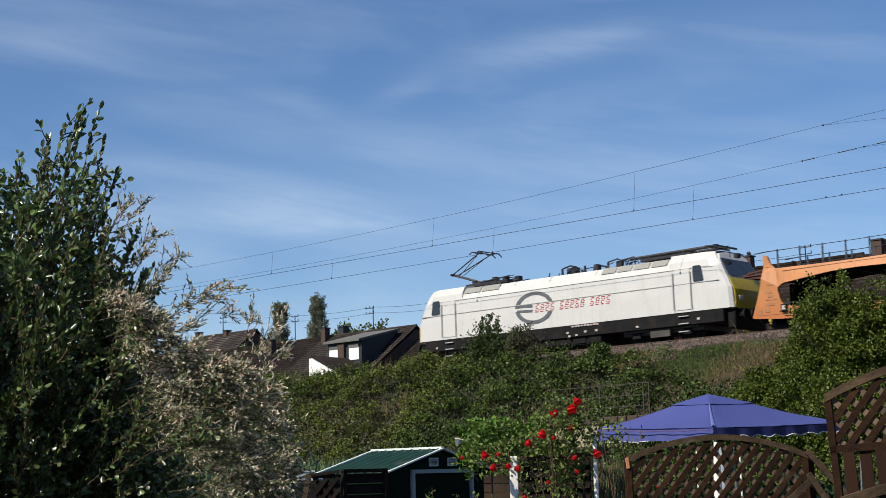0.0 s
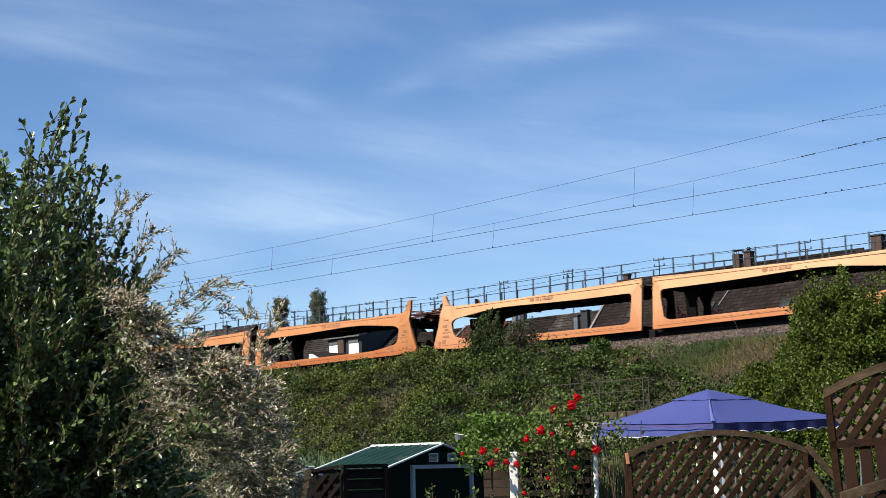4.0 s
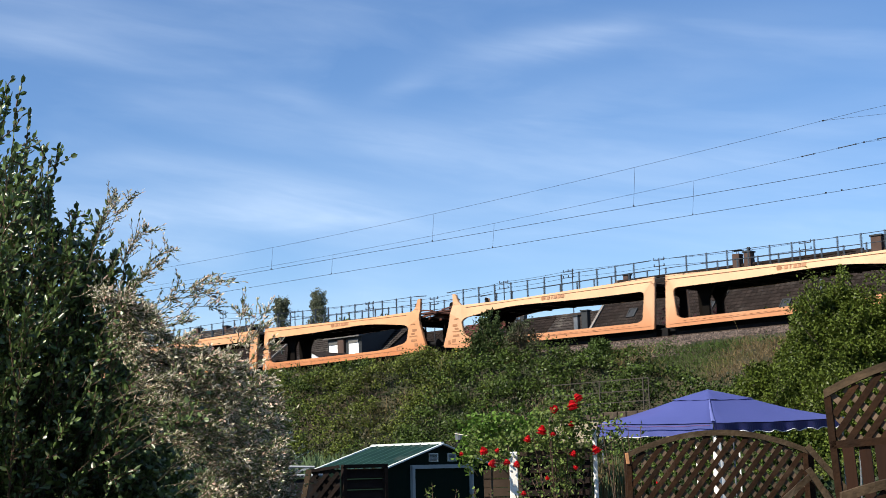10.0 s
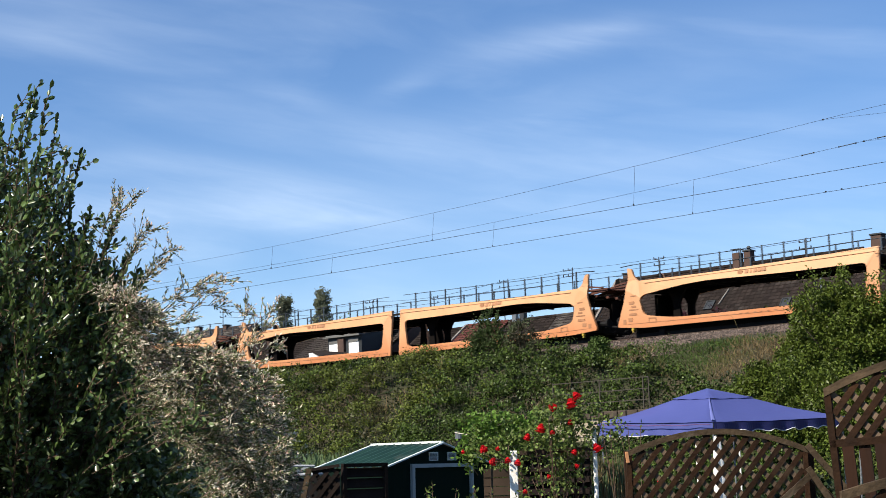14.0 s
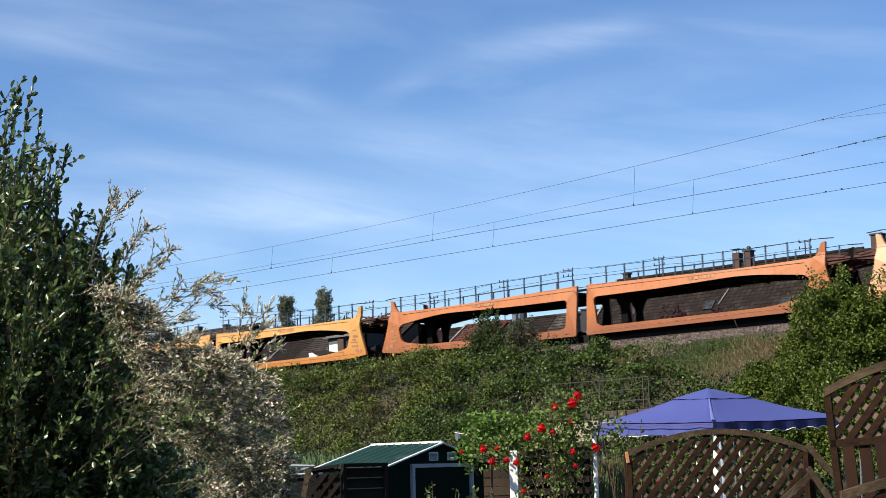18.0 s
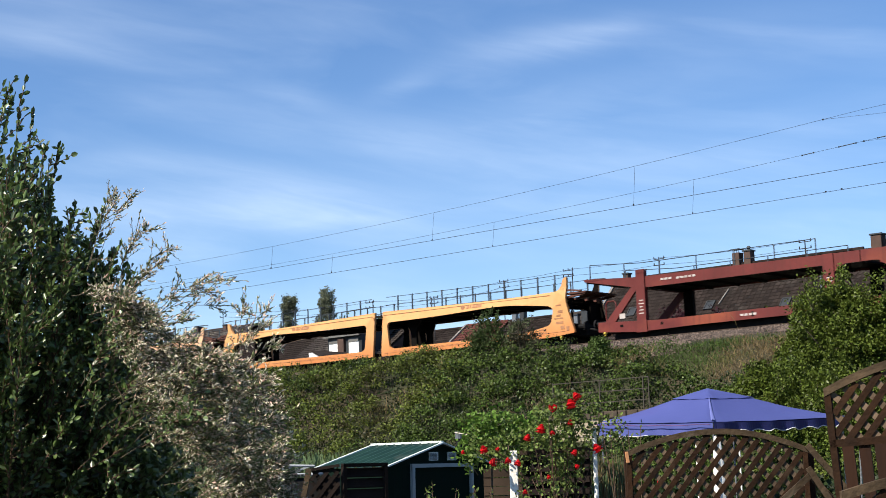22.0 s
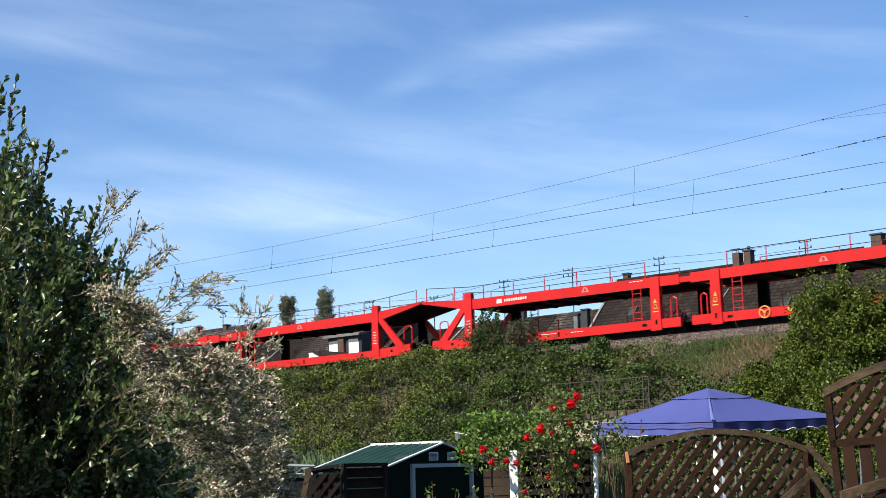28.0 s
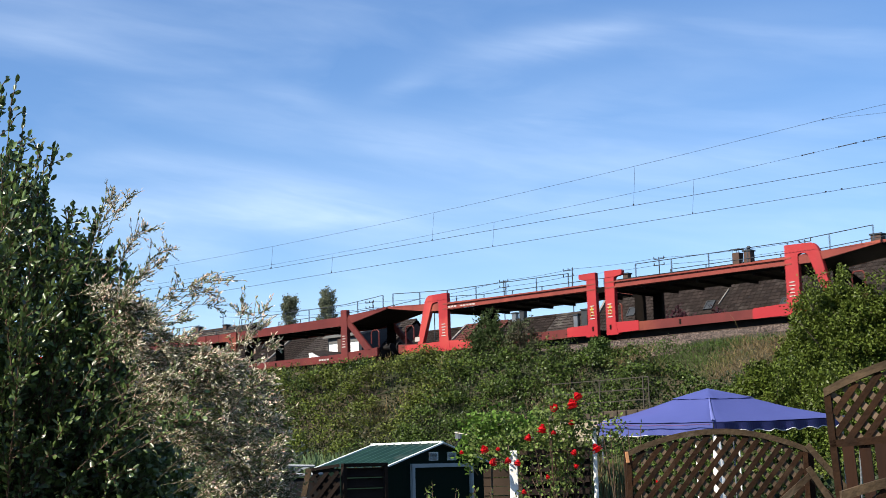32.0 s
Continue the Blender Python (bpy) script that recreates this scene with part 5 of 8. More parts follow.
# ---------------------------------------------------------------- the terrace behind the line
def build_house(s0, s1, ridge, pitch, tile, label, a_ridge=20.0, depth=5.4, wall=M_render, strip=""):
    """One house of the row: gabled roof of stepped tile courses, walls down to the ground. Frame: x along the row, y away, z over the rail."""
    hs = thing("house", line_pose((s0 + s1) / 2, a_ridge), label, "house", "row of houses behind the railway")
    hw = (s1 - s0) / 2
    eave = ridge - depth * pitch
    bm = bmesh.new()
    for sd in (-1, 1):
        n_ = int(depth * math.hypot(1, pitch) / 0.29)
        for i in range(n_):
            d0, d1 = depth * i / n_, depth * (i + 1) / n_
            z0, z1 = ridge - d0 * pitch, ridge - d1 * pitch
            kx = max(1, int(2 * hw / (0.33 if s0 > -95 else 1.5))) if sd < 0 else 1
            for j in range(kx):
                xa, xb = -hw + 2 * hw * j / kx, -hw + 2 * hw * (j + 1) / kx
                # each tile rises to a roll along one edge
                vs = [bm.verts.new(v) for v in ((xa, sd * d0, z0), (xb, sd * d0, z0 + 0.022), (xb, sd * d1, z1 + 0.06), (xa, sd * d1, z1 + 0.03), (xb, sd * d1, z1 - 0.02), (xa, sd * d1, z1 - 0.02))]
                bm.faces.new((vs[0], vs[1], vs[2], vs[3]))
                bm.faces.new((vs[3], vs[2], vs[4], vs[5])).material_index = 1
    me = bpy.data.meshes.new("roof")
    bm.to_mesh(me)
    bm.free()
    me.materials.append(tile)
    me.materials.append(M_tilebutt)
    rf = new("roof", me)
    rf.parent = hs
    bm = bmesh.new()
    x = -hw
    while x < hw - 0.05:
        rod(bm, (x, 0, ridge + 0.02), (min(hw, x + 0.36), 0, ridge + 0.035), 0.11, 0.10, 7)
        x += 0.36
    part("ridge_tiles", bm, tile, rf)
    bm = bmesh.new()
    pts = [(-depth + 0.35, -7.0), (depth - 0.35, -7.0), (depth - 0.35, eave + 0.1), (0, ridge - 0.35 * pitch + 0.02), (-depth + 0.35, eave + 0.1)]
    a = [bm.verts.new((-hw + 0.02, y, z)) for y, z in pts]
    b = [bm.verts.new((hw - 0.02, y, z)) for y, z in pts]
    bm.faces.new(a)
    bm.faces.new(b)
    for i in range(5):
        bm.faces.new((a[i - 1], a[i], b[i], b[i - 1]))
    part("wall", bm, wall, hs)
    for sd in (-1, 1):
        bm = bmesh.new()
        rod(bm, (-hw, sd * (depth + 0.05), eave - 0.02), (hw, sd * (depth + 0.05), eave - 0.02), 0.075, seg=8)
        part("gutter", bm, M_zinc, hs)
    for e in strip:
        x = -hw if e == "l" else hw
        bm = bmesh.new()
        for sd in (-1, 1):
            bar(bm, (x, 0, ridge + 0.10), (x, sd * depth, eave + 0.10), 0.16, 0.10)
        part("verge_strip", bm, M_flash, rf, "pale zinc verge strip")
    for i in range(max(1, int(2 * hw / 3))):
        x = -hw + 1.5 + 3.0 * i
        if x > hw - 0.8:
            break
        for z in (-5.6, -2.8):
            if z + 1.4 > eave:
                continue
            w = part("window", plate(bmesh.new(), [(x - 0.55, z), (x + 0.55, z), (x + 0.55, z + 1.3), (x - 0.55, z + 1.3)], [[(x - 0.45, z + 0.1), (x + 0.45, z + 0.1), (x + 0.45, z + 1.2), (x - 0.45, z + 1.2)]], -depth + 0.28, -depth + 0.36), M_whitewall, hs)
            part("pane", plate(bmesh.new(), [(x - 0.45, z + 0.1), (x + 0.45, z + 0.1), (x + 0.45, z + 1.2), (x - 0.45, z + 1.2)], [], -depth + 0.31, -depth + 0.33), M_glass, w)
    return hs, hw


def chimney(hs, x, y, z0, z1, w, d, mat, cap=True, pot=False):
    bm = bmesh.new()
    box(bm, x, y, (z0 + z1) / 2, w, d, z1 - z0)
    bevelled(bm, 0.02)
    ch = part("chimney", bm, mat, hs)
    if cap:
        bm = bmesh.new()
        box(bm, x, y, z1 + 0.04, w + 0.1, d + 0.1, 0.08)
        part("chimney_cap", bm, M_slate, ch)
    if pot:
        bm = bmesh.new()
        rod(bm, (x, y, z1), (x, y, z1 + 0.22), 0.09, seg=8)
        rod(bm, (x, y, z1 + 0.20), (x, y, z1 + 0.32), 0.15, 0.08, 8)
        part("chimney_pot", bm, M_slate, ch)
    return ch


def hood(ch, x, y, z, w, d):
    """Flat sheet on four feet over a flue."""
    bm = bmesh.new()
    for sx in (-1, 1):
        for sy in (-1, 1):
            rod(bm, (x + sx * w * 0.4, y + sy * d * 0.4, z), (x + sx * w * 0.4, y + sy * d * 0.4, z + 0.2), 0.015, seg=4)
    box(bm, x, y, z + 0.21, w + 0.1, d + 0.1, 0.03)
    part("chimney_hood", bm, M_slate, ch)


def roof_pole(s, a, h0, h1, wide=True):
    """Steel supply pole on a roof with crossarms and insulators."""
    tp = thing("roof_pole", line_pose(s, a), "steel power supply pole with crossarms on the roof", "roof pole", "roof poles")
    part("pole", rod(bmesh.new(), (0, 0, h0), (0, 0, h1), 0.035, seg=6), M_wire, tp)
    for i, z in enumerate((h1 - 0.12, h1 - 0.5)):
        bm = bmesh.new()
        w = 0.36
        bar(bm, (-w if not wide else -2 * w, 0, z), (w if not wide else 0.1, 0, z), 0.04)
        part("crossarm", bm, M_wire, tp)
        for x in ((-w, w) if not wide else (-2 * w, -0.9 * w, 0.05)):
            bm = bmesh.new()
            rod(bm, (x, 0, z), (x, 0, z + 0.16), 0.04, 0.025, 6)
            part("insulator", bm, M_wire, tp)
    return line_point(s, a, h1 - 0.05)


def build_houses():
    poles = []
    # tall dark roof nearest the right, with paired chimneys
    h, hw = build_house(-52.45, -36.0, 6.10, 1.05, M_tile, "tall terraced house with dark ribbed tile roof and chimneys", strip="l", depth=5.0)
    s_mid = -44.225
    ch = chimney(h, -43.85 - s_mid, 0, 5.7, 6.82, 0.46, 0.5, M_brick, cap=False)
    hood(ch, -43.85 - s_mid, 0, 6.82, 0.46, 0.5)
    chimney(h, -43.10 - s_mid, 0, 5.7, 6.82, 0.44, 0.5, M_brick, pot=True)
    chimney(h, -51.9 - s_mid, 0.3, 5.6, 6.50, 0.36, 0.4, M_brick)
    # pale strip between two roofs, roof windows, vent pipe
    bm = bmesh.new()
    bar(bm, (-43.63 - s_mid, -1.54, 6.10 - 1.54 * 1.05 + 0.10), (-43.83 - s_mid, -2.4, 6.10 - 2.4 * 1.05 + 0.10), 0.08, 0.06)
    part("flashing", bm, M_flash, h)
    for x, d, op in ((-49.9, 2.24, 0.06), (-44.45, 2.38, 0.0), (-39.45, 2.72, 0.0)):
        x = x - s_mid
        bm = bmesh.new()
        z = 6.10 - d * 1.05 + 0.04
        plate(bm, [(-0.29, -0.36), (0.29, -0.36), (0.29, 0.36), (-0.29, 0.36)], [[(-0.23, -0.30), (0.23, -0.30), (0.23, 0.30), (-0.23, 0.30)]], -0.04, 0.04)
        w = part("roof_window", bm, M_slate, h)
        w.matrix_basis = Matrix.Translation((x, -d, z + 0.05)) @ Matrix.Rotation(-(math.pi / 2 - math.atan(1.05)) + op, 4, "X")
        part("pane", plate(bmesh.new(), [(-0.23, -0.30), (0.23, -0.30), (0.23, 0.30), (-0.23, 0.30)], [], -0.01, 0.01), M_skylight, w)
    bm = bmesh.new()
    x, d = -37.3 - s_mid, 2.6
    rod(bm, (x, -d, 6.05 - d * 1.05), (x, -d, 6.05 - d * 1.05 + 1.3), 0.07, seg=8)
    rod(bm, (x, -d, 6.05 - d * 1.05), (x, -d, 6.05 - d * 1.05 + 0.3), 0.3, 0.1, 8)
    part("vent_pipe", bm, M_zinc, h)
    poles.append(roof_pole(-49.3, 20, 5.6, 7.25, False))
    poles.append(roof_pole(-39.5, 20, 5.6, 7.05, False))
    # next house to the right, a little nearer
    h, hw = build_house(-35.9, -14.0, 5.8, 1.0, M_tile, "terraced house with dark tile roof and brick chimneys", a_ridge=18.9)
    chimney(h, -34.6 + 24.95, 0, 5.4, 6.55, 0.6, 0.6, M_brick)
    chimney(h, -33.4 + 24.95, 0, 5.4, 6.45, 0.9, 0.6, M_brick)
    # lower lichen-speckled roof with slate-clad chimney boxes, and a lower one beside it
    h, hw = build_house(-57.25, -52.5, 4.40, 0.90, M_tilegrey, "lower house with lichen-speckled grey tile roof", wall=M_brick)
    sm = -54.875
    chimney(h, -53.48 - sm, -2.0, 2.3, 4.28, 0.46, 0.36, M_slate)
    chimney(h, -54.18 - sm, -2.0, 2.3, 4.02, 0.32, 0.3, M_zinc)
    h, hw = build_house(-61.2, -57.3, 4.40, 0.90, M_tile, "low house with dark brown tile roof and slate chimney box", wall=M_brick)
    chimney(h, -60.05 + 59.25, 0.0, 3.9, 4.98, 0.40, 0.36, M_slate)
    chimney(h, -60.72 + 59.25, 0.0, 3.9, 4.86, 0.36, 0.30, M_zinc)
    poles.append(roof_pole(-55.9, 20, 4.5, 7.33, True))
    # reddish roof and dark roof with a pale strip between
    build_house(-65.0, -61.3, 4.42, 0.72, M_tilered, "house with dull red tile roof and pale verge strip", strip="l", wall=M_brick)
    h, hw = build_house(-69.3, -65.1, 4.30, 0.70, M_tile, "low house with dark tile roof", wall=M_brick)
    poles.append(roof_pole(-67.0, 19.0, 3.6, 6.6, False))
    poles.append(roof_pole(-61.6, 20, 4.5, 7.2, False))
    # house with the wide dormer
    h, hw = build_house(-79.0, -69.6, 5.25, 0.70, M_tilegrey, "house with dark tile roof and wide dormer with white shutters", wall=M_brick)
    sm = -74.2
    # dormer: felt roof, two white shutters and a brick pier between
    bm = bmesh.new()
    y0 = -4.6
    x0, x1 = -73.6 - sm, -70.4 - sm
    vs = [bm.verts.new(v) for v in ((x0 - 0.2, y0 - 0.35, 4.05), (x1 + 0.15, y0 - 0.35, 4.05), (x1 + 0.15, -0.9, 4.98), (x0 - 0.2, -0.9, 4.98))]
    vt = [bm.verts.new(v.co + Vector((0, 0, 0.14))) for v in vs]
    bm.faces.new(vs)
    bm.faces.new(vt)
    for i in range(4):
        bm.faces.new((vs[i - 1], vs[i], vt[i], vt[i - 1]))
    dm = part("dormer", bm, M_felt, h, "grey felt dormer roof")
    for x in (x0, x1):
        bm = bmesh.new()
        vs = [bm.verts.new((x + dx, y, z)) for dx in (-0.06, 0.06) for y, z in ((y0, 1.75), (y0, 4.1), (-1.0, 4.94))]
        for q in ((0, 1, 2), (3, 4, 5)):
            bm.faces.new([vs[i] for i in q])
        for i in range(3):
            bm.faces.new((vs[(i - 1) % 3], vs[i], vs[i + 3], vs[(i - 1) % 3 + 3]))
        part("dormer_cheek", bm, M_slate, dm)
    bm = bmesh.new()
    box(bm, (x0 + x1) / 2, y0 + 0.02, 2.92, x1 - x0, 0.1, 2.35)
    part("dormer_front", bm, M_slate, dm)
    for xa, xb in ((x0 + 0.15, x0 + 1.1), (x1 - 1.1, x1 - 0.15)):
        bm = bmesh.new()
        box(bm, (xa + xb) / 2, y0 - 0.06, 3.25, xb - xa, 0.06, 0.85)
        part("shutter", bm, M_whitewall, dm, "closed white roller shutter")
        bm = bmesh.new()
        box(bm, (xa + xb) / 2, y0 - 0.08, 3.78, xb - xa, 0.1, 0.24)
        part("shutter_box", bm, M_felt, dm)
    bm = bmesh.new()
    box(bm, x0 + 1.42, y0 - 0.12, 3.05, 0.6, 0.2, 1.85)
    part("pier", bm, M_brick, dm, "brick pier")
    chimney(h, -78.3 - sm, -0.5, 4.2, 5.80, 0.45, 0.5, M_brick)
    chimney(h, -77.2 - sm, 0.3, 4.2, 5.85, 0.55, 0.6, M_slate)
    poles.append(roof_pole(-74.2, 20.3, 4.9, 7.1, True))
    # gabled white lean-to in front of it
    lt = thing("outbuilding", line_pose(-69.3, 12.6, -0.05), "small white rendered outbuilding with low dark tile roof", "outbuilding")
    bm = bmesh.new()
    plate(bm, [(-1.7, -7.0), (1.7, -7.0), (1.7, 1.35), (-1.3, 2.75), (-1.7, 2.75)], [], -1.5, 1.5)
    part("wall", bm, M_whitewall, lt)
    bm = bmesh.new()
    bar(bm, (-1.35, 0, 2.86), (1.9, 0, 1.36), 3.2, 0.1)
    part("roof", bm, M_tile, lt)
    # long dark roof further left with a strip, and a far house
    h, hw = build_house(-82.1, -79.1, 5.2, 0.70, M_tile, "house with long dark tile roof and small chimney", strip="l", wall=M_brick)
    h, hw = build_house(-92.0, -82.2, 5.15, 0.70, M_tile, "house with dark brown tile roof and square chimney", wall=M_brick)
    chimney(h, -83.6 + 87.1, -1.2, 3.6, 5.35, 0.5, 0.5, M_brick)
    poles.append(roof_pole(-84.5, 22, 4.6, 7.55, False))
    h, hw = build_house(-98.7, -90.2, 6.95, 0.72, M_tilegrey, "far house with grey-brown tile roof and brick chimneys", a_ridge=23.0, wall=M_brick)
    chimney(h, -97.7 + 94.45, 0, 6.5, 7.36, 0.42, 0.5, M_brick)
    chimney(h, -94.0 + 94.45, 0, 6.5, 7.2, 0.42, 0.5, M_brick)
    poles.append(roof_pole(-94.5, 23, 6.6, 8.45, False))
    build_house(-140, -98.8, 5.6, 0.72, M_tile, "long row house with dark tile roof", a_ridge=23.0)
    poles.sort(key=lambda p: p.dot(U))
    for k, dz in enumerate((0.0, -0.42)):
        bm = bmesh.new()
        for a, b in zip(poles, poles[1:]):
            pts = []
            for i in range(9):
                t = i / 8
                p = a.lerp(b, t) + Vector((0, 0, dz - 0.14 * 4 * t * (1 - t) * min(1, (b - a).length / 12)))
                pts.append(p)
            path(bm, pts, 0.010, 4)
        tagged(part("supply_wire", bm, M_wire, None, "thin supply wires strung between roof poles"), "", "wire", "supply wires")


# ---------------------------------------------------------------- planting on the embankment
def slope_points(rng, k, s0, s1, a0, a1):
    """Random places on the garden-side slope."""
    s, a = rng.uniform(s0, s1, k), rng.uniform(a0, a1, k)
    h = np.interp(a, [p[0] for p in PROFILE], [p[1] for p in PROFILE])
    return s, a, h


def to_world(s, a, h):
    return np.stack([(DIST + a) * N.x + s * U.x, (DIST + a) * N.y + s * U.y, RAIL_Z + GRADE * s + h], 1)


def lumps(s, a, scale, seed):
    return np.array([noise.noise(Vector((x * scale, y * scale, seed))) for x, y in zip(s, a)])


def build_embankment():
    rng = np.random.default_rng(11)
    toward = np.array([-N.x, -N.y, 0.9]) * 0.6
    # bramble thicket: leafy mounds over an under-layer coloured dark as the gaps' shade, thicker to the left, thinning
    # out on the upper right
    def limit_at(s, a):
        return np.interp(s, [-84, -45, -40, -36, -32, -28, -24, -14], [-6.7, -6.7, -6.9, -7.8, -9.2, -10.3, -10.8, -10.4]) + lumps(s, a * 0 + 3, 0.5, 5) * 0.7
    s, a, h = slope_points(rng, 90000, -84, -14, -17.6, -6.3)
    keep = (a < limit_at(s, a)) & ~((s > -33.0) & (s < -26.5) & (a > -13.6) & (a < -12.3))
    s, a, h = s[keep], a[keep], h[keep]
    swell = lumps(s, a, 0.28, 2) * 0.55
    leaves("ivy_cover", to_world(s, a, h + np.maximum(0.02, 0.12 + swell + 0.2 * rng.random(len(s)))), 0.10, 0.08, M_ivy, 13, label="dark ivy under-layer with the shade between brambles in its colour", kind="stuff", category="ivy", along=toward)
    s, a, h = slope_points(rng, 9600, -84, -14, -17.6, -6.5)
    keep = (a < limit_at(s, a) - 0.1) & ~((s > -33.2) & (s < -26.3) & (a > -13.8) & (a < -12.2))
    hollow = lumps(s, a * 1.25, 0.62, 61) + 0.45 * lumps(s, a * 1.25, 1.5, 62)
    keep &= hollow + 0.10 * rng.normal(size=len(s)) > -0.13 - 0.4 * np.clip((s + 43) / 4, 0, 1)
    s, a, h, hollow = s[keep], a[keep], h[keep], hollow[keep]
    near_top = np.clip((a + 9.4) / 2.2, 0, 1)
    crest = np.interp(s, [-84, -56, -50, -47, -44, -40, -36], [-0.45, -0.42, -0.38, -0.15, 0.08, 0.0, -0.1]) * near_top
    swell = lumps(s, a, 0.28, 2) * (0.55 - 0.35 * near_top)
    tone = lumps(s, a, 0.13, 21) + 0.5 * lumps(s, a, 0.5, 22) + 0.16 * rng.normal(size=len(s)) - 0.42 * np.clip((s + 43) / 4, 0, 1)
    lifted = rng.random(len(s))
    mound_r = rng.uniform(0.20, 0.46, len(s)) * np.where(s > -40, 0.85, 1.0)
    centre = to_world(s, a, h + np.maximum(0.0, 0.05 + swell) + crest + 0.30 * lifted + np.clip(hollow, -0.3, 0.5) * 1.5 * (1 - 0.6 * near_top) - 0.06)
    per = 46
    kinds = {"bramble_thicket": [], "lime_brambles": [], "brown_brambles": [], "ivy_mounds": []}
    q = rng.normal(size=(len(s), per, 3))
    q[:, :, 2] = np.abs(q[:, :, 2])
    q /= np.linalg.norm(q, axis=2)[:, :, None]
    q += np.array([-N.x, -N.y, 0.2]) * 0.25
    lop = 1 + 0.35 * np.sin(q[:, :, 0] * 9 + s[:, None] * 5) * np.sin(q[:, :, 2] * 7 + a[:, None] * 5)
    spot = centre[:, None, :] + q * (mound_r[:, None] * lop * rng.uniform(0.75, 1.08, (len(s), per)))[:, :, None]
    for name_, kk, mt, lab, cat in (("bramble_thicket", (tone > -0.10) & (tone < 0.26), M_bramble, "dense green bramble thicket covering the embankment", "bramble"),
                                    ("sunlit_brambles", (tone >= 0.26) & (lifted > 0.3), M_bramblelime, "yellow-green young bramble growth on the slope", "bramble"),
                                    ("withered_brambles", (tone >= 0.26) & (lifted <= 0.3), M_bramblebrown, "browned withered bramble patches on the slope", "bramble"),
                                    ("ivy_mounds", tone <= -0.10, M_ivymound, "dark green ivy mounds on the slope", "ivy")):
        leaves(name_, spot[kk].reshape(-1, 3), 0.092, 0.070, mt, 12, label=lab, kind="stuff", category=cat, facing=q[kk].reshape(-1, 3), up=-0.1)
    # small pale flowers, dry stalks and thin upright shoots
    flat = spot.reshape(-1, 3)
    pick = rng.random(len(flat)) < 0.0004
    leaves("blossoms", flat[pick] + np.array([0, 0, 0.02]), 0.05, 0.045, M_blossom, 14, label="tiny pale bramble blossoms", kind="stuff", category="blossom")
    s, a, h = slope_points(rng, 4200, -60, -25, -13, -7)
    kk = (lumps(s, a, 0.35, 33) > 0.24) | ((np.abs(s + 40.5 + 0.4 * (a + 9)) < 0.8) & (a > -11.5) & (rng.random(len(s)) < 0.8))
    leaves("dry_stalks", to_world(s[kk], a[kk], h[kk] + 0.2), 0.62, 0.020, M_dry, 15, label="dry brown stalks standing in the thicket", kind="stuff", category="dry stalks", up=2.0, spread=0.8)
    # short grass on the shoulder and the upper right of the slope
    s, a, h = slope_points(rng, 110000, -46, -12, -11.2, -6.85)
    lim2 = np.interp(s, [-44, -38, -32, -28, -24, -12], [-7.0, -8.3, -9.4, -10.5, -11.0, -10.9])
    bare = (lumps(s, a, 0.45, 46) + 0.15 * rng.normal(size=len(s)) > 0.34) | (rng.random(len(s)) > (-6.85 - a) / 0.5)
    kk = (a > lim2) & ~bare
    s, a, h = s[kk], a[kk], h[kk]
    h = h - 0.15 * np.clip((a + 8.3) / 1.0, 0, 1)
    dry = lumps(s, a, 0.3, 44) + 0.2 * rng.normal(size=len(s)) + (s + 29) * 0.04 > -0.14
    leaves("dry_grass_tufts", to_world(s[dry], a[dry], h[dry] - 0.02), 0.24, 0.016, M_dry, 16, label="dry straw-coloured grass below the track", kind="stuff", category="grass", up=1.0, spread=0.8)
    leaves("green_grass_tufts", to_world(s[~dry], a[~dry], h[~dry] - 0.02), 0.19, 0.022, M_grass, 17, label="green grass and weeds below the track", kind="stuff", category="grass", up=0.9, spread=0.8)
    # weeds in clumps below the ballast edge
    pts = []
    for c in rng.uniform(-44, -22, 40):
        k = 60
        hh = rng.uniform(0.10, 0.35)
        aa = -8.5 + rng.normal(0, 0.35) + rng.normal(0, 0.22, k)
        pts.append(to_world(c + rng.normal(0, 0.22, k), aa, np.interp(aa, [p[0] for p in PROFILE], [p[1] for p in PROFILE]) + hh * rng.random(k)))
    leaves("ballast_weeds", np.concatenate(pts), 0.09, 0.055, M_grass, 18, label="green weeds below the ballast edge", kind="stuff", category="weeds", up=0.5)
    # reed-like tall leaves at the slope's foot behind the shed
    k = 6500
    pts = np.stack([rng.uniform(-5.6, -1.0, k), rng.uniform(27.5, 30.5, k), rng.uniform(0.9, 1.72, k)], 1)
    leaves("tall_iris", pts, 0.34, 0.030, M_reed, 19, label="tall grey-green sword-leaved plants at the slope foot", kind="stuff", category="plants", up=2.0, spread=0.6)
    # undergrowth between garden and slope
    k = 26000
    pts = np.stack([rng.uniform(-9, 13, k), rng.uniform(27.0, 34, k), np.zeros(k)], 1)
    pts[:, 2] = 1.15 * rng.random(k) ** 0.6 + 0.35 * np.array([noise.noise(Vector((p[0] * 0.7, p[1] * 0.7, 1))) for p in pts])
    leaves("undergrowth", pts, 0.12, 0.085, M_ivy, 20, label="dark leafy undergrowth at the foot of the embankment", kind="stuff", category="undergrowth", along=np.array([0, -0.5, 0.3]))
    # grassy strip of the garden plot
    k = 16000
    pts = np.stack([rng.uniform(1.6, 8, k), rng.uniform(17.5, 27, k), rng.uniform(-0.02, 0.03, k)], 1)
    leaves("garden_grass", pts, 0.30, 0.02, M_grass, 22, label="rough garden grass behind the fence", kind="stuff", category="grass", up=2.2, spread=0.6)


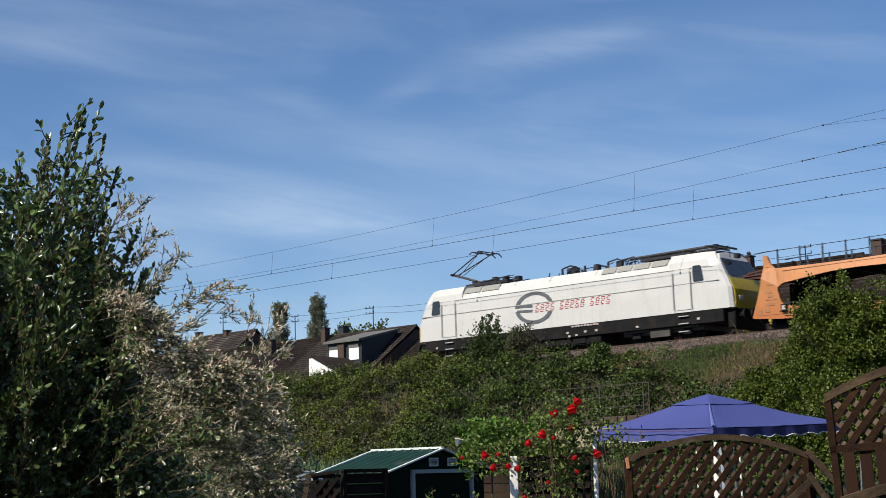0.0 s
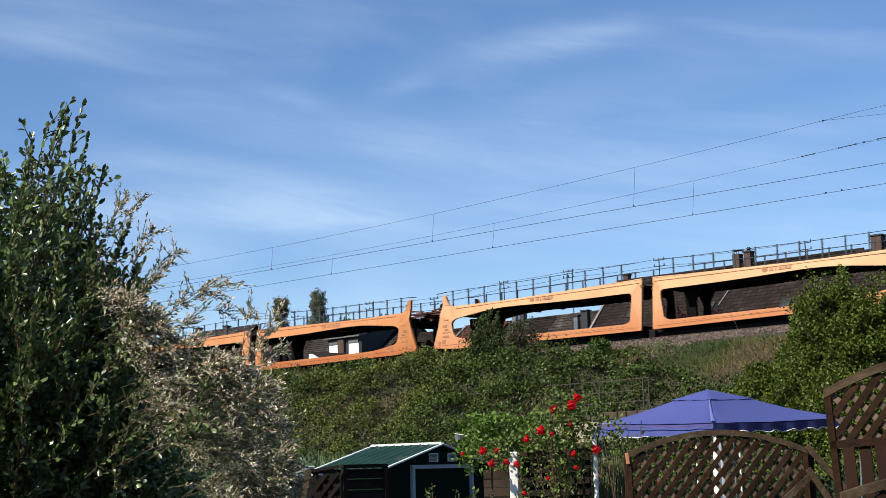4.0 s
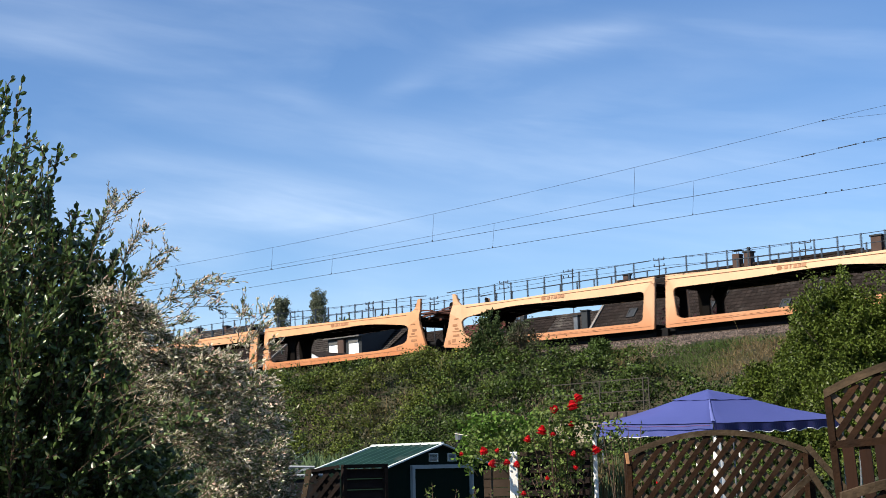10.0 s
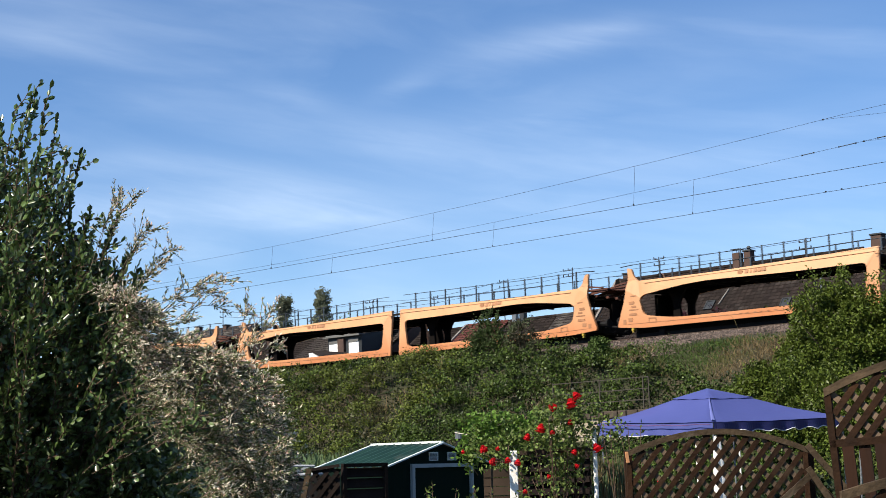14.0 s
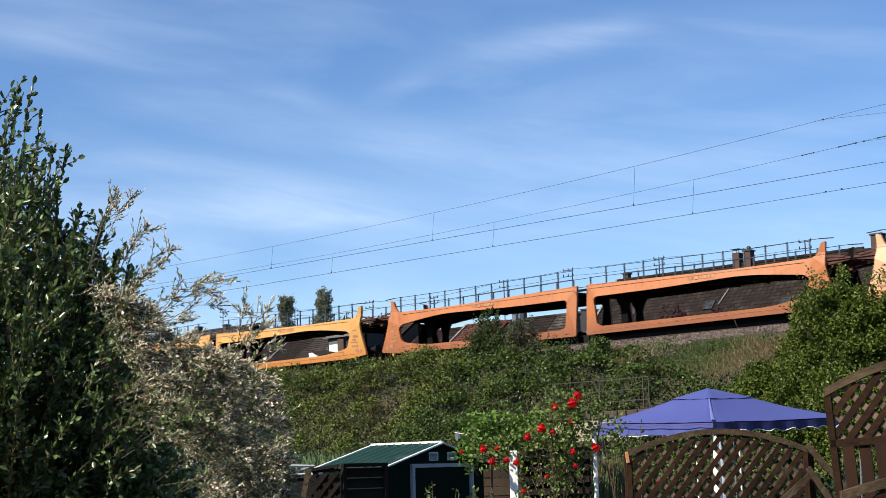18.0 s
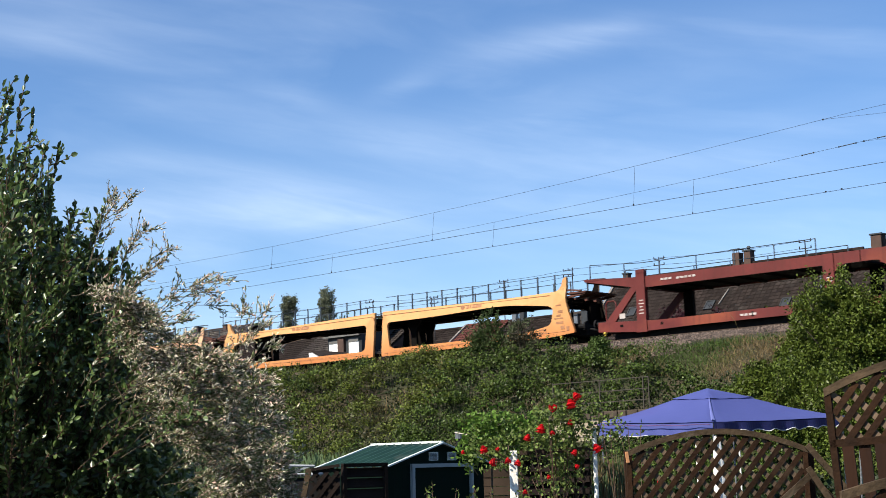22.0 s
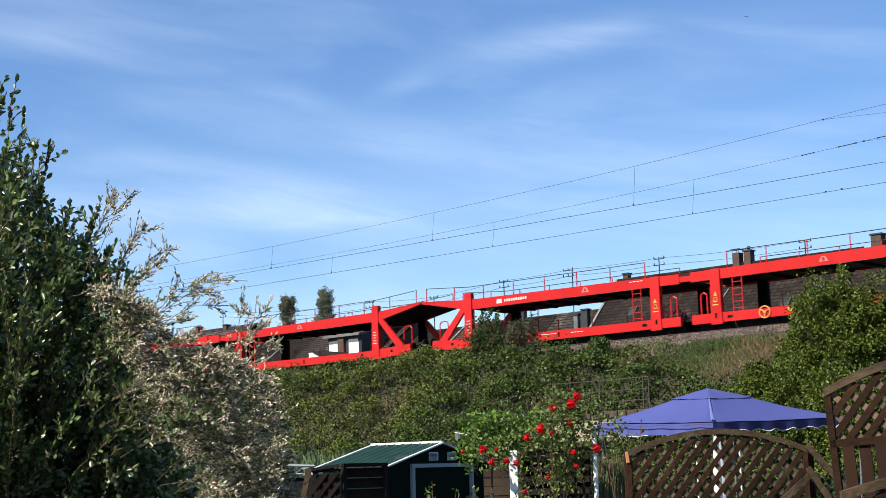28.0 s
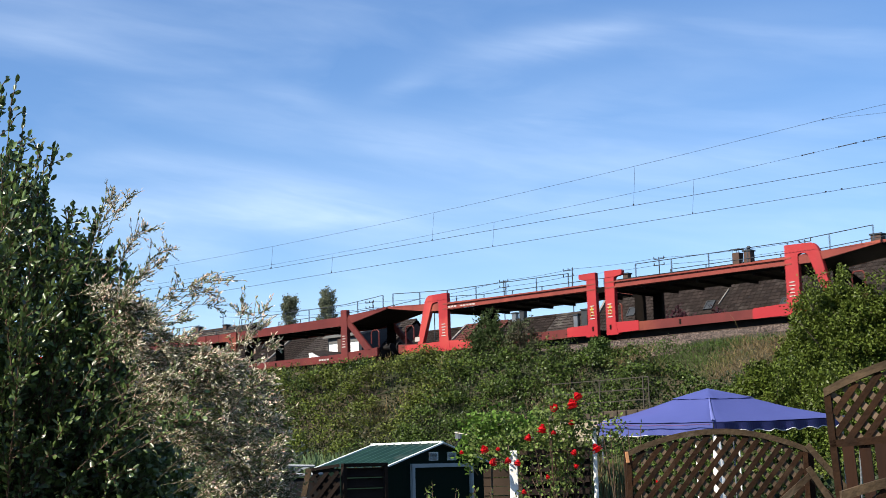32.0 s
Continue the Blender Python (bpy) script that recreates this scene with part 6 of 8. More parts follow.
def limb(bm, rng, a, direction, length, r0, r1, bends=4, wander=0.15):
    """A tapered, slightly crooked branch. Returns its points."""
    p, d, pts = Vector(a), Vector(direction).normalized(), [Vector(a)]
    for i in range(bends):
        d = (d + Vector(rng.normal(0, wander, 3))).normalized()
        q = p + d * (length / bends)
        rod(bm, p, q, r0 + (r1 - r0) * i / bends, r0 + (r1 - r0) * (i + 1) / bends, 5)
        p = q
        pts.append(p.copy())
    return pts


def along_points(pts, k, rng, start=0.2):
    """k places spread along a polyline, past the given share of it."""
    t = rng.uniform(start, 1.0, k) * (len(pts) - 1)
    i = np.minimum(t.astype(int), len(pts) - 2)
    f = (t - i)[:, None]
    P = np.array([tuple(p) for p in pts])
    return P[i] * (1 - f) + P[i + 1] * f


def bush(name, m, label, mat, height, width, depth, count, leaf_l, leaf_w, seed, limbs=16, upright=1.0, squash=1.0, shoots=0):
    """A many-stemmed bush: limbs from the base, clumps of leaves with gaps along and about them."""
    rng = np.random.default_rng(seed)
    b = thing(name, m, label, "bush")
    bm = bmesh.new()
    pts, tips = [], []
    for i in range(limbs):
        an = 2 * math.pi * (i + rng.random() * 0.6) / limbs
        rad = rng.uniform(0.25, 1.0)
        d = Vector((math.cos(an) * rad * width / height, math.sin(an) * rad * depth / height, upright))
        ln = height * rng.uniform(0.62, 1.0) * (1.0 if rad < 0.7 else 0.85)
        lp = limb(bm, rng, (math.cos(an) * 0.1, math.sin(an) * 0.1, -0.15), d, ln, 0.035, 0.008, 5, 0.13)
        tips.append(lp)
        for j in range(4):
            st = lp[1 + j % 4]
            dd = Vector(rng.normal(0, 1, 3)) + Vector((0, 0, 0.4))
            lp2 = limb(bm, rng, st, dd, ln * 0.35, 0.014, 0.004, 3, 0.2)
            tips.append(lp2)
    part("stem", bm, M_bark, b)
    per = count // (2 * len(tips))
    out = []
    for lp in tips:
        c = along_points(lp, per, rng, 0.25)
        out.append(c + rng.normal(0, 0.085 * height ** 0.5, c.shape) * np.array([1, 1, 0.8]))
    for i in range(shoots):
        an = rng.uniform(0, 6.28)
        r = rng.uniform(0, 0.8)
        x, y = math.cos(an) * r * width * 0.6, math.sin(an) * r * depth * 0.6
        z = height * (0.8 - 0.15 * r)
        k = 60
        t = rng.random(k)
        out.append(np.stack([x + rng.normal(0, 0.04, k) + 0.15 * t, y + rng.normal(0, 0.04, k), z + t * height * 0.28], 1))
    # leafy clumps round the limbs, broken by gaps
    tall = height >= 5
    k = max(60, count // 70)
    q = rng.normal(size=(k * 2, 3))
    q /= np.linalg.norm(q, axis=1)[:, None]
    r_ = (rng.uniform(0.25, 1.0, k * 2) ** 0.4)[:, None]
    lop = np.array([1 + 0.45 * noise.noise(Vector(v * 1.7) + Vector((seed, 0, 0))) for v in q])[:, None]
    q = q * r_ * lop * np.array([width * 0.62, depth * 0.62, height * 0.44]) * np.stack([1.0 - 0.35 * q[:, 2], 1.0 - 0.35 * q[:, 2], np.ones(k * 2)], 1) + np.array([0, 0, height * 0.47])
    keep = np.array([noise.noise(Vector(v * 1.5) + Vector((seed, 0, 0))) + 0.5 * noise.noise(Vector(v * 3.0)) for v in q]) > -0.10
    q = q[keep][:k]
    per = 46
    spread_ = 0.085 * (1.9 if tall else 1.0)
    up_ = rng.random((len(q), per, 1))
    lean_ = np.concatenate([rng.normal(0, 0.35, (len(q), 1, 2)), np.ones((len(q), 1, 1))], 2)
    out.append((q[:, None] + lean_ * (up_ - 0.4) * 0.34 * (1.9 if tall else 1.0) + rng.normal(0, spread_, (len(q), per, 3)) * (1.2 - 0.7 * up_)).reshape(-1, 3))
    leaves("foliage", np.concatenate(out), leaf_l, leaf_w, mat, seed + 1, b, up=0.45, oval=height < 2.5)
    return b


def build_bushes():
    bush("dark_shrub", line_pose(-40.9, 13.0, -7.0), "tall dark reddish-brown shrub beyond the tracks", M_purple, 10.5, 1.9, 1.6, 16000, 0.22, 0.12, 58, 12)
    bush("dark_shrub", line_pose(-43.2, 13.0, -7.0), "tall dark reddish-brown shrub beyond the tracks", M_purple, 10.6, 2.6, 1.6, 14000, 0.22, 0.12, 59, 12)
    bush("green_bush", line_pose(-38.45, 13.0, -7.0), "tall green bush beyond the tracks", M_hedge, 10.6, 1.7, 1.6, 8000, 0.20, 0.12, 60, 12)
    bush("thorn_bush", line_pose(-22.2, -10.4, -3.2), "large light green hedge bush on the embankment slope", M_hedge, 3.9, 3.0, 2.2, 52000, 0.10, 0.062, 51, 26, shoots=14)
    bush("thorn_bush", line_pose(-19.2, -10.0, -3.0), "large light green hedge bush on the embankment slope", M_hedge, 3.9, 3.2, 2.2, 46000, 0.10, 0.062, 52, 22, shoots=8)
    bush("thorn_bush", line_pose(-23.0, -13.2, -5.0), "dense green hedge bush low on the slope", M_hedge, 3.0, 3.2, 2.0, 36000, 0.10, 0.062, 53, 20)
    bush("thorn_bush", line_pose(-20.6, -13.8, -5.4), "dense green hedge bush low on the slope", M_hedge, 3.2, 3.2, 2.0, 36000, 0.10, 0.062, 54, 20)
    bush("sapling", line_pose(-39.4, -7.6, -0.9), "dark green sapling bush at the embankment edge", M_sapling, 2.2, 1.25, 0.9, 4600, 0.09, 0.062, 55, 14, shoots=5)
    bush("sapling", line_pose(-37.6, -7.7, -0.9), "small bush with reddish-brown leaves and twigs", M_copper, 1.75, 1.6, 0.7, 2000, 0.085, 0.055, 56, 12)
    bush("sapling", line_pose(-33.0, -8.7, -1.3), "bright green young bush below the ballast", M_grass, 0.85, 0.6, 0.5, 1500, 0.10, 0.07, 57, 8)


POPLARS = []


def build_trees():
    for k, (px, s, a, hb, ht, wd) in enumerate(((0, -108.9, 42, -7.0, 12.2, 1.15), (1, -103.6, 42, -7.0, 12.5, 1.4))):
        rng = np.random.default_rng(70 + k)
        tr = thing("poplar", line_pose(s, a, hb), "tall slender dark green poplar tree behind the roofs", "tree", "poplars")
        H = ht - hb
        bm = bmesh.new()
        limb(bm, rng, (0, 0, 0), (0, 0, 1), H * 0.97, 0.28, 0.03, 6, 0.01)
        tips = []
        for i in range(230):
            z = H * rng.uniform(0.2, 0.98)
            r = wd * (0.5 + 0.55 * math.sin(math.pi * min(1, (z / H - 0.15) / 0.85) ** 0.8)) * rng.uniform(0.6, 1.1)
            an = rng.uniform(0, 6.28)
            tips.append(limb(bm, rng, (0, 0, z - 0.8), (math.cos(an) * r, math.sin(an) * r, 1.3), 1.5, 0.03, 0.008, 3, 0.1))
        part("trunk", bm, M_bark, tr)
        out = [along_points(t, 170, rng, 0.2) + rng.normal(0, 0.12, (170, 3)) for t in tips]
        leaves("crown", np.concatenate(out), 0.17, 0.12, M_poplar, 75 + k, tr)
        POPLARS.append((tr, line_pose(s, a, hb), k))
    # far round-headed trees behind the houses
    for k, (s, a, ht, w) in enumerate(((-119.6, 60, 12.6, 1.9), (-117.0, 60, 13.2, 2.2), (-113.6, 60, 12.4, 1.9), (-133, 60, 6.6, 3.5), (-142, 62, 6.9, 3.5))):
        rng = np.random.default_rng(90 + k)
        tr = thing("tree", line_pose(s, a, -7.0), "distant leafy green tree behind the houses", "tree", "far trees")
        bm = bmesh.new()
        H = ht + 7
        limb(bm, rng, (0, 0, 0), (0, 0, 1), H * 0.9, 0.3, 0.1, 4, 0.02)
        tips = []
        for i in range(34):
            an, el = rng.uniform(0, 6.28), rng.uniform(0.1, 1.4)
            tips.append(limb(bm, rng, (0, 0, H * rng.uniform(0.68, 0.88)), (math.cos(an) * math.cos(el), math.sin(an) * math.cos(el), math.sin(el)), w * rng.uniform(0.8, 1.25), 0.06, 0.01, 3, 0.15))
        part("trunk", bm, M_bark, tr)
        out = [along_points(t, 110, rng, 0.35) + rng.normal(0, 0.28, (110, 3)) for t in tips]
        leaves("crown", np.concatenate(out), 0.28, 0.22, M_hedge if k % 2 else M_bramble, 95 + k, tr)


# ---------------------------------------------------------------- big shrubs beside the camera
SWAY = []


def ground_at(px, py, dist):
    """Place in the garden, dist metres ahead, along a line of sight."""
    x2, y2 = (px - 784) / FOCAL, (441 - py) / FOCAL
    ro, pi_ = radians(-1.53), radians(8.667)
    xc, yc = math.cos(ro) * x2 - math.sin(ro) * y2, math.sin(ro) * x2 + math.cos(ro) * y2
    d = Vector((xc, math.cos(pi_) - math.sin(pi_) * yc, math.sin(pi_) + math.cos(pi_) * yc))
    return Vector(EYE) + d * (dist / d.y)


def leafy(pts, rng, step, out=0.85, start=0.0):
    """Leaves set alternately along a shoot: their feet and directions."""
    P = np.array([tuple(p) for p in pts])
    seg = np.linalg.norm(np.diff(P, axis=0), axis=1)
    run = np.concatenate([[0], np.cumsum(seg)])
    at = np.arange(start * run[-1], run[-1], step)
    at = at + rng.uniform(-0.3, 0.3, len(at)) * step
    c = np.stack([np.interp(at, run, P[:, i]) for i in range(3)], 1)
    d = P[-1] - P[0]
    d /= np.linalg.norm(d) + 1e-9
    s1 = np.cross(d, rng.normal(size=3))
    s1 /= np.linalg.norm(s1) + 1e-9
    s2 = np.cross(d, s1)
    an = np.arange(len(at)) * 2.4 + rng.normal(0, 0.35, len(at))
    side = np.cos(an)[:, None] * s1 + np.sin(an)[:, None] * s2
    close = np.clip((run[-1] - at) / (run[-1] * 0.25 + 1e-9), 0.25, 1)[:, None]
    return c, d[None] * (0.75 + 0.6 * (1 - close)) + side * out * close


def shoot_cloud(bm, rng, base, tip, side, twigs, step=0.02, taper=0.0, r=0.013, bare=0.3):
    """One long shoot from base to tip with leafy side shoots; returns leaf places and their directions."""
    base, tip = Vector(base), Vector(tip)
    mid = base.lerp(tip, 0.5) + Vector(rng.normal(0, 0.06, 3)) * (tip - base).length
    pts = [base, base.lerp(mid, 0.55), mid, mid.lerp(tip, 0.55), tip]
    for i, (a, b) in enumerate(zip(pts, pts[1:])):
        rod(bm, a, b, r * (1 - i * 0.22), r * (1 - (i + 1) * 0.22), 5)
    main = (tip - base).normalized()
    c, d = leafy(pts, rng, step, start=bare)
    cs, ds = [c], [d]
    for i in range(twigs):
        near = rng.uniform(0.12, 0.97)
        st = Vector(along_points(pts, 1, rng, near)[0]) if near < 0.9 else pts[-2].lerp(tip, rng.random())
        near = (st - base).length / (tip - base).length
        dv = (main * 0.85 + Vector(rng.normal(0, 0.5, 3)) + Vector((0.25, 0, 0.0))).normalized()
        ln = side * rng.uniform(0.5, 1.25) * (1 - taper * near)
        lp = limb(bm, rng, st, dv, ln, 0.004, 0.0015, 3, 0.10)
        c, d = leafy(lp, rng, step, start=0.12)
        cs.append(c)
        ds.append(d)
    return np.concatenate(cs), np.concatenate(ds)


def build_shrubs():
    rng = np.random.default_rng(120)
    # broad-leaved green shrub, leaning out of the left edge
    base = ground_at(-190, 860, 7.9)
    base.z = 0.0
    sh_ = thing("green_shrub", Matrix.Translation(base), "tall green broad-leaved shrub swaying in the wind", "shrub")
    crown = [((72, 168), 7.9), ((92, 186), 7.7), ((40, 196), 7.6), ((12, 228), 7.9), ((-30, 290), 7.9), ((52, 232), 7.5), ((20, 262), 7.8)]
    shoulder = [((128, 268), 7.7), ((134, 292), 8.0), ((100, 262), 7.6), ((78, 300), 7.5), ((128, 338), 7.6), ((60, 330), 7.4), ((95, 350), 7.9)]
    middle = [((160, 372), 7.9), ((205, 396), 7.7), ((150, 412), 7.4), ((186, 440), 7.8), ((225, 462), 7.9), ((90, 400), 7.3), ((120, 450), 7.5), ((245, 480), 7.8)]
    flank = [((30, 345), 7.3), ((-30, 350), 7.6), ((240, 520), 7.8), ((180, 530), 7.4), ((100, 520), 7.1), ((40, 440), 7.1), ((-40, 460), 7.3), ((200, 590), 7.6)]
    skirt = [((220, 650), 7.6), ((140, 640), 7.3), ((60, 600), 7.0), ((-20, 600), 7.1), ((170, 740), 7.5), ((80, 770), 7.1), ((10, 720), 7.0), ((-60, 690), 7.2), ((240, 740), 7.7), ((230, 830), 7.5), ((140, 850), 7.2)]
    # unseen boughs added outside the view on the sunny side, to shade the rest
    outside = [((-150, 300), 6.9), ((-220, 270), 6.8), ((-290, 290), 7.0), ((-180, 380), 6.7), ((-250, 400), 6.9), ((-330, 350), 7.0), ((-130, 430), 6.8), ((-200, 520), 6.7), ((-110, 350), 7.1), ((-280, 520), 6.9)]
    groups = [crown, shoulder, middle, flank, skirt, outside]
    for gi, g in enumerate(groups):
        bm = bmesh.new()
        cs, ds = [], []
        for (px, py), dist in g:
            tip = ground_at(px, py, dist) - base
            root = Vector((tip.x * 0.25 + rng.normal(0, 0.12), tip.y * 0.4 + rng.normal(0, 0.12), max(0.05, tip.z * 0.12)))
            if py < 420:
                root = root.lerp(tip, 0.22)
            for q in range(2 if gi < 2 else 3):
                dv = Vector(rng.normal(0, 0.09 if gi < 2 else 0.13, 3))
                c, d = shoot_cloud(bm, rng, root + Vector(rng.normal(0, 0.1, 3)), tip + (dv if q else Vector()) - Vector((0, 0, 0.13 * q)), 0.30, 9 if gi < 2 else 20 if gi == 2 else 20, 0.022 if gi < 2 else 0.0155 if gi == 2 else 0.0135, taper=0.62 if gi < 2 else 0.7)
                cs.append(c)
                ds.append(d)
        br = tagged(part("bough", bm, M_twig, sh_), kind="stuff")
        leaves("foliage", np.concatenate(cs), 0.042 if gi < 2 else 0.038, 0.024 if gi < 2 else 0.021, M_shrub, 130 + gi, br, along=np.concatenate(ds), up=0.05, spread=0.22, oval=True)
        SWAY.append((br, min(gi, 4)))
    # a few green shoots before the willow
    bm, cs, ds = bmesh.new(), [], []
    for px, py, dist in ((352, 715, 6.05), (328, 742, 6.05), (236, 545, 6.3), (222, 622, 6.3), (262, 700, 6.2), (250, 590, 6.3), (240, 770, 6.3), (205, 700, 6.4), (190, 800, 6.4), (225, 840, 6.3)):
        tip = ground_at(px, py, dist) - base
        for q in range(2):
            t_ = tip + Vector(rng.normal(0, 0.05, 3))
            c, d = shoot_cloud(bm, rng, tip + Vector((-rng.uniform(0.08, 0.2), 0.06, -rng.uniform(0.06, 0.18))), t_, 0.12, 5, 0.016, taper=0.6, r=0.0022, bare=0.1)
            cs.append(c)
            ds.append(d)
    br = tagged(part("bough", bm, M_twig, sh_), kind="stuff")
    leaves("foliage", np.concatenate(cs), 0.030, 0.017, M_shrub, 138, br, along=np.concatenate(ds), up=0.05, spread=0.25, oval=True)
    SWAY.append((br, 3))
    # deep leafy mass low down
    bm = bmesh.new()
    k = 9000
    pts = np.stack([rng.uniform(-1.0, 2.0, k), rng.uniform(-0.2, 0.9, k), rng.uniform(0.3, 2.75, k)], 1)
    lim = np.interp(pts[:, 2], [0.3, 1.2, 2.0, 2.8], [1.75, 1.5, 1.15, 0.55]) + np.array([noise.noise(Vector(p * 2.2)) for p in pts]) * 0.25
    pts = pts[pts[:, 0] < lim]
    k = 9000
    more = np.stack([rng.uniform(0.75, 1.75, k), rng.uniform(-0.1, 0.7, k), rng.uniform(0.5, 2.45, k)], 1)
    more = more[more[:, 0] < np.interp(more[:, 2], [0.5, 1.6, 2.0, 2.5], [1.75, 1.6, 1.3, 0.85]) + np.array([noise.noise(Vector(p * 2.5)) for p in more]) * 0.2]
    pts = np.concatenate([pts, more])
    # close-set leaves behind the outer shoots
    fill = []
    while len(fill) < 9500:
        px, py = rng.uniform(-60, 350), rng.uniform(250, 900)
        if py > np.interp(px, [-60, 0, 60, 120, 180, 235, 265, 350], [250, 285, 318, 392, 458, 560, 640, 830]) + 25 * noise.noise(Vector((px, py, 0)) * 0.03) + 12:
            fill.append(ground_at(px, py, rng.uniform(7.55, 8.3)) - base)
    pts = np.concatenate([pts, np.array(fill)])
    # unseen leaf mass added on the sunny side, beside the view, to cast shade
    k = 16000
    side_ = np.stack([rng.uniform(-3.7, -1.9, k), rng.uniform(5.0, 7.2, k), rng.uniform(0.3, 2.6, k)], 1)
    side_ = side_[side_[:, 0] < -0.303 * side_[:, 1] - 0.28 - 0.25 * np.abs(np.array([noise.noise(Vector(p_ * 2.0)) for p_ in side_]))]
    leaves("outer_foliage", side_ - np.array(base), 0.062, 0.040, M_shrub, 141, sh_, up=0.2)
    leaves("inner_foliage", pts, 0.042, 0.025, M_shrub, 140, sh_, up=0.2, oval=True)
    # mottled willow in front of the embankment
    base = ground_at(250, 870, 6.6)
    base.z = 0.0
    wi = thing("mottled_willow", Matrix.Translation(base), "mottled willow shrub with cream and pink leaf tips", "shrub")
    # single sprays above the mass: tip and the place they spring from
    singles = [(213, 338, 170, 470), (238, 346, 175, 480), (205, 360, 160, 480), (245, 430, 200, 540), (308, 436, 215, 560), (290, 462, 220, 560), (315, 522, 240, 600), (398, 492, 262, 585), (372, 512, 262, 585), (392, 536, 280, 590),
               (350, 500, 262, 590), (437, 548, 420, 650), (482, 545, 420, 650), (470, 578, 410, 650), (330, 560, 250, 640), (270, 480, 215, 580), (492, 610, 420, 680), (262, 400, 200, 520), (450, 600, 400, 660), (478, 838, 405, 890), (494, 862, 420, 905), (468, 874, 400, 910), (500, 845, 430, 880), (455, 826, 390, 870), (510, 880, 430, 915), (440, 845, 380, 880)]
    top_x, top_y = [150, 215, 250, 300, 340, 380, 430, 470, 495, 525], [470, 500, 525, 560, 590, 615, 628, 640, 720, 830]
    sprays = [(ground_at(px, py + 8, 6.6 + rng.uniform(-0.3, 0.3)) - base, ground_at(qx, qy, 6.6) - base, 15) for px, py, qx, qy in singles]
    while len(sprays) < 290:
        px, py = rng.uniform(160, 520), rng.uniform(440, 930)
        if len(sprays) > 250:
            px, py = rng.uniform(190, 440), rng.uniform(520, 700)
        up = np.interp(px, top_x, top_y)
        if py < up + 15 or px < np.interp(py, [440, 560, 640, 760, 880], [175, 190, 232, 296, 372]) + rng.uniform(-15, 25):
            continue
        deep = rng.random() * np.clip((py - up) / 120, 0, 1)
        dist = 6.2 + 1.2 * deep + rng.uniform(-0.1, 0.1)
        tip = ground_at(px, py, dist) - base
        sprays.append((tip, tip + Vector((-rng.uniform(0.10, 0.28) * (0.5 if px < 260 else 1.0), rng.uniform(0.0, 0.12), rng.uniform(-0.14, 0.06))), 15))
    for gi in range(3):
        bm = bmesh.new()
        cs, ds, outer = [], [], []
        for i, (tip, root, twigs) in enumerate(sprays[gi::3]):
            ln = (tip - root).length
            bow = Vector((0, 0, 0.12 * ln))
            pts = [root, root.lerp(tip, 0.35) + bow * 0.8, root.lerp(tip, 0.7) + bow, tip]
            for a_, b_, r0, r1 in zip(pts, pts[1:], (0.0017, 0.0014, 0.0011), (0.0014, 0.0011, 0.0007)):
                rod(bm, a_, b_, r0, r1, 4)
            main = (tip - pts[1]).normalized()
            for j in range(twigs):
                at = 0.02 + 0.98 * (j + rng.random()) / twigs
                st = Vector(along_points(pts, 1, rng, at)[0])
                dd = (main + Vector(rng.normal(0, 0.42, 3))).normalized()
                tw = 0.115 * (1.08 - 0.75 * at) * rng.uniform(0.6, 1.3)
                rod(bm, st, st + dd * tw, 0.0016, 0.0008, 3)
                f = rng.random((13, 1)) ** 0.8
                cs.append(np.array(st)[None] + np.array(dd)[None] * tw * f)
                ds.append(np.tile(np.array(dd) * 0.9, (13, 1)))
                outer.append(f[:, 0] * 0.5 + at * 0.5)
        br = tagged(part("bough", bm, M_willowtwig, wi), kind="stuff")
        c, d, o = np.concatenate(cs), np.concatenate(ds), np.concatenate(outer)
        # fewer pale leaves low down: the willow's shade goes into its leaf colours
        deep = np.clip((2.05 - c[:, 2]) / 1.2, 0, 1)
        r = rng.random(len(c)) + (o - 0.5) * 0.7 - 0.24 * deep - 0.25 * np.clip((0.15 - c[:, 0]) / 0.3, 0, 1) * deep
        gr = r < 0.50
        pink = (r >= 0.50) & (rng.random(len(c)) < 0.22)
        pale = ~gr & ~pink
        for nm, kk, mt in (("cream_leaves", pale, M_willow), ("pink_leaves", pink, M_willowpink), ("green_leaves", gr, M_willowgreen)):
            leaves(nm, c[kk], 0.0205, 0.0062, mt, 150 + gi, br, along=d[kk], up=0.1, spread=0.36)
        SWAY.append((br, 5 + gi))


# ---------------------------------------------------------------- roses, vine and pergola
ROSES = []


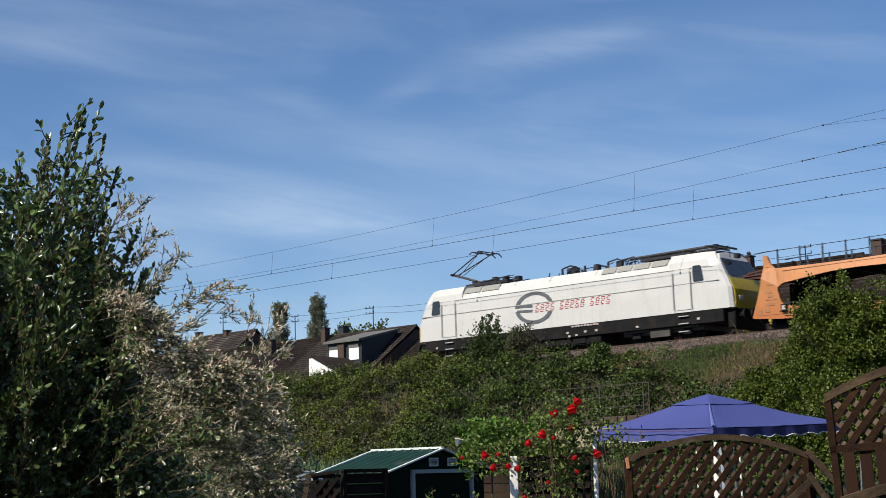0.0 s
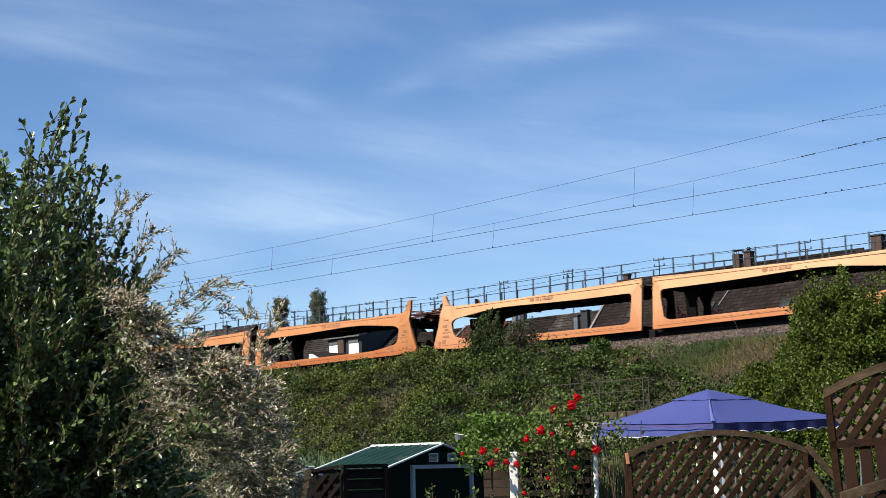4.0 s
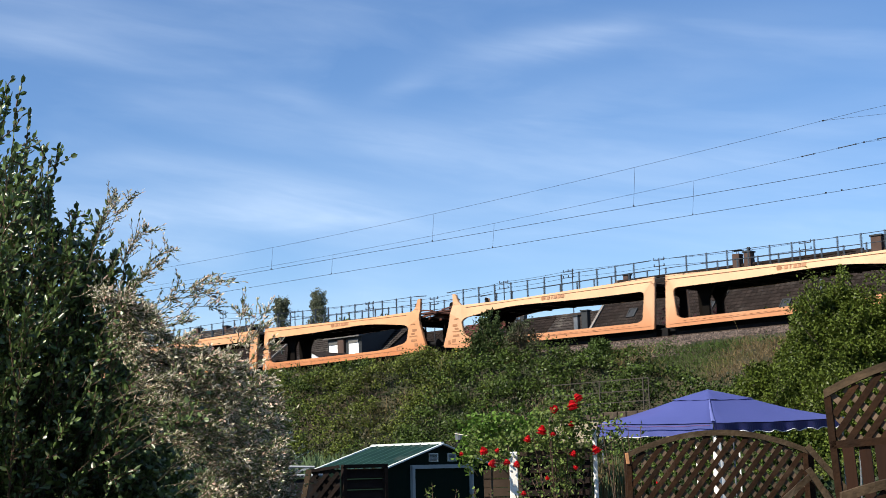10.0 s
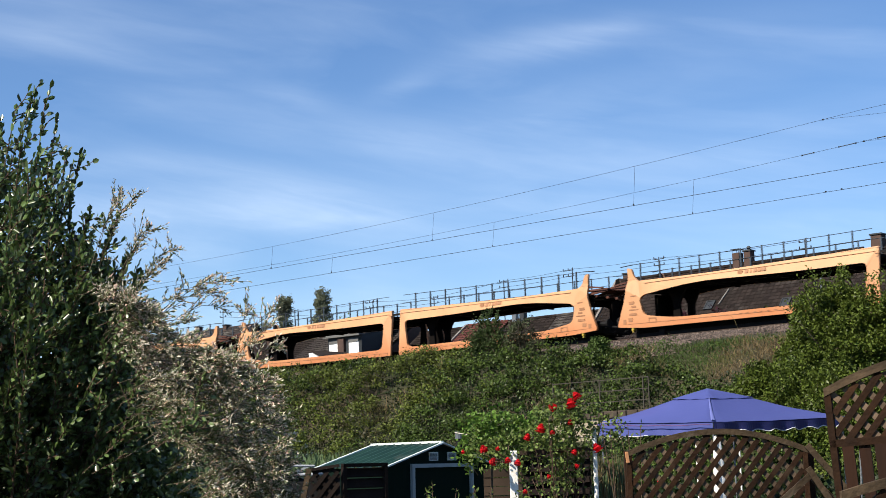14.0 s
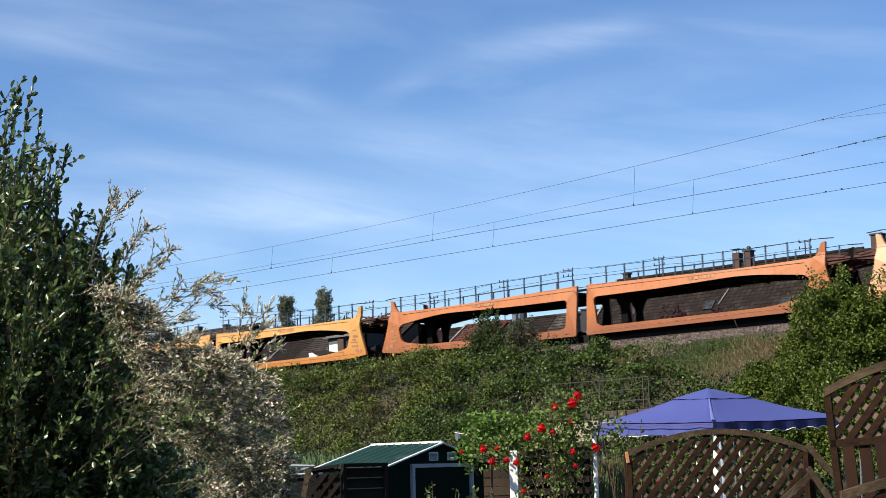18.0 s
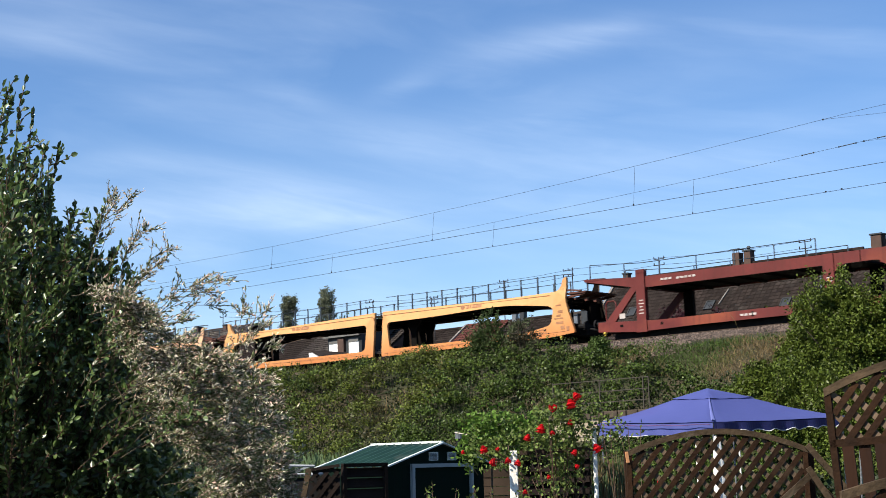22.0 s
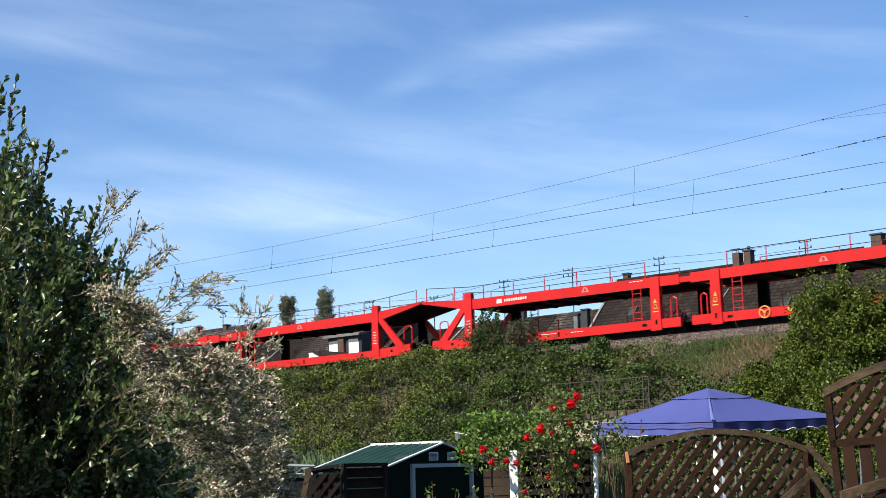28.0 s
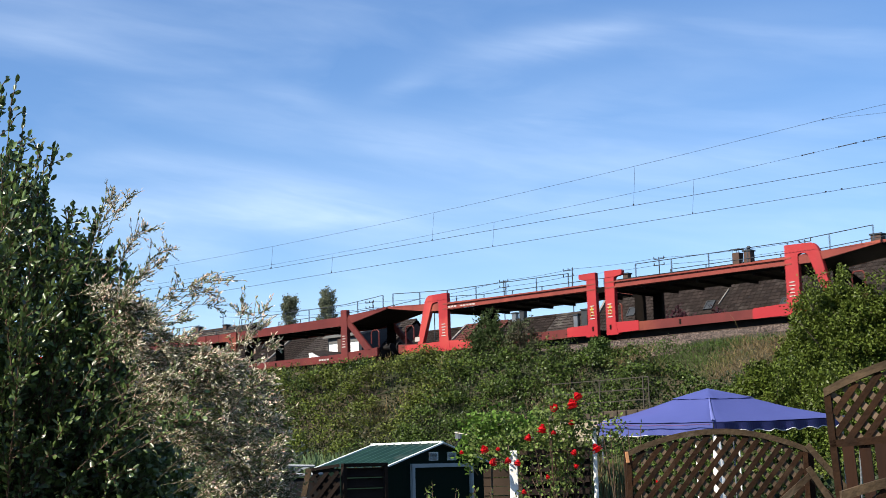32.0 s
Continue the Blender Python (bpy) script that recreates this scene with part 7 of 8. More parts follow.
def build_roses():
    rng = np.random.default_rng(200)
    pg = thing("rose_arch", Matrix(), "white wooden posts carrying a climbing rose", "garden arch")
    p0, p1 = ground_at(908, 800, 18.0), ground_at(1051, 760, 18.0)
    part("post", bevelled(box(bmesh.new(), p0.x, p0.y, p0.z / 2, 0.10, 0.10, p0.z), 0.008), M_whitepost, pg, "thick white post")
    part("post", rod(bmesh.new(), (p1.x, p1.y, 0), (p1.x, p1.y, p1.z), 0.028, seg=8), M_whitepost, pg, "thin white post")
    bm = bmesh.new()
    bar(bm, (p0.x, p0.y, p0.z - 0.03), (p1.x, p1.y, p0.z + 0.0), 0.05)
    part("cross_bar", bm, M_woodgrey, pg)
    for px in (975, 1018, 1032):
        q = ground_at(px, 830, 18.3)
        part("lath", bar(bmesh.new(), (q.x, q.y, 0), (q.x, q.y, q.z + 0.1), 0.035, 0.02), M_woodgrey, pg)
    base = Vector(((p0.x + p1.x) / 2, 18.2, 0))
    rb = thing("climbing_rose", Matrix.Translation(base), "climbing rose with red double blooms and green leaves", "rose bush")
    bm = bmesh.new()
    cs = []
    # tips of the canes: a broad head over the cross bar, a thin column below it, sprays beyond the posts
    spots = [(990, 718, 80), (1005, 712, 70), (1000, 735, 110), (1020, 742, 90), (975, 748, 110), (955, 762, 110), (985, 770, 130), (1005, 775, 130), (1035, 745, 70), (1045, 735, 50),
             (1030, 770, 80), (940, 782, 110), (965, 790, 110), (1000, 795, 120), (1025, 800, 80), (920, 795, 60), (900, 775, 60), (880, 790, 80), (860, 800, 70), (845, 790, 60), (880, 808, 40),
             (1000, 815, 90), (1012, 830, 70), (985, 838, 60), (995, 855, 60), (1005, 866, 40), (950, 845, 36), (930, 835, 30), (940, 865, 26), (1070, 765, 36), (1085, 748, 30), (1080, 785, 50), (1095, 770, 20)]
    for px, py, n_ in spots:
        tip = ground_at(px, py, 18.1 + rng.uniform(-0.3, 0.3)) - base
        start = Vector((rng.normal(0, 0.06), rng.normal(0, 0.05), 0.1))
        if px < 915:
            start = Vector((p0.x, p0.y, p0.z - 0.2)) - base
        elif px > 1055:
            start = Vector((p1.x, p1.y, p1.z - 0.3)) - base
        span = tip - start
        lp = limb(bm, rng, tuple(start), span, span.length, 0.010, 0.004, 5, 0.10)
        c = along_points(lp, n_ // 4, rng, 0.45) + rng.normal(0, 0.04, (n_ // 4, 3))
        cs += [c]
        for k in range(max(2, n_ // (7 if py < 805 else 8))):
            mid = np.array(tip) + rng.normal(0, 0.10 if py < 805 else 0.08, 3)
            cs.append(mid[None] + rng.normal(0, 0.032, (11, 3)))
    part("cane", bm, M_twig, rb)
    leaves("foliage", np.concatenate(cs), 0.046, 0.031, M_rosegreen, 210, rb, along=np.array([-0.2, -0.2, 0.0]), oval=True)
    # blooms: whorls of petals
    blooms = [(1022, 704, 22), (1012, 718, 26), (980, 723, 20), (1010, 750, 15), (958, 762, 24), (978, 768, 12), (933, 777, 18), (856, 798, 20), (880, 797, 11), (872, 820, 19), (898, 818, 16), (915, 822, 17),
              (1015, 803, 16), (1056, 796, 24), (1020, 827, 12), (970, 846, 11), (928, 873, 12), (818, 803, 11), (1165, 853, 9)]
    for i, (px, py, d) in enumerate(blooms):
        p = ground_at(px, py, 17.75)
        r = d * 0.5 * 18 / FOCAL * 0.66
        rs = thing("rose_bloom", Matrix.Translation(p), "full deep red rose bloom", "rose", "rose blooms")
        bm = bmesh.new()
        for ring, (cnt, rad, lift) in enumerate(((5, 0.25, 0.55), (7, 0.55, 0.35), (9, 0.9, 0.0), (9, 1.0, -0.45))):
            for j in range(cnt):
                an = 6.283 * (j + 0.37 * ring) / cnt
                c = Vector((math.cos(an), math.sin(an), 0)) * r * rad * 0.55 + Vector((0, 0, r * lift))
                t = Vector((-math.sin(an), math.cos(an), 0)) * r * (0.3 + 0.25 * rad)
                o = Vector((math.cos(an), math.sin(an), 0)) * r * 0.55 * rad + Vector((0, 0, r * (0.55 - 0.2 * ring)))
                vs = [bm.verts.new(v) for v in (c - t * 0.5 - Vector((0, 0, r * 0.3)), c + t * 0.5 - Vector((0, 0, r * 0.3)), c + t + o, c - t + o)]
                bm.faces.new(vs)
                m_ = bm.verts.new(c + o * 1.05 + Vector((0, 0, r * 0.12)))
                bm.faces.new((vs[2], m_, vs[3]))
        bmesh.ops.create_icosphere(bm, subdivisions=1, radius=r * 0.85, matrix=Matrix.Translation((0, 0, r * 0.05)))
        bmesh.ops.rotate(bm, cent=(0, 0, 0), matrix=Euler((rng.normal(0.5, 0.4), rng.normal(0, 0.4), rng.uniform(0, 6))).to_matrix(), verts=bm.verts)
        ob = part("petals", bm, M_petal, rs)
        ROSES.append((rs, Matrix.Translation(p), i))
    # vine with broad bright leaves to the left of the rose, over a line
    vb = ground_at(870, 870, 19.5)
    vb.z = 0
    vi = thing("grape_vine", Matrix.Translation(vb), "bright green broad-leaved vine beside the shed", "vine")
    cs, bm = [], bmesh.new()
    for px, py in ((845, 745), (870, 745), (900, 750), (925, 745), (860, 765), (885, 770), (840, 780), (915, 770), (830, 800), (945, 755), (830, 770), (960, 750)):
        c = ground_at(px, py + 9, 19.5 + rng.uniform(-0.3, 0.3)) - vb
        start = Vector((rng.normal(0, 0.1), 0.1, c.z - 0.25))
        limb(bm, rng, tuple(start), c - start, (c - start).length, 0.010, 0.004, 4, 0.08)
        cs.append(np.array(c)[None] + rng.normal(0, 0.095, (135, 3)))
    rod(bm, (0, 0.1, 0), (0.02, 0.1, c.z - 0.1), 0.014, seg=6)
    part("stem", bm, M_bark, vi)
    leaves("foliage", np.concatenate(cs), 0.060, 0.044, M_vine, 220, vi, along=np.array([0, -0.4, 0]), oval=True)
    # tall half-dry grass between the rose post and the trellis fence
    gb = ground_at(1085, 870, 18.8)
    gb.z = 0
    tg = new("tall_grass")
    tg.matrix_basis = Matrix.Translation(gb)
    tagged(tg, "tall half-dry garden grass beside the rose post", "grass", kind="stuff")
    for nm, n_, mat in (("green_blades", 420, M_reed), ("dry_blades", 480, M_dry)):
        bm = bmesh.new()
        for k in range(n_):
            f = rng.uniform(0, 1)
            top = ground_at(1060 + 52 * f, 800 + 45 * rng.uniform(0, 1) ** 0.8, 18.8 + rng.uniform(-0.25, 0.25)) - gb
            foot = Vector((top.x + rng.normal(0, 0.05), top.y, max(0.0, top.z - rng.uniform(0.5, 0.9))))
            side = Vector((0.005, rng.uniform(-0.004, 0.004), 0))
            mid = foot.lerp(top, 0.6) + Vector((rng.normal(0, 0.012), 0, 0))
            a_, b_, c_, d_, e_ = (bm.verts.new(v) for v in (foot - side, foot + side, mid + side, mid - side, top + Vector((rng.normal(0, 0.03), 0, 0))))
            bm.faces.new((a_, b_, c_, d_))
            bm.faces.new((d_, c_, e_))
        part(nm, bm, mat, tg)
    # low sprigs before the shed door and beside the pavilion
    for nm, spots, n_ in (("garden_sprig", ((770, 855), (785, 865), (775, 875), (815, 865), (830, 875), (860, 878), (760, 868)), 22), ("garden_sprig", ((1128, 745), (1120, 752), (1135, 755), (1085, 745), (1075, 760)), 12)):
        b0 = ground_at(spots[0][0], 880, 15.5)
        b0.z = 0
        sp = thing(nm, Matrix.Translation(b0), "young green leafy shoots in the garden", "plant", "garden shoots")
        cs = []
        for px, py in spots:
            bm = bmesh.new()
            c = ground_at(px, py, 15.5) - b0
            lp = limb(bm, rng, (c.x * 0.6, 0, 0), c - Vector((c.x * 0.6, 0, 0)), c.length, 0.006, 0.003, 4, 0.05)
            cs += [along_points(lp, n_, rng, 0.72) + rng.normal(0, 0.025, (n_, 3))]
            part("stem", bm, M_twig, sp)
        leaves("foliage", np.concatenate(cs), 0.055, 0.03, M_rosegreen, 230, sp, up=0.6)


# ---------------------------------------------------------------- garden: shed, fences, pavilion
def build_shed():
    """Metal garden shed; x along its gable, y along the ridge, z up."""
    fl, fr = ground_at(680, 827, 22.6), ground_at(866, 816, 25.0)
    gx = Vector((fr.x - fl.x, fr.y - fl.y, 0))
    w = gx.length
    gx.normalize()
    gy = Vector((-gx.y, gx.x, 0))
    ln = 1.3
    rot = Matrix((gx, gy, Vector((0, 0, 1)))).transposed().to_4x4()
    sd_ = thing("garden_shed", Matrix.Translation((fl.x, fl.y, 0)) @ rot, "dark green ribbed metal garden shed with white-edged roof", "shed")
    ez, rz = fl.z - 0.02, fl.z + 0.34
    rib = 0.15
    for side in (0, 1):
        bm = bmesh.new()
        n_ = int(ln / rib)
        x0, x1 = (-0.06, w / 2) if side == 0 else (w + 0.06, w / 2)
        prev = None
        for i in range(n_ * 4 + 1):
            y = -0.06 + (ln + 0.12) * i / (n_ * 4)
            up = 0.03 if i % 4 == 1 else 0.0
            row = (bm.verts.new((x0, y, ez + up)), bm.verts.new((x1, y, rz + up)))
            if prev:
                bm.faces.new((prev[0], prev[1], row[1], row[0]))
            prev = row
        part("roof_sheet", bm, M_shedroof, sd_, "green ribbed roof sheet")
    bm = bmesh.new()
    box(bm, w / 2, ln / 2, rz + 0.025, 0.075, ln + 0.14, 0.035)
    part("ridge_cap", bm, M_trim, sd_, "white ridge cap")
    for y in (-0.075, ln + 0.075):
        for x0 in (-0.07, w + 0.07):
            bm = bmesh.new()
            bar(bm, (x0, y, ez), (w / 2, y, rz + 0.01), 0.045, 0.022)
            part("verge_trim", bm, M_trim, sd_)
    bm = bmesh.new()
    for x0, y0, x1, y1 in ((0, 0, 0, ln), (w, 0, w, ln), (0, ln, w, ln)):
        k = 24
        prev = None
        for i in range(k + 1):
            t = i / k
            off = 0.012 if i % 2 else 0
            px, py = x0 + (x1 - x0) * t, y0 + (y1 - y0) * t
            if x0 == x1:
                px += off
            else:
                py += off
            row = (bm.verts.new((px, py, 0)), bm.verts.new((px, py, ez)))
            if prev:
                bm.faces.new((prev[0], prev[1], row[1], row[0]))
            prev = row
    part("wall", bm, M_shedwall, sd_)
    d0, d1 = w * 0.24, w * 0.80
    bm = bmesh.new()
    for a, b in ((0, d0), (d1, w)):
        k = 6
        prev = None
        for i in range(k + 1):
            x = a + (b - a) * i / k
            row = (bm.verts.new((x, 0.012 * (i % 2), 0)), bm.verts.new((x, 0.012 * (i % 2), ez + 0.02)))
            if prev:
                bm.faces.new((prev[0], prev[1], row[1], row[0]))
            prev = row
    plate(bm, [(0, ez), (w, ez), (w / 2, rz - 0.01)], [], -0.002, 0.02)
    part("front_wall", bm, M_shedwall, sd_)
    bm = bmesh.new()
    for x in (d0, d1):
        box(bm, x, -0.02, ez / 2, 0.07, 0.05, ez)
    box(bm, (d0 + d1) / 2, -0.02, ez + 0.012, d1 - d0 + 0.07, 0.05, 0.06)
    part("door_frame", bm, M_trimblue, sd_, "pale grey-blue door frame")
    bm = bmesh.new()
    box(bm, (d0 + d1) / 2, 0.01, ez / 2, d1 - d0 - 0.07, 0.02, ez - 0.04)
    part("door", bm, M_shedwall, sd_)
    for x in (w * 0.44, w * 0.615):
        v = part("vent", plate(bmesh.new(), [(x - 0.12, ez + 0.09), (x + 0.12, ez + 0.09), (x + 0.12, ez + 0.225), (x - 0.12, ez + 0.225)], [[(x - 0.105, ez + 0.105), (x + 0.105, ez + 0.105), (x + 0.105, ez + 0.21), (x - 0.105, ez + 0.21)]], -0.02, 0.0), M_trim, sd_, "louvred vent")
        for i in range(5):
            part("slat", box(bmesh.new(), x, -0.012, ez + 0.118 + 0.02 * i, 0.21, 0.014, 0.012), M_trimblue, v)
    # flue pipe beside the shed
    p = ground_at(813, 800, 24.6)
    q = ground_at(813, 766, 24.6)
    fp = thing("flue_pipe", Matrix.Translation((p.x, p.y, 0)), "dark metal pipe with pale cap behind the shed", "pipe")
    part("pipe", rod(bmesh.new(), (0, 0, 0), (0, 0, q.z - 0.1), 0.055, seg=10), M_cover, fp)
    part("cap", rod(bmesh.new(), (0, 0, q.z - 0.12), (0, 0, q.z), 0.065, seg=10), M_zinc, fp)


def lattice(parent, x0, x1, z0, z1_of, spacing, mat, width=0.05, y=0.0, slant=0.80, behind=None):
    """Crossed diagonal laths between x0..x1 and z0..z1_of(x), two layers; each lath an object."""
    for layer, sg in ((0, 1), (1, -1)):
        c = x0 - 3.0
        while c < x1 + 3.0:
            # a slanting line, clipped to the panel
            pts = []
            for i in range(81):
                z = z0 + 2.2 * i / 80
                x = c + sg * slant * (z - z0)
                if x0 <= x <= x1 and z <= z1_of(x):
                    pts.append((x, z))
            if len(pts) > 3:
                a, b = pts[0], pts[-1]
                bm = bmesh.new()
                bar(bm, (a[0], y + (0.007 if layer else -0.007), a[1]), (b[0], y + (0.007 if layer else -0.007), b[1]), 0.012, width)
                part("lath", bm, behind if layer and behind else mat, parent)
            c += spacing


def arch_panel(name, m, w, z_lo, z_side, rise, label, spacing=0.135, half=False, lath_bottom=None, boards=False, lath_w=0.05, slant=0.80):
    """Arched trellis panel: x from 0 to w, top at z_side at the sides, higher in the middle."""
    f = thing(name, m, label, "fence panel", "trellis fence panels")

    def top(x):
        t = x / w if half else 2 * x / w - 1
        if half:
            return z_side + rise * math.sin(t * math.pi / 2)
        return z_side + rise * (1 - t * t)
    bm = bmesh.new()
    k = 16
    th = 0.045
    lower, upper = [], []
    for i in range(k + 1):
        x = w * i / k
        lower.append((x, top(x) - 0.055))
        upper.append((x, top(x)))
    plate(bm, lower + upper[::-1], [], -th / 2 - 0.005, th / 2 + 0.005)
    part("arch_rail", bm, M_woodtop, f, "weathered arched top rail")
    for x in (0.02, w - 0.02):
        bm = bmesh.new()
        box(bm, x, 0, (z_lo + top(x)) / 2 - 0.03, 0.045, th, top(x) - z_lo - 0.04)
        part("stile", bm, M_wood, f)
    zb = lath_bottom if lath_bottom is not None else z_lo
    bm = bmesh.new()
    box(bm, w / 2, 0, zb, w, th, 0.05)
    part("rail", bm, M_wood, f)
    lattice(f, 0.03, w - 0.03, zb, lambda x: top(x) - 0.05, spacing, M_wood, lath_w, slant=slant, behind=M_woodback)
    if boards:
        x = 0.06
        i = 0
        while x < w - 0.05:
            part("board", box(bmesh.new(), x + 0.055, 0.005 if i % 2 else -0.012, (z_lo + zb) / 2, 0.075, 0.02, zb - z_lo - 0.03), M_board, f)
            x += 0.105
            i += 1
    return f


def build_fences():
    # arched trellis panel in front of the pavilion
    a, b = ground_at(1108, 800, 14.4), ground_at(1428, 806, 14.4)
    ang = math.degrees(math.atan2(b.y - a.y, b.x - a.x))
    w = (b - a).length
    arch_panel("trellis_panel", Matrix.Translation((a.x, a.y, 0)) @ pose(0, 0, 0, 0, 0, ang), w, 0.12, (a.z + b.z) / 2 + 0.03, 0.20, "brown arched wooden trellis fence panel", spacing=0.132, lath_w=0.048)
    for p, r in ((ground_at(1112, 800, 14.45), 0.0), (ground_at(1434, 800, 14.45), 0.0)):
        ps = thing("fence_post", Matrix.Translation((p.x, p.y, 0)), "square brown wooden fence post", "fence post", "fence posts")
        part("shaft", bevelled(box(bmesh.new(), 0, 0.06, p.z / 2, 0.075, 0.075, p.z), 0.006), M_wood, ps)
    p, q = ground_at(1109, 802, 14.38), ground_at(1112, 822, 14.38)
    sp_ = thing("wood_splinter", Matrix.Translation((p.x, p.y, q.z)), "split piece of raw orange wood on the fence stile", "wood piece")
    part("splinter", bevelled(bar(bmesh.new(), (0, 0, p.z - q.z), (q.x - p.x, 0, 0), 0.03, 0.035), 0.005), M_rawwood, sp_)
    # taller panel nearer on the right
    a, b = ground_at(1462, 684, 9.8), ground_at(1640, 640, 9.5)
    ang = math.degrees(math.atan2(b.y - a.y, b.x - a.x))
    w = 1.8
    mid = ground_at(1478, 787, 9.8)
    arch_panel("trellis_panel", Matrix.Translation((a.x + 0.10, a.y, 0)) @ pose(0, 0, 0, 0, -3.2, 0) @ pose(0, 0, 0, 0, 0, ang), w, 0.25, a.z - 0.02, 0.20, "tall brown leaning trellis fence panel with boards below", spacing=0.114, lath_w=0.044, lath_bottom=mid.z, boards=True, slant=0.88)
    # lower arched panel at the picture's foot, nearer still
    a = ground_at(1488, 872, 8.6)
    arch_panel("trellis_panel", Matrix.Translation((a.x, a.y, 0)), 1.8, 0.1, a.z, 0.14, "brown arched wooden trellis fence panel", spacing=0.145)
    # loose crossed planks between the panels
    pk = thing("leaning_planks", Matrix.Translation((3.1, 12.2, 0)), "weathered loose planks leaning crosswise between fence panels", "planks")
    for p0, p1, dd in (((1428, 790), (1500, 870), 12.2), ((1430, 830), (1478, 900), 12.15), ((1440, 838), (1482, 800), 12.25), ((1440, 850), (1470, 882), 12.3)):
        a, b = ground_at(*p0, dd), ground_at(*p1, dd)
        d = (a - b).normalized()
        b = b - d * ((b.z - 0.0) / d.z)
        o = Vector((3.1, 12.2, 0))
        part("plank", bar(bmesh.new(), a - o, b - o, 0.02, 0.05), M_woodtop, pk)
    for px in (1488, 1510):
        q = ground_at(px, 795, 10.6)
        st = thing("garden_stake", Matrix.Translation((q.x, q.y, 0)), "thin pale metal garden stake", "stake", "stakes")
        part("shaft", rod(bmesh.new(), (0, 0, 0), (0.05, 0, q.z), 0.008, seg=6), M_zinc, st)
    # fence by the shed: post, trellis, louvred panel, the shade put into dark wood
    a, b = ground_at(607, 826, 20.0), ground_at(680, 828, 20.4)
    ang = math.degrees(math.atan2(b.y - a.y, b.x - a.x))
    lv = thing("louvred_panel", Matrix.Translation((a.x, a.y, 0)) @ pose(0, 0, 0, 0, 0, ang), "weathered louvred fence panel beside the shed, wood darkened for shade", "fence panel")
    w = (b - a).length
    for i in range(11):
        part("board", box(bmesh.new(), w / 2, 0, a.z - 0.10 - 0.145 * i, w, 0.02, 0.135, Matrix.Rotation(-0.45, 4, "X")), M_wooddark, lv)
    part("top_rail", box(bmesh.new(), w / 2, -0.02, a.z - 0.0, w + 0.05, 0.07, 0.05), M_wooddark, lv)
    for x in (0, w):
        part("stile", box(bmesh.new(), x, -0.02, a.z / 2, 0.05, 0.07, a.z), M_wooddark, lv)
    a, b = ground_at(548, 834, 19.9), ground_at(602, 826, 20.0)
    tp = thing("trellis_panel", Matrix.Translation((a.x, a.y, 0)), "diagonal trellis fence piece, wood darkened for shade", "fence panel", "trellis fence panels")
    w = b.x - a.x
    lattice(tp, 0, w, 0.2, lambda x: a.z + (b.z - a.z) * x / w, 0.14, M_wooddark)
    part("rail", bar(bmesh.new(), (0, -0.02, a.z), (w, -0.02, b.z), 0.04), M_wooddark, tp)
    # added dark sheet in place of the shade behind the trellis
    part("backing", box(bmesh.new(), w / 2, 0.08, a.z / 2 - 0.05, w, 0.02, a.z - 0.1), M_cover, tp, "dark sheet added as the shade behind the laths")
    a, b = ground_at(547, 832, 19.6), ground_at(534, 890, 19.6)
    ps = thing("fence_post", Matrix.Translation((b.x, b.y, 0)), "leaning reddish wooden fence post", "fence post", "fence posts")
    part("shaft", bar(bmesh.new(), (-0.25, 0, 0), (a.x - b.x, 0, a.z), 0.07), M_woodtop, ps)
    # pale board fence between shed and rose
    a, b = ground_at(868, 832, 20.8), ground_at(905, 828, 20.4)
    bf = thing("board_fence", Matrix.Translation((a.x, a.y, 0)), "weathered pale horizontal board fence", "fence panel")
    for i in range(12):
        part("board", box(bmesh.new(), (b.x - a.x) / 2 + 0.2, 0.01 * (i % 2), a.z - 0.06 - 0.125 * i, b.x - a.x + 0.6, 0.02, 0.118), M_woodgrey, bf)
    # louvred screen behind the climbing rose, the leaves' shade put into dark wood
    a, b = ground_at(926, 800, 19.4), ground_at(1046, 797, 19.0)
    sc = thing("louvred_panel", Matrix.Translation((a.x, a.y, 0)), "weathered louvred screen behind the rose, wood darkened for shade", "fence panel")
    w = b.x - a.x
    for i in range(11):
        part("board", box(bmesh.new(), w / 2, 0, a.z - 0.08 - 0.15 * i, w, 0.02, 0.12, Matrix.Rotation(-0.5, 4, "X")), M_wooddark, sc)
    for x in (0, w / 2, w):
        part("stile", box(bmesh.new(), x, 0.03, a.z / 2, 0.05, 0.05, a.z), M_wooddark, sc)
    # added black sheet, only there as shade between the boards
    part("backing", box(bmesh.new(), w / 2, 0.12, a.z / 2 - 0.05, w, 0.02, a.z - 0.1), M_cover, sc, "black sheet added as the shade behind the boards")
    # dark covered stack with grey lid left of the fence
    a, b = ground_at(452, 836, 21.5), ground_at(545, 832, 21.5)
    cv = thing("covered_stack", Matrix.Translation(((a.x + b.x) / 2, a.y + 0.5, 0)), "dark covered garden stack with grey lid beside the fence", "garden cover")
    w = b.x - a.x + 0.2
    part("cover", bevelled(box(bmesh.new(), 0, 0, (a.z - 0.12) / 2, w, 1.0, a.z - 0.12), 0.06, 2), M_cover, cv)
    bm = bmesh.new()
    box(bm, 0, 0, a.z - 0.07, w + 0.1, 1.1, 0.05)
    part("lid", bevelled(bm, 0.015), M_covertop, cv, "grey plastic lid")
    bm = bmesh.new()
    path(bm, [(-w / 2, -0.5, a.z - 0.03), (-w / 3, -0.52, a.z + 0.05), (0, -0.52, a.z + 0.07), (w / 2, -0.5, a.z + 0.05)], 0.022, 6)
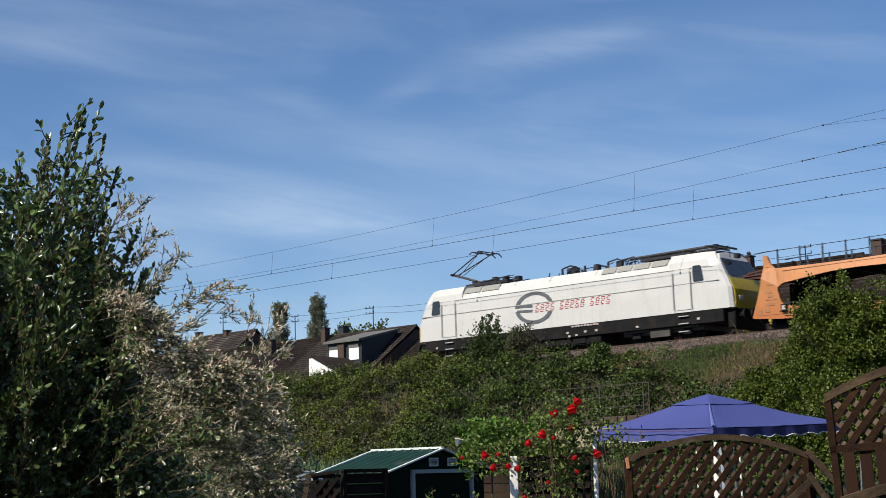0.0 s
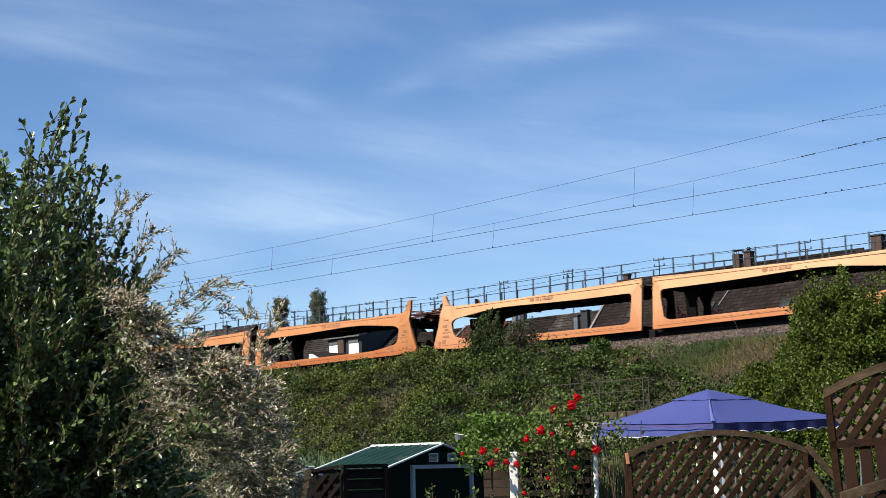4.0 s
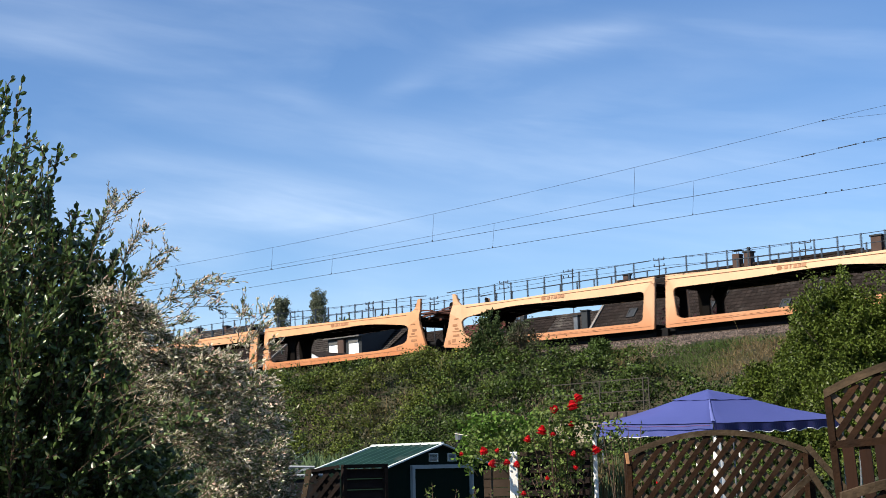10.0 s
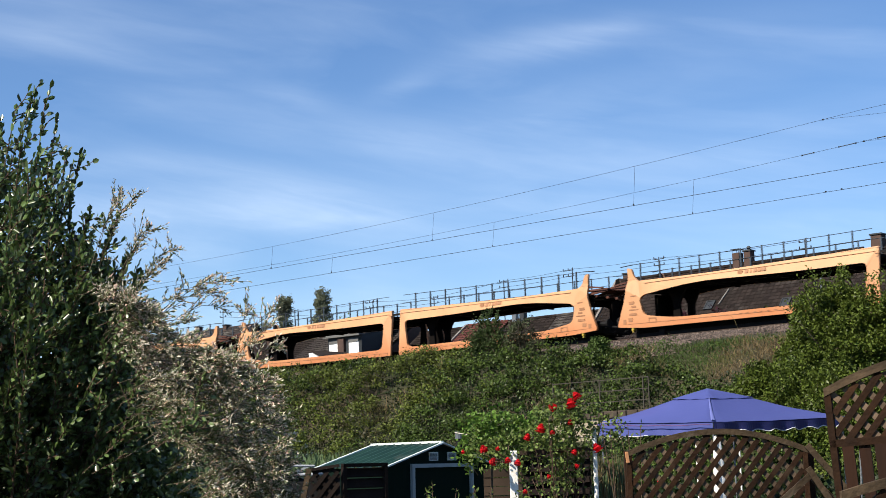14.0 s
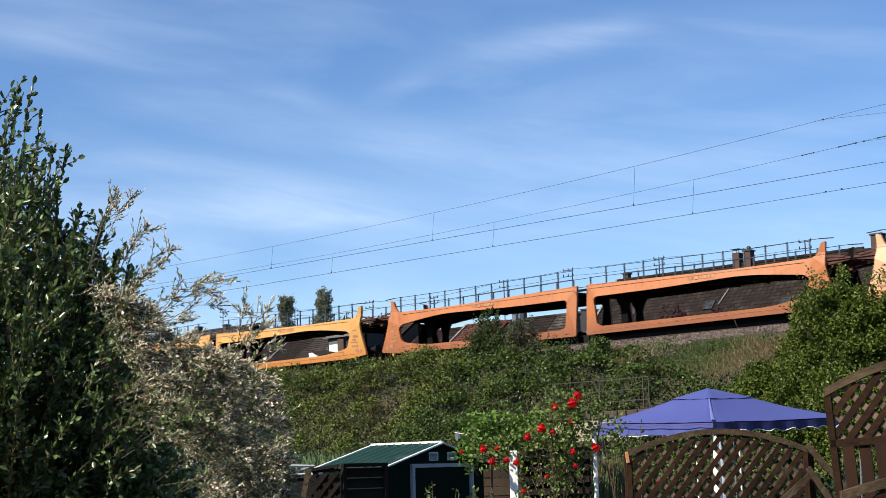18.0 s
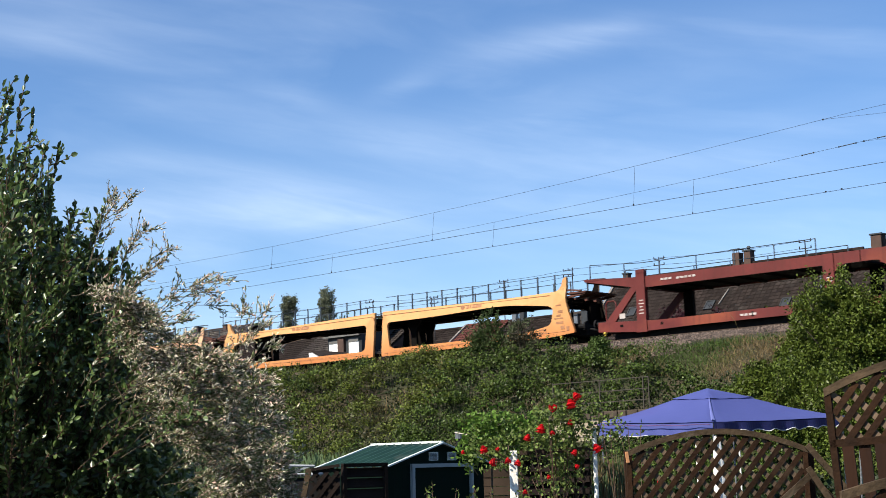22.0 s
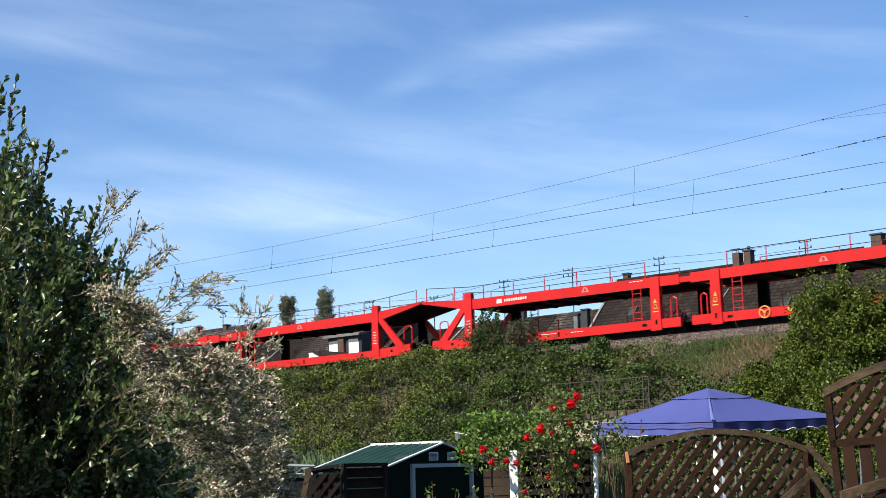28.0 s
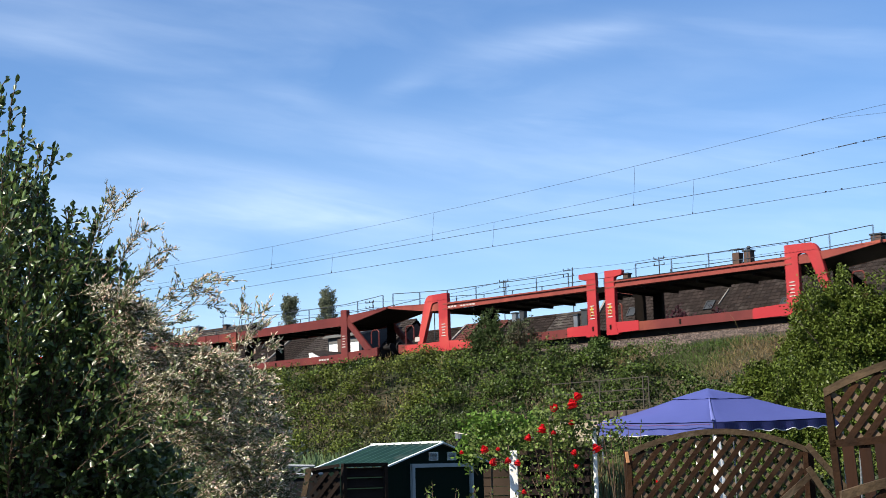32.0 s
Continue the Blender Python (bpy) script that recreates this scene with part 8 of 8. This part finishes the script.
    for x in (-0.25, 0.05, 0.3):
        bar(bm, (x - 0.1, -0.5, a.z - 0.03), (x + 0.1, -0.5, a.z + 0.05), 0.03)
    part("rim", bm, M_covertop, cv)


def build_pavilion():
    """Blue garden pavilion with pitched cloth roof, vent cap and scalloped valance."""
    c = ground_at(1252, 690, 25.2)
    near = ground_at(1262, 751, 23.15)
    lft, rgt = ground_at(1060, 766, 24.9), ground_at(1497, 742, 25.6)
    ctr = Vector((c.x, c.y, 0))
    pv = thing("garden_pavilion", Matrix.Translation(ctr), "blue cloth garden pavilion with scalloped white-edged valance", "pavilion")
    ez = (near.z + lft.z + rgt.z) / 3 + 0.02
    near, lft, rgt = (Vector((v.x, v.y, ez)) - ctr for v in (near, lft, rgt))
    lft.z, rgt.z = ez + 0.09, ez + 0.10
    back = lft + rgt - near
    apex = Vector((0, 0, c.z))
    corners = [near, rgt, back, lft]
    bm = bmesh.new()
    capr = 0.30
    k = 12
    for i in range(4):
        a, b = corners[i], corners[(i + 1) % 4]
        a0, b0 = apex.lerp(a, capr) , apex.lerp(b, capr)
        grid = []
        for r in range(9):
            t = r / 8
            row = []
            for j in range(k + 1):
                f = j / k
                p = a0.lerp(b0, f).lerp(a.lerp(b, f), t)
                sag = 0.03 * math.sin(math.pi * t) + 0.018 * math.sin(math.pi * f) * t
                p.z -= sag + 0.014 - 0.012 * noise.noise(p * 3.0)
                row.append(bm.verts.new(p))
            grid.append(row)
        for r in range(8):
            for j in range(k):
                bm.faces.new((grid[r][j], grid[r][j + 1], grid[r + 1][j + 1], grid[r + 1][j]))
    bmesh.ops.remove_doubles(bm, verts=bm.verts, dist=0.002)
    part("canopy", bm, M_tarp, pv, "faded blue canopy", smooth=True)
    bm = bmesh.new()
    for i in range(4):
        a, b = corners[i], corners[(i + 1) % 4]
        rows = []
        for t in (0.0, 0.12, 0.23, 0.33):
            row = []
            for j in range(9):
                p = apex.lerp(a.lerp(b, j / 8), t)
                p.z += 0.006 - 0.012 * math.sin(math.pi * j / 8) * (t / 0.33) + (0.006 * math.sin(j * 2.1 + i) if t > 0.3 else 0)
                row.append(bm.verts.new(p))
            rows.append(row)
        for r0, r1 in zip(rows, rows[1:]):
            for j in range(8):
                bm.faces.new((r0[j], r0[j + 1], r1[j + 1], r1[j]))
    bmesh.ops.remove_doubles(bm, verts=bm.verts, dist=0.002)
    part("vent_cap", bm, M_tarp, pv, "blue vent cap over the peak", smooth=True)
    # sewn seam down the front hip, pale to paint its highlight, hidden ones behind
    for i in (0, 2):
        bm = bmesh.new()
        rows = []
        for j in range(25):
            t_ = j / 24
            row = []
            for side, up in ((corners[i - 1], 0.012), (corners[i], 0.030), (corners[(i + 1) % 4], 0.012)):
                p = apex.lerp(corners[i].lerp(side, 0.016), 0.335 + 0.665 * t_)
                p.z += up - 0.03 * math.sin(math.pi * t_) - 0.008
                row.append(bm.verts.new(p))
            rows.append(row)
        for r0, r1 in zip(rows, rows[1:]):
            for j in range(2):
                bm.faces.new((r0[j], r0[j + 1], r1[j + 1], r1[j]))
        part("hip_seam", bm, M_tarpseam, pv, "raised seam with its highlight in pale colour", smooth=True)
    # loose purplish fold along the sunny eaves
    bm = bmesh.new()
    path(bm, [corners[3].lerp(corners[0], j / 10) + Vector((-0.06, -0.05, -0.055 - 0.02 * math.sin(math.pi * j / 10) - 0.008 * math.sin(j * 1.9))) for j in range(11)], 0.007, 5)
    part("eave_fold", bm, M_tarppurple, pv, "purplish loose cloth fold")
    for i in range(4):
        a, b = corners[i], corners[(i + 1) % 4]
        bm, pb = bmesh.new(), bmesh.new()
        k = 60
        prev, edge = None, []
        out = ((a + b) / 2 - Vector((0, 0, ez)))
        out.z = 0
        out.normalize()
        for j in range(k + 1):
            f = j / k
            p = a.lerp(b, f)
            p.z -= 0.03 + 0.020 * math.sin(math.pi * f)
            drop = 0.135 + 0.02 * math.cos(f * 2 * math.pi * 8) if i != 3 else 0.23 - 0.09 * f + 0.006 * math.sin(f * 23)
            q = p + Vector((0, 0, -drop)) + out * (0.02 + (0.03 if i != 3 else 0.008) * math.sin(f * 37.0))
            row = (bm.verts.new(p + out * 0.012), bm.verts.new(q))
            edge.append(q)
            if prev:
                bm.faces.new((prev[0], prev[1], row[1], row[0]))
            prev = row
        # sides turned from the sun get a darker blue, shade as colour
        v = part("valance", bm, M_tarpdark if i in (0, 1) else M_tarp, pv, "scalloped valance")
        path(pb, edge if i != 3 else edge[:28], 0.008 if i in (0, 1) else 0.005, 4)
        part("piping", pb, M_piping if i != 2 else M_tarp, v, "white edge piping")
    for cn in corners:
        part("leg", rod(bmesh.new(), (cn.x * 0.97, cn.y * 0.97, 0), (cn.x * 0.97, cn.y * 0.97, ez - 0.02), 0.016, seg=8), M_zinc, pv, "thin metal leg")
    # a folded white parasol and a pale pole under it, seen through the trellis
    q = ground_at(1268, 772, 21.5)
    fp = thing("folded_parasol", Matrix.Translation((q.x, q.y, 0)), "folded white parasol standing behind the trellis", "parasol")
    part("pole", rod(bmesh.new(), (0, 0, 0), (0, 0, q.z), 0.02, seg=8), M_zinc, fp)
    bm = bmesh.new()
    rings = []
    for i in range(8):
        z = q.z - 0.02 - 1.5 * i / 7
        r = 0.02 + 0.06 * math.sin(math.pi * (0.12 + 0.75 * i / 7))
        rings.append([bm.verts.new(((r * (1 + 0.25 * math.cos(3 * a))) * math.cos(a), (r * (1 + 0.25 * math.cos(3 * a))) * math.sin(a), z)) for a in [6.283 * j / 18 for j in range(18)]])
    for r0, r1 in zip(rings, rings[1:]):
        for j in range(18):
            bm.faces.new((r0[j - 1], r0[j], r1[j], r1[j - 1]))
    part("cloth", bm, M_whitepost, fp, "white folded cloth")
    for px in (1232, 1308):
        q = ground_at(px, 785, 20.5)
        st = thing("garden_pole", Matrix.Translation((q.x, q.y, 0)), "thin white pole behind the trellis", "pole", "garden poles")
        part("shaft", rod(bmesh.new(), (0, 0, 0), (0, 0, q.z), 0.012, seg=8), M_whitepost, st)


def build_wall_and_rail():
    """Low stone-capped wall with an old iron railing at the foot of the slope."""
    wl_ = thing("headwall", line_pose(-29.6, -13.2), "low brown stone-topped wall half hidden by plants", "wall")
    bm = bmesh.new()
    box(bm, 0.3, 0, -5.65, 5.6, 0.5, 4.0)
    part("wall_body", bm, M_wallcream, wl_, "cream rendered wall face")
    rng = random.Random(5)
    x = -2.5
    while x < 3.0:
        w = rng.uniform(0.35, 0.6)
        part("cap_stone", bevelled(box(bmesh.new(), x + w / 2, -0.02, -3.54, w - 0.03, 0.62, 0.24), 0.02), M_wallstone, wl_)
        x += w
    rl = thing("iron_railing", line_pose(-29.6, -13.4), "old brown three-bar iron railing on the wall", "railing")
    for x in (-1.98, 0.02, 1.8, 2.02):
        part("post", bar(bmesh.new(), (x, 0, -3.5), (x, 0, -2.34), 0.036), M_railiron, rl)
    for z in (-2.36, -2.74, -3.1):
        part("bar", bar(bmesh.new(), (-2.0, 0, z - 0.02), (2.04, 0, z), 0.028), M_railiron, rl)
    a, b = ground_at(805, 768, 21), ground_at(1060, 775, 18)
    ln = thing("washing_line", Matrix(), "pale washing line strung across the garden", "line")
    part("rope", path(bmesh.new(), [a, a.lerp(b, 0.3) + Vector((0, 0, -0.07)), a.lerp(b, 0.6) + Vector((0, 0, -0.04)), b], 0.008, 4), M_rope, ln)


INSECT = []


def build_insect():
    """A small dark fly that crosses the view three times."""
    fl = thing("flying_insect", pose(0.3, 2.5, 4.2), "small dark flying insect in the air", "insect")
    bm = bmesh.new()
    bmesh.ops.create_icosphere(bm, subdivisions=2, radius=0.5, matrix=Matrix.Diagonal((0.0045, 0.0020, 0.0020, 1)))
    bmesh.ops.create_icosphere(bm, subdivisions=2, radius=0.0010, matrix=Matrix.Translation((0.0028, 0, 0.0002)))
    part("body", bm, M_cover, fl, "dark body")
    for sd in (-1, 1):
        bm = bmesh.new()
        out_ = rounded([(0.0005, 0.0), (-0.0008, 0.0026), (-0.0030, 0.0030), (-0.0032, 0.0012)], 0.0008, 3)
        lo_, hi_ = [bm.verts.new((x, sd * y, 0.0008)) for x, y in out_], [bm.verts.new((x, sd * y, 0.0009)) for x, y in out_]
        bm.faces.new(lo_)
        bm.faces.new(hi_)
        for i in range(len(out_)):
            bm.faces.new((lo_[i - 1], lo_[i], hi_[i], hi_[i - 1]))
        part("wing", bm, M_skylight, fl)
    INSECT.append(fl)


# ---------------------------------------------------------------- what moves
def motions():
    times = [0.0] + [0.5 + 1.5 * i for i in range(22)]
    times = [t for t in times if t < 31.9] + [32.0]
    for ob, tau in TRAIN:
        walk(ob, [(t, line_pose(tau - travelled(t))) for t in times])
    lean = [(0, 0.64), (1, 0.62), (2, 0.55), (3, 0.42), (4.5, 0.3), (6, 0.10), (7.5, -0.24), (9, -0.34), (10.5, -0.50), (12, -0.42), (13, -0.2), (14, -0.04), (15, -0.15), (17, -0.30), (19, -0.40), (20, -0.50), (21, -0.46), (23, -0.50), (25, -0.52), (27, -0.56), (28, -0.60), (30, -0.56), (32, -0.58)]
    for br, k in SWAY:
        amp = (5.6, 4.6, 3.0, 1.4, 0.6, 1.4, 1.0, 0.7)[k]
        drop = (0.9, 0.8, 0.4, 0.1, 0.0, 0.25, 0.15, 0.1)[k]
        sink = {0: 0.02, 1: 0.20, 2: 0.055, 3: 0.055, 4.5: 0.06, 6: 0.06, 7.5: 0.05, 9: 0.02}
        walk(br, [(t, pose(0, 0, -drop * sink.get(t, 0.0), 0.25 * amp * v * math.sin(t + k), amp * v + 0.07 * amp * math.sin(1.7 * t + k), 0)) for t, v in lean])
    rows = [(0.0, pose(0.3, 2.5, 4.2))]
    for t, (qx, qy), d in ((13.0, (650, 194), 2.2), (25.0, (998, 197), 0.95), (28.0, (1320, 30), 3.4)):
        at_ = ground_at(qx, qy + 2, d)
        rows += [(t - 0.4, Matrix.Translation(at_ + Vector((-0.8, 0, 2.2)))), (t, Matrix.Translation(at_) @ pose(0, 0, 0, 0, 60 if t == 25.0 else 0, 0)), (t + 0.4, Matrix.Translation(at_ + Vector((0.8, 0, 2.2))))]
    walk(INSECT[0], rows + [(32.0, pose(0.3, 2.5, 4.2))])
    for tr, m, k in POPLARS:
        walk(tr, [(t, m @ pose(0, 0, 0, 0, v, 0)) for t, v in ((0, 0.0), (6, 0.3), (10, 0.4), (14, 1.8 + 0.4 * k), (19, 3.0), (23, 4.2), (28, 3.4), (32, 4.4))])
    for rs, m, k in ROSES:
        walk(rs, [(t, Matrix.Translation((0.010 * math.sin(0.8 * t + k * 0.2) , 0, 0.006 * math.sin(1.1 * t))) @ m) for t in range(0, 33, 2)])


build_ground()
build_catenary()
build_insect()
build_train()
build_houses()
build_trees()
build_shed()
build_pavilion()
build_fences()
build_wall_and_rail()
build_roses()
build_shrubs()
build_bushes()
build_embankment()
motions()
